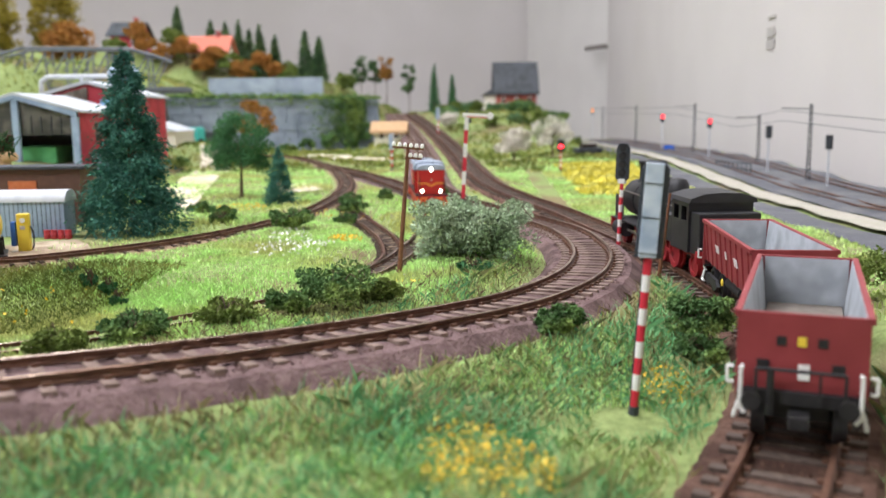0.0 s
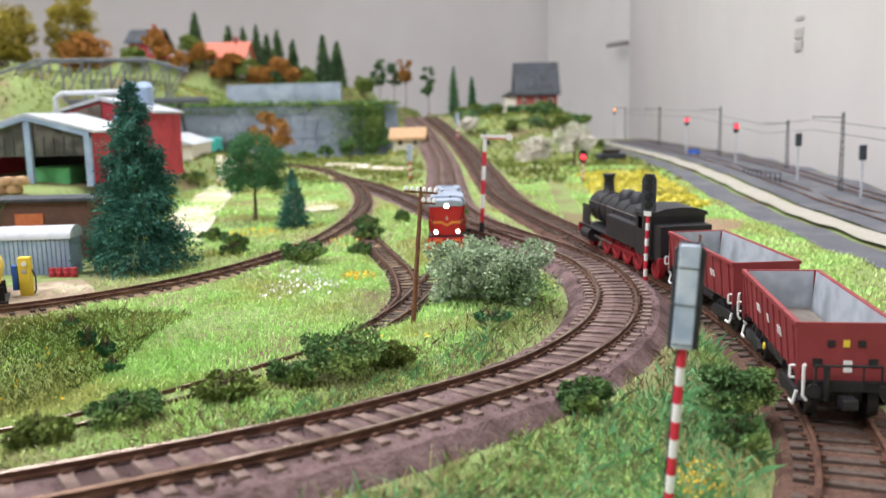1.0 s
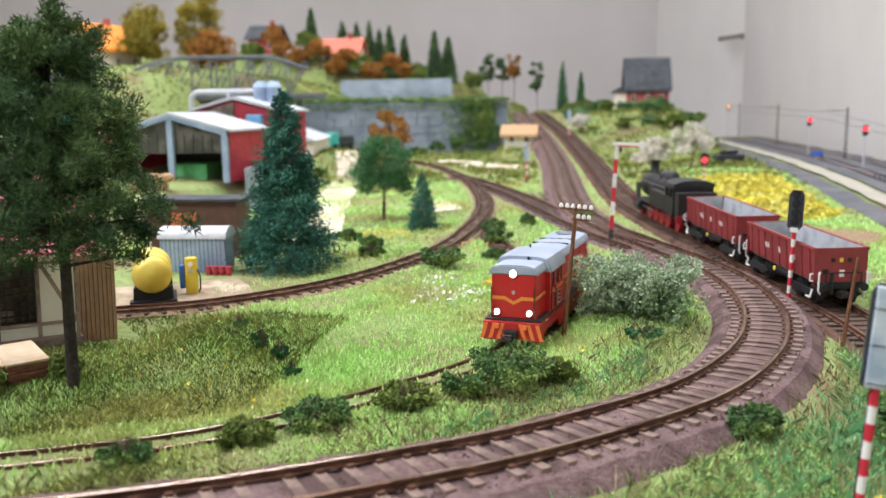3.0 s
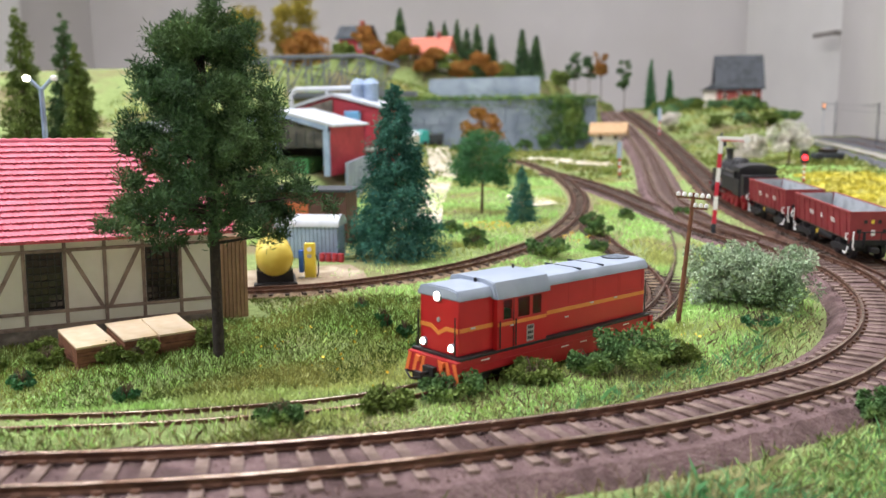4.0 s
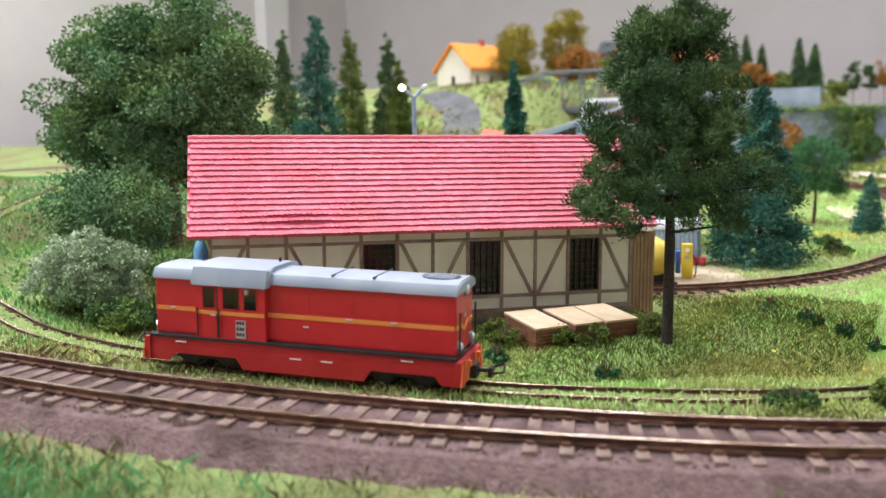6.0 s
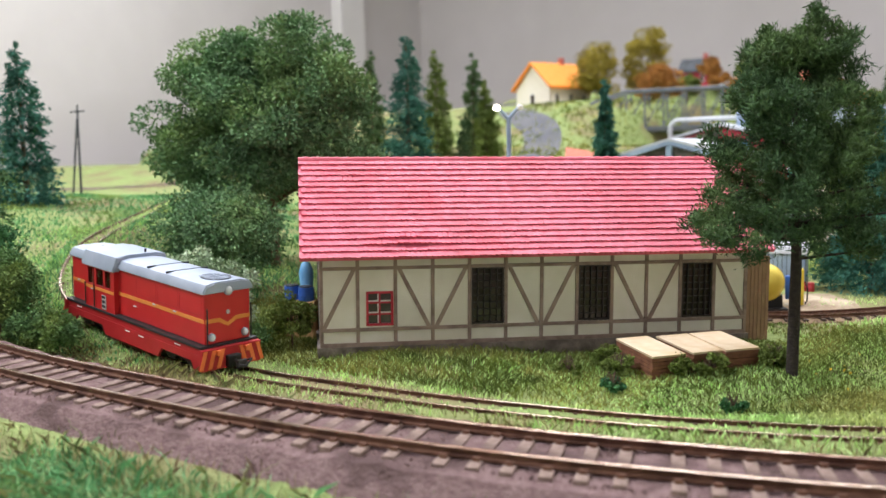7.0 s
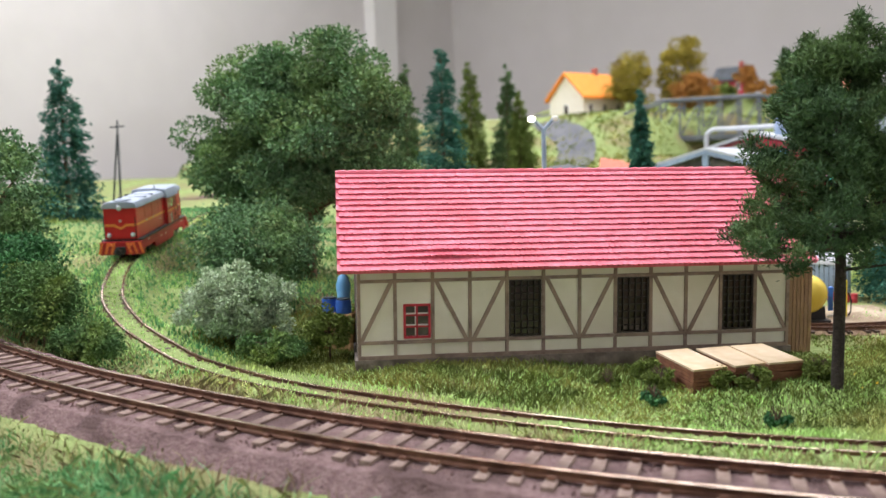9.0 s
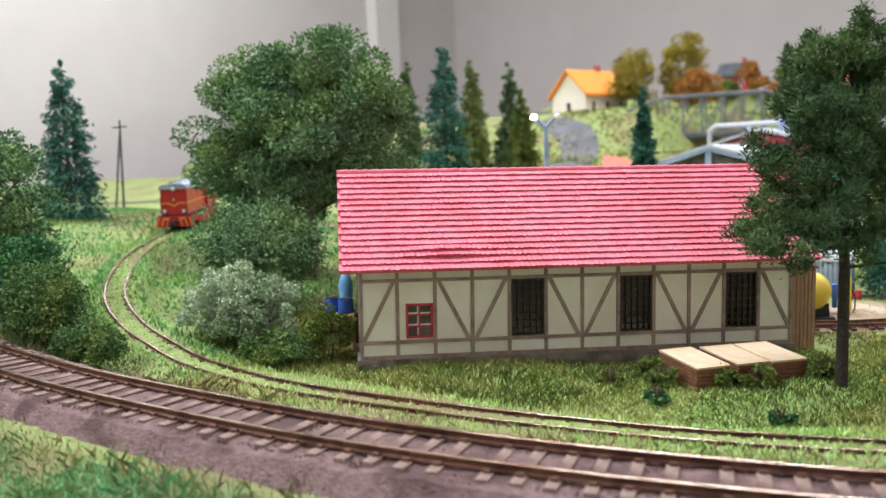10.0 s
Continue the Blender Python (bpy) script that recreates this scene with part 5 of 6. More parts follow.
    shrub(x, y, random.uniform(0.015, 0.03), random.uniform(0.015, 0.05) if k > 7 else 0.015, M["leaf_shrub"], "green bush at the foot of the stone wall", n=14, per=40, seed=240 + k, size=0.005, group="bushes below the stone wall")
for k, (x, y, r, h) in enumerate(((-0.09, 0.70, 0.012, 0.012), (-0.098, 0.75, 0.012, 0.011), (-0.11, 0.58, 0.014, 0.014), (-0.083, 0.62, 0.008, 0.008), (-0.2, 0.69, 0.012, 0.008), (-0.175, 0.66, 0.01, 0.007), (-0.03, 0.82, 0.01, 0.01),
                                  (-0.075, 0.78, 0.010, 0.009), (-0.165, 0.62, 0.01, 0.006), (-0.36, 1.0, 0.018, 0.014), (-0.37, 1.12, 0.02, 0.014))):
    shrub(x, y, r, h, M["leaf_shrub"], "small green bush in the meadow", n=16, per=60, seed=260 + k, group="bushes in the meadow", size=0.0022)


# ---- grass and flowers ----
def blades(name, label, n, x0, x1, y0, y1, h0, h1, mat, seed, keep_off, w=0.0004, lean=0.6, where=None):
    """Standing grass fibres, one thin blade each."""
    rng = np.random.default_rng(seed)
    x, y = rng.uniform(x0, x1, n), rng.uniform(y0, y1, n)
    ok = np.ones(n, bool)
    for line, d in keep_off:
        ok &= near(line, x, y)[0] > d * rng.uniform(0.85, 1.25, n)
    # the shed stands free
    c, s = math.cos(math.atan2(0.126, 0.1318)), math.sin(math.atan2(0.126, 0.1318))
    u, v = (x + 0.360) * c + (y - 0.2644) * s, -(x + 0.360) * s + (y - 0.2644) * c
    ok &= ~((u > -0.001) & (u < 0.208) & (v > -0.001) & (v < 0.064))
    # a trodden spot round the foot of the near signal
    ok &= np.hypot(x - 0.0425, y - 0.2775) > 0.010
    if where is not None:
        ok &= where(x, y)
    patch = np.sin(61 * x + 2) * np.sin(53 * y + 1) + 0.6 * np.sin(133 * x - 40 * y)
    ok &= rng.uniform(-1.5, 1.2, n) < patch + 0.7
    x, y = x[ok], y[ok]
    n = len(x)
    z = terrain(x, y) - 0.0003
    h = rng.uniform(h0, h1, n) * (0.8 + 0.35 * np.sin(47 * x) * np.sin(39 * y))
    a = rng.uniform(0, 2 * np.pi, n)
    b = a + rng.normal(size=n) * 0.6 + 1.5
    l = h * rng.uniform(0, lean, n)
    dx, dy = np.cos(a) * w, np.sin(a) * w
    P = np.stack([x, y, z], 1)
    D = np.stack([dx, dy, 0 * dx], 1)
    T = P + np.stack([np.cos(b) * l, np.sin(b) * l, h], 1)
    Mi = P + np.stack([np.cos(b) * l * 0.3, np.sin(b) * l * 0.3, h * 0.6], 1)
    v = np.stack([P - D, P + D, Mi + D * 0.7, T, Mi - D * 0.7], 1).reshape(-1, 3)
    f = np.arange(5 * n).reshape(n, 5)
    return tagged(mesh_object(name, v, f, mat), label, "grass", kind="stuff")


front = lambda x, y: (y < np.interp(x, MAIN[::4, 0][:40], MAIN[::4, 1][:40]))
OFF = ((MAIN, 0.028), (FREIGHT, 0.024), (NARROW, 0.0066), (SIDING, 0.015), (LINK, 0.010), (BRANCH, 0.022))
# bright blades thin out towards the shed, leaving the pine's shade painted there
blades("meadow_grass", "short bright green meadow grass", 150000, -0.33, 0.05, 0.28, 0.62, 0.0016, 0.0036, M["grass"], 1, OFF, w=0.00026, lean=1.0, where=lambda x, y: x - 0.35 * (y - 0.36) + 0.11 * np.modf(np.abs(np.sin(12989.8 * x + 78233.0 * y)) * 43.7)[0] > -0.165)
blades("meadow_grass", "short bright green meadow grass farther back", 45000, -0.36, 0.06, 0.60, 1.15, 0.002, 0.0045, M["grass"], 2, OFF, w=0.0007)
blades("verge_grass", "pale dry grass between the two lines", 70000, -0.62, 0.05, 0.18, 0.40, 0.0018, 0.0042, M["grass_dry"], 3, ((MAIN, 0.024), (NARROW, 0.0075), (FREIGHT, 0.03)), w=0.0002, lean=1.3, where=lambda x, y: near(MAIN, x, y)[0] < 0.055)
blades("verge_grass", "fresh green grass between the two lines", 70000, -0.66, 0.0, 0.18, 0.40, 0.0018, 0.0036, M["grass"], 4, ((MAIN, 0.030), (NARROW, 0.006), (FREIGHT, 0.03)), w=0.0002, lean=1.1)
blades("turf_between_rails", "short turf growing between the narrow rails", 80000, -0.80, 0.0, 0.21, 0.55, 0.0010, 0.0024, M["grass"], 13, (), where=lambda x, y: near(NARROW, x, y)[0] < 0.0042)
# olive grass with the pine's soft shade put into its colour
blades("shed_grass", "green and yellowish grass before the shed, pine shade in its colour", 110000, -0.46, -0.13, 0.22, 0.45, 0.0018, 0.0048, M["grass_olive_shaded"], 5, OFF, w=0.0002, lean=1.2, where=lambda x, y: near(NARROW, x, y)[0] > 0.02)
blades("slope_grass", "long cool green grass on the near slope", 230000, -0.62, 0.12, 0.05, 0.46, 0.003, 0.0075, M["grass_dark"], 6, ((MAIN, 0.031), (FREIGHT, 0.022), (NARROW, 0.03)), w=0.00017, lean=1.5, where=lambda x, y: (near(NARROW, x, y)[0] > near(MAIN, x, y)[0] + 0.01) | (x > 0.05))
blades("slope_grass", "long dry grass on the near slope", 90000, -0.62, 0.12, 0.05, 0.46, 0.003, 0.0070, M["grass_dry"], 7, ((MAIN, 0.028), (FREIGHT, 0.021), (NARROW, 0.03)), w=0.00015, lean=1.6, where=lambda x, y: (near(NARROW, x, y)[0] > near(MAIN, x, y)[0] + 0.01) | (x > 0.05))
blades("corner_grass", "fresh emerald green grass in the near corner", 60000, -0.56, -0.25, 0.04, 0.15, 0.002, 0.005, M["grass_dark"], 14, ((MAIN, 0.032),), w=0.0002, lean=1.2)
blades("embankment_grass", "brown withered grass on the ballast edge", 90000, -0.6, 0.08, 0.08, 0.5, 0.002, 0.0055, M["grass_brown"], 8, ((MAIN, 0.023), (FREIGHT, 0.019), (NARROW, 0.014)), w=0.0002, lean=1.5, where=lambda x, y: near(MAIN, x, y)[0] < 0.058)
blades("left_grass", "fresh green grass along the curve of the narrow line", 36000, -0.86, -0.40, 0.20, 0.60, 0.002, 0.0042, M["grass_dark"], 9, OFF, w=0.0006)
blades("field_grass", "flat green field beside the freight line", 36000, 0.08, 0.215, 0.36, 1.3, 0.002, 0.004, M["grass"], 10, ((FREIGHT, 0.026), (MAIN, 0.03)), w=0.0008)
blades("hill_grass", "green grass on the far hills", 40000, -0.9, 0.22, 1.1, 2.3, 0.003, 0.007, M["grass_olive_shaded"], 11, ((MAIN, 0.03), (FREIGHT, 0.03), (SIDING, 0.02), (BRANCH, 0.02)), w=0.002)
blades("track_weeds", "sparse weeds growing between the rails", 700, -0.2, 0.06, 0.2, 0.5, 0.0015, 0.0035, M["grass"], 12, (), where=lambda x, y: (near(MAIN, x, y)[0] < 0.008) & (np.hypot(x - 0.031, y - 0.386) < 0.010) | (np.hypot(x + 0.062, y - 0.276) < 0.006))


def flowers(name, label, pts, mat, size, seed, stem=True):
    rng = np.random.default_rng(seed)
    C = []
    for x, y, r, h, n in pts:
        a, q = rng.uniform(0, 2 * np.pi, n), np.sqrt(rng.uniform(0, 1, n))
        px, py = x + r * q * np.cos(a), y + r * q * np.sin(a)
        C.append(np.stack([px, py, terrain(px, py) + h * (1 - 0.5 * q * q) * rng.uniform(0.25, 1, n)], 1))
    C = np.vstack(C)
    th = leaf_mesh(name, C, rng.normal(size=C.shape), size, size * 0.9, mat, seed=seed)
    return tagged(th, label, "flowers", kind="stuff")


flowers("yellow_flowers", "bright yellow flowering weed in the long grass", [(0.006, 0.214, 0.013, 0.013, 420), (0.0, 0.217, 0.008, 0.016, 120), (0.055, 0.292, 0.007, 0.012, 130)], M["flower_yellow"], 0.0008, 1)
flowers("white_flowers", "white umbel flowers in the meadow", [(-0.092, 0.50, 0.022, 0.006, 150), (-0.10, 0.53, 0.012, 0.008, 60)], M["white_paint"], 0.0016, 2)
flowers("meadow_flowers", "small yellow meadow flowers", [(-0.07, 0.535, 0.01, 0.005, 120), (-0.045, 0.40, 0.03, 0.003, 40), (-0.18, 0.72, 0.02, 0.005, 160), (-0.15, 0.36, 0.05, 0.003, 50), (-0.1, 0.68, 0.03, 0.004, 60)], M["flower_yellow"], 0.0015, 3)
flowers("flower_tufts", "tiny yellow and pale flower tufts between the rails", [(-0.041, 0.286, 0.004, 0.004, 60)], M["flower_yellow"], 0.0016, 4)
flowers("rape_field", "field of yellow rape in flower", [(0.15, 1.0 + 0.05 * k, 0.05, 0.006, 900) for k in range(-2, 4)], M["field_yellow"], 0.005, 5)


# ---- surfaces laid on the ground ----
def ribbon(name, label, cat, ctrl, half, mat, lift=0.0012):
    line = curve_through([(x, y, 0) for x, y in ctrl], 0.012)
    _, side = frames_along(line)
    k = 7
    off = np.linspace(-half, half, k)
    v = (line[:, None] + side[:, None] * off[None, :, None]).reshape(-1, 3)
    v[:, 2] = terrain(v[:, 0], v[:, 1]) + lift
    n = len(line)
    q = [(i * k + j, i * k + j + 1, (i + 1) * k + j + 1, (i + 1) * k + j) for i in range(n - 1) for j in range(k - 1)]
    return tagged(mesh_object(name, v, q, mat, smooth=True), label, cat, kind="structure")


ribbon("road", "dark asphalt road along the edge of the layout", "road", [(0.226, 0.3), (0.228, 0.7), (0.229, 1.2), (0.225, 1.7), (0.22, 2.3)], 0.014, M["asphalt"])
ribbon("pavement", "pale stone pavement beside the road", "pavement", [(0.256, 0.3), (0.258, 0.7), (0.259, 1.2), (0.256, 1.7), (0.25, 2.3)], 0.011, M["paving"], 0.003)
ribbon("yard", "grey gravel yard with station tracks", "yard", [(0.33, 0.3), (0.332, 0.7), (0.333, 1.2), (0.33, 1.7), (0.325, 2.3)], 0.056, M["asphalt"], 0.002)
ribbon("path", "pale sandy footpath through the meadow", "path", [(-0.222, 0.67), (-0.242, 0.74), (-0.27, 0.85), (-0.305, 1.0), (-0.345, 1.2), (-0.42, 1.42)], 0.020, M["sand"])
ribbon("soil_patch", "bare brown soil round the fuel pump", "ground", [(-0.34, 0.46), (-0.29, 0.475), (-0.235, 0.497), (-0.20, 0.52)], 0.022, M["soil"])
ribbon("field_path", "ploughed brown field strip", "field", [(0.125, 0.79), (0.20, 0.76)], 0.035, M["field_brown"])
ribbon("hill_road", "grey asphalt road up to the house on the hill", "road", [(-0.60, 0.92), (-0.68, 1.02), (-0.74, 1.15), (-0.80, 1.28), (-0.9, 1.36)], 0.03, M["asphalt"])
ribbon("sand_patch", "pale sandy ground in the meadow", "ground", [(-0.16, 0.86), (-0.19, 0.95)], 0.02, M["sand"])
ribbon("hill_track_bed", "brown trackbed on the far hill", "ground", [(-1.35, 0.55), (-1.25, 0.75), (-1.2, 1.0)], 0.03, M["ballast"])
for k in range(2):
    ribbon("sand_patch", "pale sandy loading ground", "ground", [(-0.12 - 0.06 * k, 1.32 + 0.08 * k), (-0.22 - 0.05 * k, 1.38 + 0.08 * k)], 0.025, M["sand"])


# ---- signals and poles ----
def banded_mast(th, h, r, z0=0.0, bands=9, foot=0.004):
    part("mast_foot", rod((0, 0, z0 - 0.002), (0, 0, z0 + foot), r * 1.5, r * 1.3, n=8), M["dark_grey"], th)
    for i in range(bands):
        a, b = z0 + foot + (h - foot) * i / bands, z0 + foot + (h - foot) * (i + 1) / bands
        part("mast_band", rod((0, 0, a), (0, 0, b), r, n=10), M["red_paint" if i % 2 == 0 else "white_paint"], th, smooth=True)


def lamp_head(th, z, w, h, d, n, lit, face):
    """A dark head with a rounded backboard and hooded lamps on its face side."""
    pr = [(-w / 2, z), (-w / 2, z + h - w * 0.4), (-w * 0.3, z + h), (w * 0.3, z + h), (w / 2, z + h - w * 0.4), (w / 2, z), (w * 0.3, z - w * 0.25), (-w * 0.3, z - w * 0.25)]
    head = part("signal_head", prism(pr, -d / 2, d / 2), M["dark_grey"], th)
    for i in range(n):
        zz = z + h * (i + 0.5) / n
        r = w * 0.28
        part("signal_lamp", turned([(r, face * d / 2), (r, face * (d / 2 + 0.0004)), (r * 0.4, face * (d / 2 + 0.0006))], n=12, axis="y", centre=(0, 0, zz)), M[lit] if lit and i == n - 1 else M["black"], head, smooth=True)
        hd = bmesh.new()
        for j in range(7):
            a0, a1 = math.pi * j / 7, math.pi * (j + 1) / 7
            box(r * 1.15 * math.cos(a0) * 0.99 - 0.0002, r * 1.15 * math.cos(a0) * 0.99 + 0.0002, *sorted((face * d / 2, face * (d / 2 + 0.002))), zz + r * 1.1 * math.sin(a0) - 0.0002, zz + r * 1.1 * math.sin((a0 + a1) / 2) + 0.0003, hd)
        part("lamp_hood", hd, M["black"], head)
    return head


s1 = thing("colour_light_signal", "signal from behind, white back box on a banded mast", "signal", pose(0.0445, 0.2845, -0.0155, 0, 3.8, -8))
banded_mast(s1, 0.0455, 0.0011, bands=9)
hd = part("signal_head", prism([(-0.0036, 0.0455), (-0.0036, 0.0694), (-0.0022, 0.0715), (0.0022, 0.0715), (0.0036, 0.0694), (0.0036, 0.0455)], 0.0, 0.0016), M["dark_grey"], s1)
part("back_box", box(-0.0027, 0.0020, -0.0022, 0.0, 0.0458, 0.0710, bev=0.0003), M["box_white"], hd, "blue-white painted back box with grey smears")
for z in (0.0565, 0.0655, 0.0468):
    part("wire_tie", polyline_tube([(-0.0039, -0.0010, z), (-0.0028, -0.0024, z + 0.0002), (0.0022, -0.0024, z), (0.0039, -0.0004, z - 0.0002)], 0.00012, n=5), M["black"], hd)
s1.scale = (0.955, 0.955, 0.955)
part("cable", polyline_tube([(-0.0011, 0.0004, 0.004), (-0.0013, 0.0004, 0.018), (-0.0011, 0.0004, 0.0455)], 0.00025, n=5), M["dark_grey"], s1)

s2 = thing("colour_light_signal", "dark four-lamp signal on a red and white mast", "signal", pose(0.081, 0.538, on_ground(0.081, 0.538), 0, 2.0, -25))
banded_mast(s2, 0.0405, 0.0011, bands=9)
part("white_collar", box(-0.0020, 0.0020, -0.0014, 0.0014, 0.0400, 0.0425, bev=0.0002), M["white_paint"], s2)
lamp_head(s2, 0.0432, 0.0072, 0.0185, 0.0022, 4, None, -1)

s3 = thing("colour_light_signal", "small signal showing a red light by the fields", "signal", pose(0.101, 1.085, on_ground(0.101, 1.085)))
banded_mast(s3, 0.025, 0.0012, bands=7)
lamp_head(s3, 0.026, 0.0085, 0.0125, 0.0022, 2, None, -1)
part("red_lamp", turned([(0.0026, -0.0022), (0.0026, -0.0034), (0.0014, -0.0040)], n=14, axis="y", centre=(0, 0, 0.0305)), M["red_glow"], s3, "glowing red lamp", smooth=True)

sem = thing("semaphore_signal", "semaphore with a white arm on a red and white lattice mast", "signal", pose(-0.008, 0.70, on_ground(-0.008, 0.70), 0, 3.0, 0))
part("base_box", box(-0.0016, 0.0016, -0.0016, 0.0016, -0.002, 0.012, bev=0.0002), M["dark_grey"], sem)
for i in range(6):
    a, b = 0.012 + 0.060 * i / 6, 0.012 + 0.060 * (i + 1) / 6
    part("mast_band", box(-0.0014, 0.0014, -0.0014, 0.0014, a, b), M["red_paint" if i % 2 == 0 else "white_paint"], sem)
arm = part("signal_arm", box(-0.003, 0.0165, -0.0022, -0.0014, 0.0715, 0.0742, bev=0.0002), M["white_paint"], sem, "white signal arm with a pink rim")
part("arm_disc", turned([(0.0026, -0.0023), (0.0026, -0.0013)], n=16, axis="y", centre=(0.0170, 0, 0.0729)), M["white_paint"], arm, smooth=True)
part("arm_rim", box(0.0, 0.015, -0.00235, -0.0022, 0.0712, 0.0719), M["red_paint"], arm)
part("lamp_box", box(0.0014, 0.0036, -0.001, 0.001, 0.0672, 0.0705), M["dark_grey"], sem)
part("mast_cap", rod((0, 0, 0.072), (0, 0, 0.0765), 0.0012, 0.0005, n=8), M["dark_grey"], sem)

for x, y, h in ((-0.103, 1.13, 0.045), (-0.068, 1.62, 0.05)):
    d = thing("distant_signal", "narrow blue and white signal board on a banded mast", "signal", pose(x, y, on_ground(x, y)), group="distant signals")
    banded_mast(d, h * 0.55, 0.0014, bands=5)
    part("signal_board", box(-0.0030, 0.0030, -0.0012, 0.0012, h * 0.55, h, bev=0.0003), M["light_grey"], d)
    part("board_face", box(-0.0030, 0.0004, -0.0017, -0.0012, h * 0.57, h * 0.98), M["blue_grey"], d)

tp = thing("telegraph_pole", "leaning brown telegraph pole with white insulators", "pole", pose(-0.031, 0.436, on_ground(-0.031, 0.436), 0, 5.0, 0))
part("post", rod((0, 0, -0.002), (0, 0, 0.058), 0.0011, 0.0008, n=10), M["pole_wood"], tp, smooth=True)
for z, a, b in ((0.0558, -0.0068, 0.0068), (0.0516, -0.001, 0.0062)):
    arm = part("crossarm", box(a, b, -0.0010, -0.0004, z - 0.0004, z + 0.0004), M["pole_wood"], tp)
    for k in range(6 if a < -0.005 else 3):
        x = a + 0.0006 + k * 0.00245 if a < -0.005 else b - 0.0006 - k * 0.0022
        part("insulator", turned([(0.0005, z + 0.0003), (0.0009, z + 0.0007), (0.0008, z + 0.0017), (0.0005, z + 0.0022), (0.0001, z + 0.0023)], n=8, centre=(x, -0.0007, 0)), M["white_paint"], arm, smooth=True)
part("base_stones", box(-0.0006, 0.0032, -0.0012, 0.0006, -0.0006, 0.0008, bev=0.0003), M["white_paint"], tp, "white stone at the foot")

wp = thing("wooden_post", "thin leaning brown wooden post beside the wagons", "post", pose(0.086, 0.455, on_ground(0.086, 0.455), 0, 6, 0))
part("post", rod((0, 0, -0.002), (0, 0, 0.041), 0.0010, 0.0006, n=8), M["pole_wood"], wp, smooth=True)

fp = thing("telegraph_pole", "far double telegraph pole on the slope", "pole", pose(-0.885, 0.50, on_ground(-0.885, 0.50)))
part("post", rod((0, 0, -0.002), (0.004, 0, 0.10), 0.0014, 0.001, n=8), M["dark_grey"], fp)
part("strut", rod((-0.016, 0, -0.002), (0.002, 0, 0.085), 0.0012, 0.001, n=8), M["dark_grey"], fp)
part("crossarm", box(-0.010, 0.016, -0.001, 0.001, 0.092, 0.0935), M["dark_grey"], fp)
fp.scale = (0.86, 0.86, 0.86)

lp = thing("street_lamp", "double-headed grey street lamp with glowing heads", "street lamp", pose(-0.421, 0.522, on_ground(-0.421, 0.522), 0, 0, 35))
part("pole", rod((0, 0, -0.002), (0, 0, 0.104), 0.0019, 0.0015, n=12), M["blue_grey"], lp, smooth=True)
for s in (-1, 1):
    a = part("arm", rod((0, 0, 0.103), (s * 0.007, 0, 0.1105), 0.0011, n=8), M["blue_grey"], lp)
    part("lamp", turned([(0.0004, 0.1085), (0.0022, 0.1092), (0.0022, 0.1112), (0.0008, 0.1122)], n=12, centre=(s * 0.0078, 0, 0)), M["lamp_glow"] if s < 0 else M["white_paint"], a, smooth=True)

for k, (x, y, z1, lit) in enumerate(((0.315, 1.545, 0.055, "red_glow"), (0.331, 1.305, 0.050, "red_glow"), (0.333, 1.06, 0.048, None), (0.30, 2.33, 0.075, "orange_glow"), (0.345, 0.92, 0.045, None))):
    d = thing("yard_signal", "slim yard signal showing a red light" if lit == "red_glow" else "slim grey yard signal", "signal", pose(x, y, on_ground(x, y) + 0.002), group="yard signals")
    part("mast", rod((0, 0, 0), (0, 0, z1 - 0.008), 0.0011, n=8), M["light_grey"], d)
    part("signal_head", box(-0.0032, 0.0032, -0.0016, 0.0016, z1 - 0.010, z1 + 0.004, bev=0.0005), M["dark_grey"], d)
    if lit:
        part("signal_lamp", turned([(0.0026, -0.0016), (0.0026, -0.0028), (0.001, -0.0034)], n=14, axis="y", centre=(0, 0, z1 - 0.001)), M[lit], d, smooth=True)
poles = []
for k, (x, y, h) in enumerate(((0.338, 1.42, 0.075), (0.345, 0.97, 0.078), (0.33, 2.35, 0.085), (0.36, 1.18, 0.06), (0.335, 1.9, 0.08), (0.365, 0.75, 0.07))):
    d = thing("catenary_mast", "dark lattice catenary mast beside the station tracks", "mast", pose(x, y, on_ground(x, y) + 0.002), group="catenary masts")
    for s in (-1, 1):
        part("mast_leg", rod((s * 0.0018, 0, 0), (s * 0.001, 0, h), 0.0006, n=6), M["dark_grey"], d)
    lb = bmesh.new()
    for i in range(12):
        rod((-0.0016 if i % 2 else 0.0016, 0, h * i / 12), (0.0016 if i % 2 else -0.0016, 0, h * (i + 1) / 12), 0.0004, n=5, bm=lb)
    part("lattice", lb, M["dark_grey"], d)
    part("bracket_arm", rod((0, 0, h * 0.93), (-0.03, 0, h * 0.95), 0.0005, n=6), M["dark_grey"], d)
    poles.append((x - 0.028, y, h * 0.94 + on_ground(x, y)))
poles.sort(key=lambda p: p[1])
cw = thing("contact_wire", "thin dark overhead wires above the station tracks", "wire")
part("wire", polyline_tube(poles, 0.0003, n=5), M["dark_grey"], cw)
part("wire", polyline_tube([(x, y, z - 0.010) for x, y, z in poles], 0.0003, n=5), M["dark_grey"], cw)
yr = thing("station_rails", "dark rails of the station tracks", "railway track", kind="structure")
for x in (0.30, 0.3165, 0.35, 0.3665):
    pts = [(x, y, on_ground(x, y) + 0.0032) for y in np.arange(0.35, 2.4, 0.08)]
    part("rail", polyline_tube(pts, 0.0009, n=5), M["rail"], yr)
fn = thing("railing", "grey metal railing beside the station yard", "railing", pose(0.30, 1.08, on_ground(0.30, 1.08), 0, 0, 96))
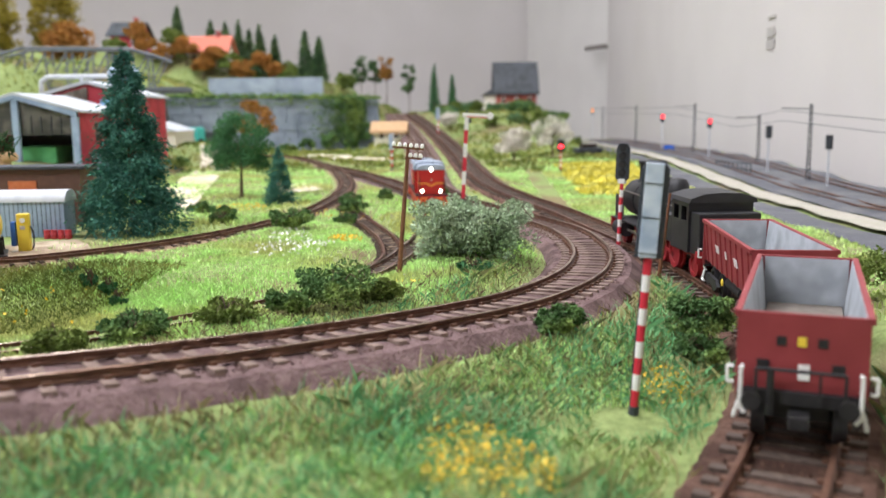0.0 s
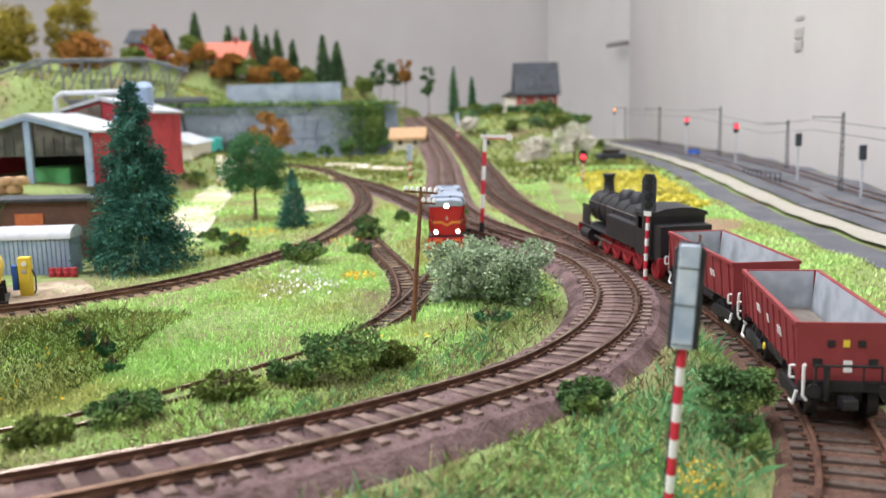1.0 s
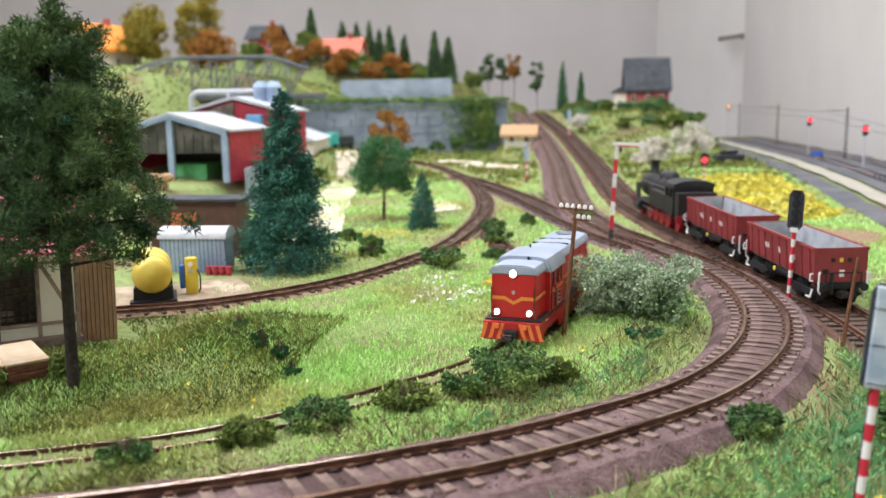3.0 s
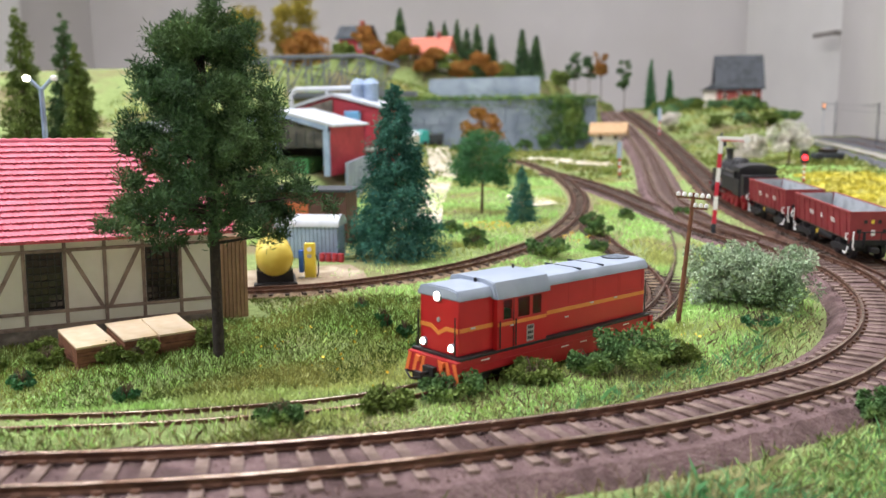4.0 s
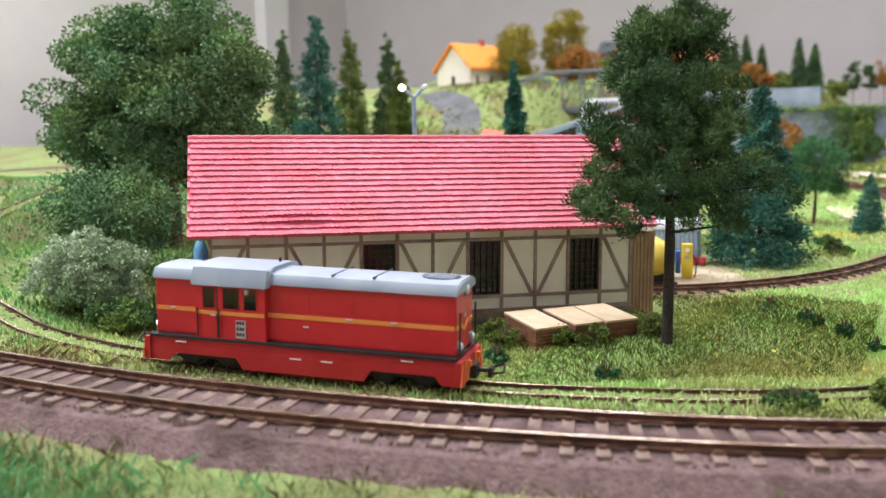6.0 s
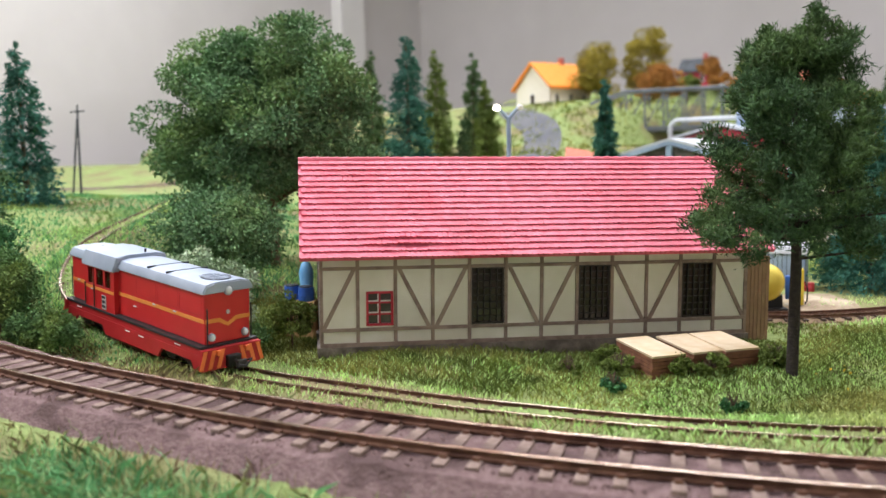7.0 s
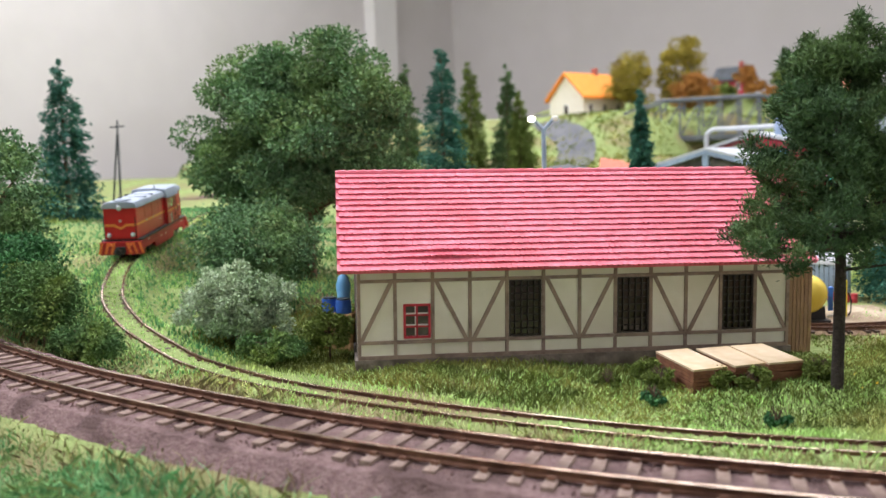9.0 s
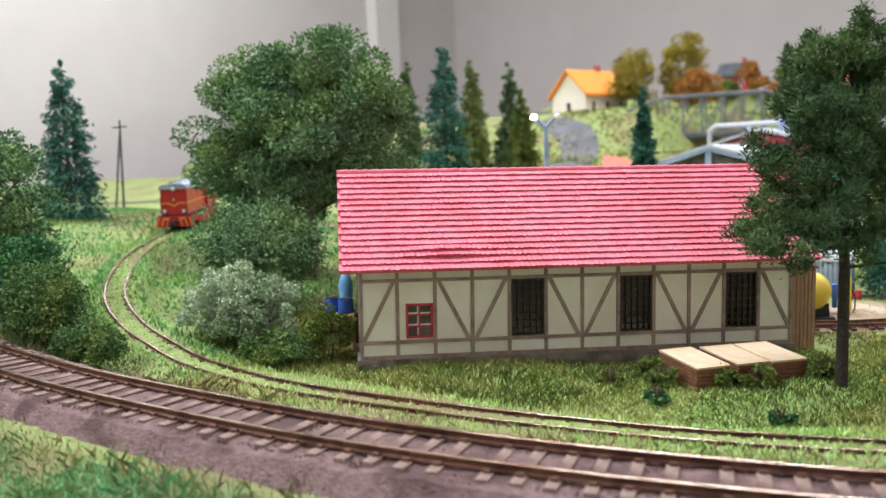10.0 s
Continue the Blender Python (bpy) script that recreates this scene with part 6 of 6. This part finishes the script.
for z in (0.004, 0.011):
    part("rail", rod((-0.05, 0, z), (0.05, 0, z), 0.0006, n=6), M["dark_grey"], fn)
for k in range(9):
    part("post", rod((-0.05 + k * 0.0125, 0, -0.002), (-0.05 + k * 0.0125, 0, 0.0115), 0.0006, n=6), M["dark_grey"], fn)
bn = thing("blue_bench", "small blue bench on the platform", "bench", pose(0.305, 1.44, on_ground(0.305, 1.44) + 0.002))
part("seat", box(-0.008, 0.008, -0.003, 0.003, 0.004, 0.0055), M["blue_paint"], bn)
part("backrest", box(-0.008, 0.008, 0.003, 0.004, 0.0055, 0.010), M["blue_paint"], bn)
for s in (-1, 1):
    part("leg", box(s * 0.006 - 0.0006, s * 0.006 + 0.0006, -0.003, 0.003, 0.0, 0.004), M["dark_grey"], bn)
sgn = thing("wall_notice", "faded grey unreadable notice on the room wall", "notice", pose(0.419, 1.33, 0.16, 0, 0, 90))
for k, (z0, z1) in enumerate(((0.0, 0.012), (0.017, 0.03), (0.042, 0.046), (0.08, 0.085))):
    part("print_bar", box(-0.016, 0.016, 0.0, 0.0008, z0, z1), M["notice"], sgn)


# ---- the fuel point and the huts ----
tk = thing("fuel_tank", "yellow horizontal fuel tank on a black cradle", "tank", pose(-0.2475, 0.486, on_ground(-0.2475, 0.486), 0, 0, 28))
part("shell", turned([(0.001, -0.020), (0.006, -0.0192), (0.0088, -0.0172), (0.0096, -0.0145), (0.0096, 0.0145), (0.0088, 0.0172), (0.006, 0.0192), (0.001, 0.020)], n=28, axis="y", centre=(0, 0, 0.0150)), M["tank_yellow"], tk, smooth=True)
for y in (-0.0145, 0.0):
    part("tank_band", turned([(0.0096, y - 0.0007), (0.00995, y - 0.0004), (0.00995, y + 0.0004), (0.0096, y + 0.0007)], n=28, axis="y", centre=(0, 0, 0.0150)), M["tank_yellow"], tk, smooth=True)
for y in (-0.010, 0.010):
    part("cradle", prism([(-0.010, -0.001), (0.010, -0.001), (0.0095, 0.008), (0.006, 0.0065), (0.0, 0.0052), (-0.006, 0.0065), (-0.0095, 0.008)], y - 0.002, y + 0.002), M["black"], tk)
part("cradle_base", box(-0.0115, 0.0115, -0.0165, 0.0165, -0.002, 0.0012), M["black"], tk)
part("vent_pipe", rod((0, 0.004, 0.024), (0, 0.004, 0.029), 0.0007, n=8), M["light_grey"], tk)
pm = thing("fuel_pump", "yellow fuel pump with a blue hose unit", "fuel pump", pose(-0.2285, 0.492, on_ground(-0.2285, 0.492), 0, 0, 12))
part("pump_body", box(-0.0030, 0.0030, -0.0022, 0.0022, 0.0, 0.0205, bev=0.0008), M["yellow"], pm)
part("dial", turned([(0.0013, -0.0022), (0.0013, -0.0026), (0.0004, -0.0026)], n=14, axis="y", centre=(0.0002, 0, 0.0172)), M["white_paint"], pm, smooth=True)
part("label_plate", box(-0.0012, 0.0012, -0.0025, -0.0022, 0.0125, 0.0145), M["plate_grey"], pm)
part("hose_unit", box(-0.0062, -0.0036, -0.0016, 0.0016, 0.004, 0.0165, bev=0.0006), M["blue_paint"], pm, "blue hose unit")
part("foot", box(-0.0065, 0.0038, -0.0028, 0.0028, -0.002, 0.0014, bev=0.0003), M["paving"], pm)
part("hose", polyline_tube([(0.0034, -0.001, 0.014), (0.0048, -0.001, 0.010), (0.0046, -0.001, 0.004), (0.0036, -0.001, 0.002)], 0.0004, n=6), M["black"], pm)
vn = thing("shed_van", "blue-grey van body with a curved roof used as a store", "store shed", pose(-0.259, 0.562, on_ground(-0.259, 0.562), 0, 0, 6))
part("body", box(-0.020, 0.020, -0.009, 0.009, -0.001, 0.0205, bev=0.0003), M["blue_grey"], vn)
arc = [(math.cos(a) * 0.0100, 0.0200 + 0.0068 * math.sin(a)) for a in np.linspace(0, math.pi, 12)]
part("roof", prism(arc, -0.0212, 0.0212, axis="x"), M["light_grey"], vn, smooth=True)
for k in range(15):
    part("board_groove", box(-0.019 + k * 0.0026, -0.0187 + k * 0.0026, -0.00915, -0.009, 0.0, 0.0203), M["dark_grey"], vn)
for k in range(4):
    b = thing("oil_drum", "small dark red oil drum beside the store", "drum", pose(-0.246 + k * 0.0042, 0.549, on_ground(-0.246, 0.549)), group="oil drums")
    part("drum", turned([(0.0017, 0), (0.0019, 0.0002), (0.0018, 0.0022), (0.00195, 0.0024), (0.0018, 0.0026), (0.0018, 0.0048), (0.0019, 0.0052), (0.0015, 0.0052)], n=14), M["factory_red"], b, smooth=True)
ht = thing("brown_hut", "dark brown wooden hut with a flat roof and orange door", "hut", pose(-0.288, 0.625, on_ground(-0.288, 0.625), 0, 0, 4))
part("wall", box(-0.032, 0.032, -0.013, 0.013, -0.002, 0.0375), M["brown_paint"], ht)
part("roof", box(-0.036, 0.036, -0.016, 0.016, 0.0375, 0.0395, bev=0.0003), M["slate"], ht)
part("door", box(-0.014, 0.004, -0.0138, -0.013, 0.0, 0.030, bev=0.0002), M["orange_brown"], ht)
bt = thing("blue_barrel", "blue plastic barrel by the hut", "barrel", pose(-0.288, 0.575, on_ground(-0.288, 0.575)))
part("barrel", turned([(0.003, 0), (0.0036, 0.002), (0.0036, 0.008), (0.0028, 0.0095)], n=14), M["sky_blue"], bt, smooth=True)


# ---- the board stacks in front of the shed ----
for k, (x, y, n, turn, tilt) in enumerate(((-0.2468, 0.3268, 7, 52, 3), (-0.2355, 0.3398, 7, 50, 2), (-0.2250, 0.3478, 7, 48, 2))):
    st = thing("board_stack", "stack of brown boards with a pale top sheet", "board stack", pose(x, y, on_ground(x, y) + 0.0005, tilt, 0, turn), group="board stacks")
    for i in range(n):
        part("board", box(-0.0068 + random.uniform(-0.0003, 0.0003), 0.0068, -0.0135 + random.uniform(-0.0003, 0.0003), 0.0135, -0.001 + i * 0.0014, 0.0002 + i * 0.0014), M["board_brown"], st)
    part("top_sheet", box(-0.0070, 0.0070, -0.0138, 0.0138, 0.0004 + (n - 1) * 0.0014, 0.0012 + (n - 1) * 0.0014, bev=0.0001), M["ply"], st, "pale plywood top sheet")


# ---- the works behind the meadow ----
def works():
    z = on_ground(-0.44, 0.90)
    th = thing("works_hall", "open works hall with a pale gabled roof and blue-grey frame", "building", pose(-0.440, 0.885, z))
    W, D, H, R = 0.061, 0.10, 0.047, 0.0635
    for s in (-1, 1):
        part("roof_slope", prism([(0, R), (s * (W + 0.006), H - 0.001), (s * (W + 0.006), H + 0.0012), (0, R + 0.0025)], -0.006, D), M["light_grey"], th)
        part("side_wall", box(*sorted((s * W, s * (W - 0.002))), 0.0, D, -0.004, H), M["factory_red"], th)
        part("corner_post", box(*sorted((s * W, s * (W - 0.006))), -0.005, -0.001, -0.004, H), M["blue_grey"], th)
        part("gable_beam", prism([(0, R - 0.004), (s * W, H - 0.005), (s * W, H), (0, R)], -0.006, -0.001), M["blue_grey"], th)
    part("centre_post", box(-0.003, 0.003, -0.005, -0.001, -0.004, R - 0.003), M["blue_grey"], th)
    part("gable_panel", prism([(-W, H - 0.022), (W, H - 0.022), (W, H - 0.004), (0, R - 0.004), (-W, H - 0.004)], -0.001, 0.001), M["pale_pane"], th, "grey glazed gable panel")
    for k in range(12):
        x = -W + 0.006 + k * 0.0098
        part("glazing_bar", box(x, x + 0.0006, -0.0018, -0.001, H - 0.021, H - 0.004), M["dark_grey"], th)
    part("back_wall", box(-W, W, D - 0.002, D, -0.004, H), M["dark_grey"], th)
    part("machine", box(-0.01, 0.03, 0.012, 0.05, -0.004, 0.014, bev=0.002), M["green_heap"], th, "green machine inside the hall")
    b = thing("works_block", "red works block with a pale roof and blue vents", "building", pose(-0.425, 1.02, z))
    pr = [(-0.055, -0.006), (0.052, -0.006), (0.052, 0.064), (-0.005, 0.079), (-0.055, 0.066)]
    part("wall", prism(pr, -0.002, 0.08), M["factory_red"], b)
    part("roof", prism([(-0.06, 0.066), (-0.005, 0.080), (0.056, 0.0645), (0.056, 0.067), (-0.005, 0.0835), (-0.06, 0.069)], -0.006, 0.084), M["light_grey"], b)
    part("grey_panel", prism([(-0.052, 0.05), (-0.005, 0.05), (-0.005, 0.076), (-0.052, 0.064)], -0.004, -0.002), M["stone_base"], b)
    for zz in (0.02, 0.046):
        part("vent_box", box(0.012, 0.030, -0.010, -0.002, zz, zz + 0.016, bev=0.001), M["sky_blue"], b)
    part("ladder", box(0.016, 0.020, -0.006, -0.003, 0.0, 0.055), M["blue_grey"], b)
    part("white_band", box(-0.055, 0.052, -0.0034, -0.002, 0.016, 0.020), M["white_paint"], b)
    sl = thing("silo_pair", "pair of blue-grey silos with a bent duct", "silo", pose(-0.405, 1.06, z))
    for dx in (-0.008, 0.008):
        part("silo", turned([(0.009, 0.0), (0.009, 0.092), (0.010, 0.094), (0.006, 0.100), (0.001, 0.101)], n=18, centre=(dx, 0, 0)), M["blue_grey"], sl, smooth=True)
    part("duct", polyline_tube([(-0.008, 0, 0.090), (-0.09, 0, 0.090), (-0.098, 0, 0.084), (-0.098, 0, 0.05)], 0.0028, n=10), M["light_grey"], sl, smooth=True)
    part("duct_leg", rod((-0.05, 0, 0.06), (-0.05, 0, 0.090), 0.002, n=8), M["light_grey"], sl)
    for k in range(6):
        x, y = -0.428 + 0.012 * (k % 3) + 0.006 * (k // 3), 0.79
        s = thing("sack", "bulging light brown sack on the loading yard", "sack", pose(x, y, on_ground(x, y) + 0.007 * (k // 3), 0, 0, 20 * k), group="sacks")
        part("sack_body", turned([(0.001, 0.0), (0.0065, 0.0012), (0.0072, 0.004), (0.0055, 0.0075), (0.001, 0.0085)], n=12), M["sack"], s, smooth=True)
    for k in range(5):
        t = thing("timber_beam", "sawn timber beam stacked in the yard", "timber", pose(-0.348, 0.80, on_ground(-0.348, 0.80) + k * 0.0036), group="timber stack")
        part("beam", box(-0.018, 0.016, -0.006, 0.006, 0.0, 0.0034, bev=0.0003), M["timber_new"], t)
    w = thing("yard_wall", "long grey concrete yard wall beside the path", "wall", pose(-0.352, 0.86, 0.0, 0, 0, 102))
    for k in range(14):
        part("wall_panel", box(k * 0.040, k * 0.040 + 0.0385, -0.0015, 0.0015, -0.004, 0.040), M["stone_wall"], w)
    ls = thing("long_shed", "long low shed with a pale grey roof", "building", pose(-0.435, 1.20, on_ground(-0.42, 1.2), 0, 0, 12))
    part("wall", box(-0.035, 0.035, 0, 0.22, -0.01, 0.022), M["plaster_white"], ls)
    part("roof", prism([(-0.04, 0.020), (0.04, 0.020), (0.0, 0.034)], -0.005, 0.225), M["light_grey"], ls)
    tr = thing("toy_truck", "teal truck with a dark bed parked on the path", "truck", pose(-0.455, 1.47, on_ground(-0.455, 1.47) + 0.002, 0, 0, 60))
    part("cab", box(-0.012, 0.006, -0.010, 0.010, 0.006, 0.030, bev=0.003), M["teal"], tr)
    part("bed", box(0.006, 0.040, -0.010, 0.010, 0.008, 0.022, bev=0.001), M["dark_grey"], tr)
    for x in (-0.004, 0.030):
        for s in (-1, 1):
            part("wheel", turned([(0.001, s * 0.008), (0.006, s * 0.008), (0.006, s * 0.011), (0.001, s * 0.011)], n=14, axis="y", centre=(x, 0, 0.006)), M["black"], tr, smooth=True)


works()


# ---- the stone wall, the bridge and the far houses ----
def stone_wall():
    a, b = Vector((-0.80, 1.40)), Vector((-0.195, 1.775))
    L = (b - a).length
    th = thing("retaining_wall", "tall blue-grey stone retaining wall with ivy", "wall", pose(a.x, a.y, 0.0, 0, 0, math.degrees(math.atan2(b.y - a.y, b.x - a.x))), kind="structure")
    rng = random.Random(4)
    for r in range(7):
        x = -rng.uniform(0, 0.03)
        while x < L:
            w = rng.uniform(0.025, 0.06)
            part("stone_block", box(x, min(x + w - 0.0015, L), -0.006 - rng.uniform(0, 0.002), 0.004, 0.006 + r * 0.0145, 0.006 + r * 0.0145 + 0.0132), M["stone_wall"], th)
            x += w
    part("wall_core", box(0, L, -0.004, 0.012, -0.01, 0.108), M["stone_wall"], th)
    r2 = np.random.default_rng(8)
    n = 5000
    c = np.stack([L - np.abs(r2.normal(size=n)) * 0.04 - 0.03, -0.008 + r2.normal(size=n) * 0.004, r2.uniform(0.03, 0.112, n)], 1)
    c2 = np.stack([r2.uniform(0, L, n), -0.004 + r2.normal(size=n) * 0.006, 0.108 + np.abs(r2.normal(size=n)) * 0.004 - 0.012 * (r2.uniform(0, 1, n) > 0.7)], 1)
    leaf_mesh("ivy", np.vstack([c, c2]), r2.normal(size=(2 * n, 3)), 0.005, 0.004, M["leaf_shrub"], th)
    up = thing("upper_wall", "low grey terrace wall above the stone wall", "wall", pose(-0.56, 1.88, 0.0), kind="structure")
    part("wall_core", box(0, 0.24, -0.008, 0.008, 0.09, 0.157), M["stone_wall"], up)


stone_wall()


def truss_bridge():
    th = thing("truss_bridge", "dark grey steel truss bridge across the gap", "bridge", pose(-0.80, 1.40, 0.118, 0, 0, 12))
    L, H = 0.34, 0.066
    for y in (0.0, 0.045):
        part("bottom_chord", box(0, L, y - 0.002, y + 0.002, 0, 0.005), M["steel_grey"], th)
        part("top_chord", polyline_tube([(0.03, y, H * 0.72), (0.09, y, H), (L - 0.09, y, H), (L - 0.03, y, H * 0.72)], 0.0026, n=6), M["steel_grey"], th)
        n = 9
        for k in range(n):
            x0, x1 = 0.03 + (L - 0.06) * k / n, 0.03 + (L - 0.06) * (k + 1) / n
            part("vertical", rod((x0, y, 0.004), (x0, y, H * (0.74 if k in (0, n) else 0.95)), 0.0016, n=6), M["steel_grey"], th)
            part("diagonal", rod((x0, y, 0.004), (x1, y, H * 0.9), 0.0013, n=6), M["steel_grey"], th)
    part("deck", box(0, L, 0.0, 0.045, -0.004, 0.0), M["steel_grey"], th)
    for k in range(2):
        part("trestle", polyline_tube([(0.10 + k * 0.18, 0.0, -0.12), (0.115 + k * 0.18, 0.02, 0.0), (0.13 + k * 0.18, 0.045, -0.12)], 0.003, n=6), M["steel_grey"], th)


truss_bridge()


def house(x, y, turn, W, D, H, R, wall, roof, label, z=None, group="", chimney=True):
    z = on_ground(x, y) if z is None else z
    th = thing("house", label, "house", pose(x, y, z, 0, 0, turn), group=group)
    part("wall", box(-W, W, -D, D, -0.012, H), M[wall], th)
    part("gable", prism([(-D, H), (D, H), (0, R)], -W + 0.001, W - 0.001, axis="x"), M[wall], th)
    for s in (-1, 1):
        part("roof_slope", prism([(s * (D + 0.008), H - 0.006), (0, R), (0, R + 0.004), (s * (D + 0.008), H - 0.001)], -W - 0.007, W + 0.007, axis="x"), M[roof], th)
    if chimney:
        part("chimney", box(W * 0.3, W * 0.3 + 0.009, -0.004, 0.005, R - 0.01, R + 0.014), M["brick_red"], th)
    n = max(2, int(W / 0.014))
    for k in range(n):
        wx = -W + (2 * W) * (k + 0.5) / n
        win = part("window", box(wx - 0.0045, wx + 0.0045, -D - 0.001, -D, H * 0.35, H * 0.78), M["white_paint"], th)
        part("pane", box(wx - 0.0035, wx + 0.0035, -D - 0.0014, -D - 0.001, H * 0.39, H * 0.74), M["dark_glass"], win)
    for s in (-1, 1):
        win = part("window", box(*sorted((s * W, s * (W + 0.001))), -0.006, 0.006, H * 0.4, H * 0.8), M["white_paint"], th)
        part("pane", box(*sorted((s * (W + 0.001), s * (W + 0.0014))), -0.005, 0.005, H * 0.44, H * 0.76), M["dark_glass"], win)
    return th


h1 = house(0.098, 2.3, 4, 0.050, 0.040, 0.052, 0.125, "brick_red", "slate", "red brick house with a steep dark slate roof", chimney=False)
part("side_wing", box(-0.078, -0.050, -0.02, 0.025, -0.01, 0.046), M["plaster_white"], h1)
part("wing_roof", prism([(-0.086, 0.046), (-0.050, 0.046), (-0.050, 0.066)], -0.026, 0.03), M["slate"], h1)
house(-0.90, 1.52, 72, 0.055, 0.045, 0.062, 0.105, "plaster_white", "orange_tile", "cream house with a bright orange tiled roof", z=0.145)
house(-0.58, 1.97, 0, 0.042, 0.03, 0.032, 0.062, "plaster_white", "salmon_tile", "small white house with a salmon red roof on the terrace")
house(-0.79, 2.05, 0, 0.035, 0.03, 0.045, 0.07, "factory_red", "slate", "dark red house behind the bridge")
house(-0.155, 1.62, 0, 0.026, 0.018, 0.022, 0.034, "plaster_white", "sack", "small pale kiosk with a low brown roof", chimney=False)
house(-1.02, 1.60, -22, 0.08, 0.03, 0.045, 0.05, "plaster_white", "slate", "long low pale building with a flat dark roof", z=0.135, chimney=False)
for k, x in enumerate((-0.63, -0.60)):
    a = thing("orange_skip", "tilted orange-red roof panel lying on the slope", "roof panel", pose(x, 1.06, on_ground(x, 1.06) + 0.012, 35, 10, 30))
    part("panel", box(-0.016, 0.016, -0.02, 0.02, -0.001, 0.001), M["salmon_tile"], a)
car = thing("toy_car", "dark model car parked beside the blossom trees", "car", pose(0.175, 1.42, on_ground(0.175, 1.42), 0, 0, 20))
part("car_body", box(-0.022, 0.022, -0.009, 0.009, 0.003, 0.011, bev=0.002), M["dark_grey"], car)
part("car_cabin", box(-0.012, 0.012, -0.008, 0.008, 0.011, 0.017, bev=0.002), M["dark_glass"], car)
for x in (-0.014, 0.014):
    for s in (-1, 1):
        part("wheel", turned([(0.001, s * 0.007), (0.0034, s * 0.007), (0.0034, s * 0.0095), (0.001, s * 0.0095)], n=12, axis="y", centre=(x, 0, 0.0034)), M["black"], car, smooth=True)


# ---- crate and toy worker at the corner of the shed ----
def shed_corner():
    x, y = -0.394, 0.290
    z = on_ground(x, y)
    crate = thing("crate", "pale slatted crate with blue drums beside the shed", "crate", pose(x, y, z, 0, 0, 20))
    for k in range(4):
        part("slat", box(-0.007, 0.007, -0.005, -0.0043, 0.001 + 0.0042 * k, 0.0036 + 0.0042 * k), M["timber_new"], crate)
        part("slat", box(-0.007 + 0.0042 * k, -0.0048 + 0.0042 * k, -0.0042, 0.005, 0.0, 0.0165), M["timber_new"], crate)
    for dx in (-0.0055, 0.003):
        d = thing("drum", "small bright blue drum standing on the crate", "drum", pose(x + dx, y, z + 0.0165), group="drums on the crate")
        part("barrel", turned([(0.0034, 0.0), (0.0036, 0.0004), (0.0034, 0.0022), (0.0036, 0.0024), (0.0034, 0.0046), (0.0034, 0.006)], n=16), M["blue_paint"], d, smooth=True)
        part("lid", turned([(0.0029, 0.006), (0.0029, 0.0066), (0.001, 0.0068)], n=16), M["dark_grey"], d, smooth=True)
    fg = turned([(0.0042, 0.0), (0.0042, 0.002), (0.0026, 0.016), (0.0034, 0.027), (0.0022, 0.031), (0.0011, 0.032), (0.0019, 0.0345), (0.0012, 0.037)], n=14)
    tagged(part("figurine", fg, M["sky_blue"], smooth=True), "plain light blue toy figurine beside the shed", "figurine").matrix_basis = pose(x - 0.008, y + 0.012, on_ground(x - 0.008, y + 0.012) - 0.0005)


shed_corner()


# ---- motion ----
def along(line, s):
    step = np.linalg.norm(np.diff(line[:3], axis=0), axis=1).mean()
    k = s / step
    i = np.arange(len(line))
    return np.array([np.interp(k, i, line[:, j]) for j in range(3)])


def rolling(line, s, half, back):
    """The pose of a vehicle whose middle stands s along a line, on two bogies; back: it runs against the line."""
    a, b = along(line, s - half), along(line, s + half)
    d = (a - b) if back else (b - a)
    d /= np.linalg.norm(d)
    m = (a + b) / 2
    return pose(m[0], m[1], m[2], 0, -math.degrees(math.asin(d[2])), math.degrees(math.atan2(d[1], d[0])))


def nearest_s(line, x, y):
    i = int(((line[:, 0] - x) ** 2 + (line[:, 1] - y) ** 2).argmin())
    return i * np.linalg.norm(np.diff(line[:3], axis=0), axis=1).mean()


def eased(t, ts, ss):
    """Smooth travel through the given times and distances."""
    ts, ss = np.array(ts, float), np.array(ss, float)
    v = np.gradient(ss, ts)
    i = int(np.clip(np.searchsorted(ts, t) - 1, 0, len(ts) - 2))
    h = ts[i + 1] - ts[i]
    u = (t - ts[i]) / h
    return (2 * u ** 3 - 3 * u * u + 1) * ss[i] + (u ** 3 - 2 * u * u + u) * h * v[i] + (3 * u * u - 2 * u ** 3) * ss[i + 1] + (u ** 3 - u * u) * h * v[i + 1]


def motions():
    times = [i * 0.25 for i in range(41)]
    # the diesel's middle along the narrow line
    ts = [0.0, 1.0, 1.5, 2.0, 3.5, 4.0, 4.5, 5.0, 5.5, 6.0, 7.5, 8.0, 8.5, 9.0, 9.5, 10.0]
    ss = [0.264, 0.347, 0.396, 0.449, 0.608, 0.666, 0.726, 0.788, 0.851, 0.920, 1.116, 1.180, 1.235, 1.295, 1.350, 1.412]
    walk(DIESEL, [(t, rolling(NARROW, eased(t, ts, ss), 0.035, False)) for t in times])
    # the freight train's rear end
    tt = [0.0, 1.0, 2.0, 3.5, 4.0, 10.0]
    rear = [nearest_s(FREIGHT, 0.068, 0.248), nearest_s(FREIGHT, 0.1035, 0.331), nearest_s(FREIGHT, 0.1115, 0.425), nearest_s(FREIGHT, 0.093, 0.566), nearest_s(FREIGHT, 0.080, 0.613)]
    rear.append(rear[-1] + 0.6)
    for ob, off, half in ((WAGON_A, 0.047, 0.028), (WAGON_B, 0.147, 0.028), (STEAM, 0.262, 0.03)):
        walk(ob, [(t, rolling(FREIGHT, eased(t, tt, rear) + off, half, False)) for t in times])


motions()
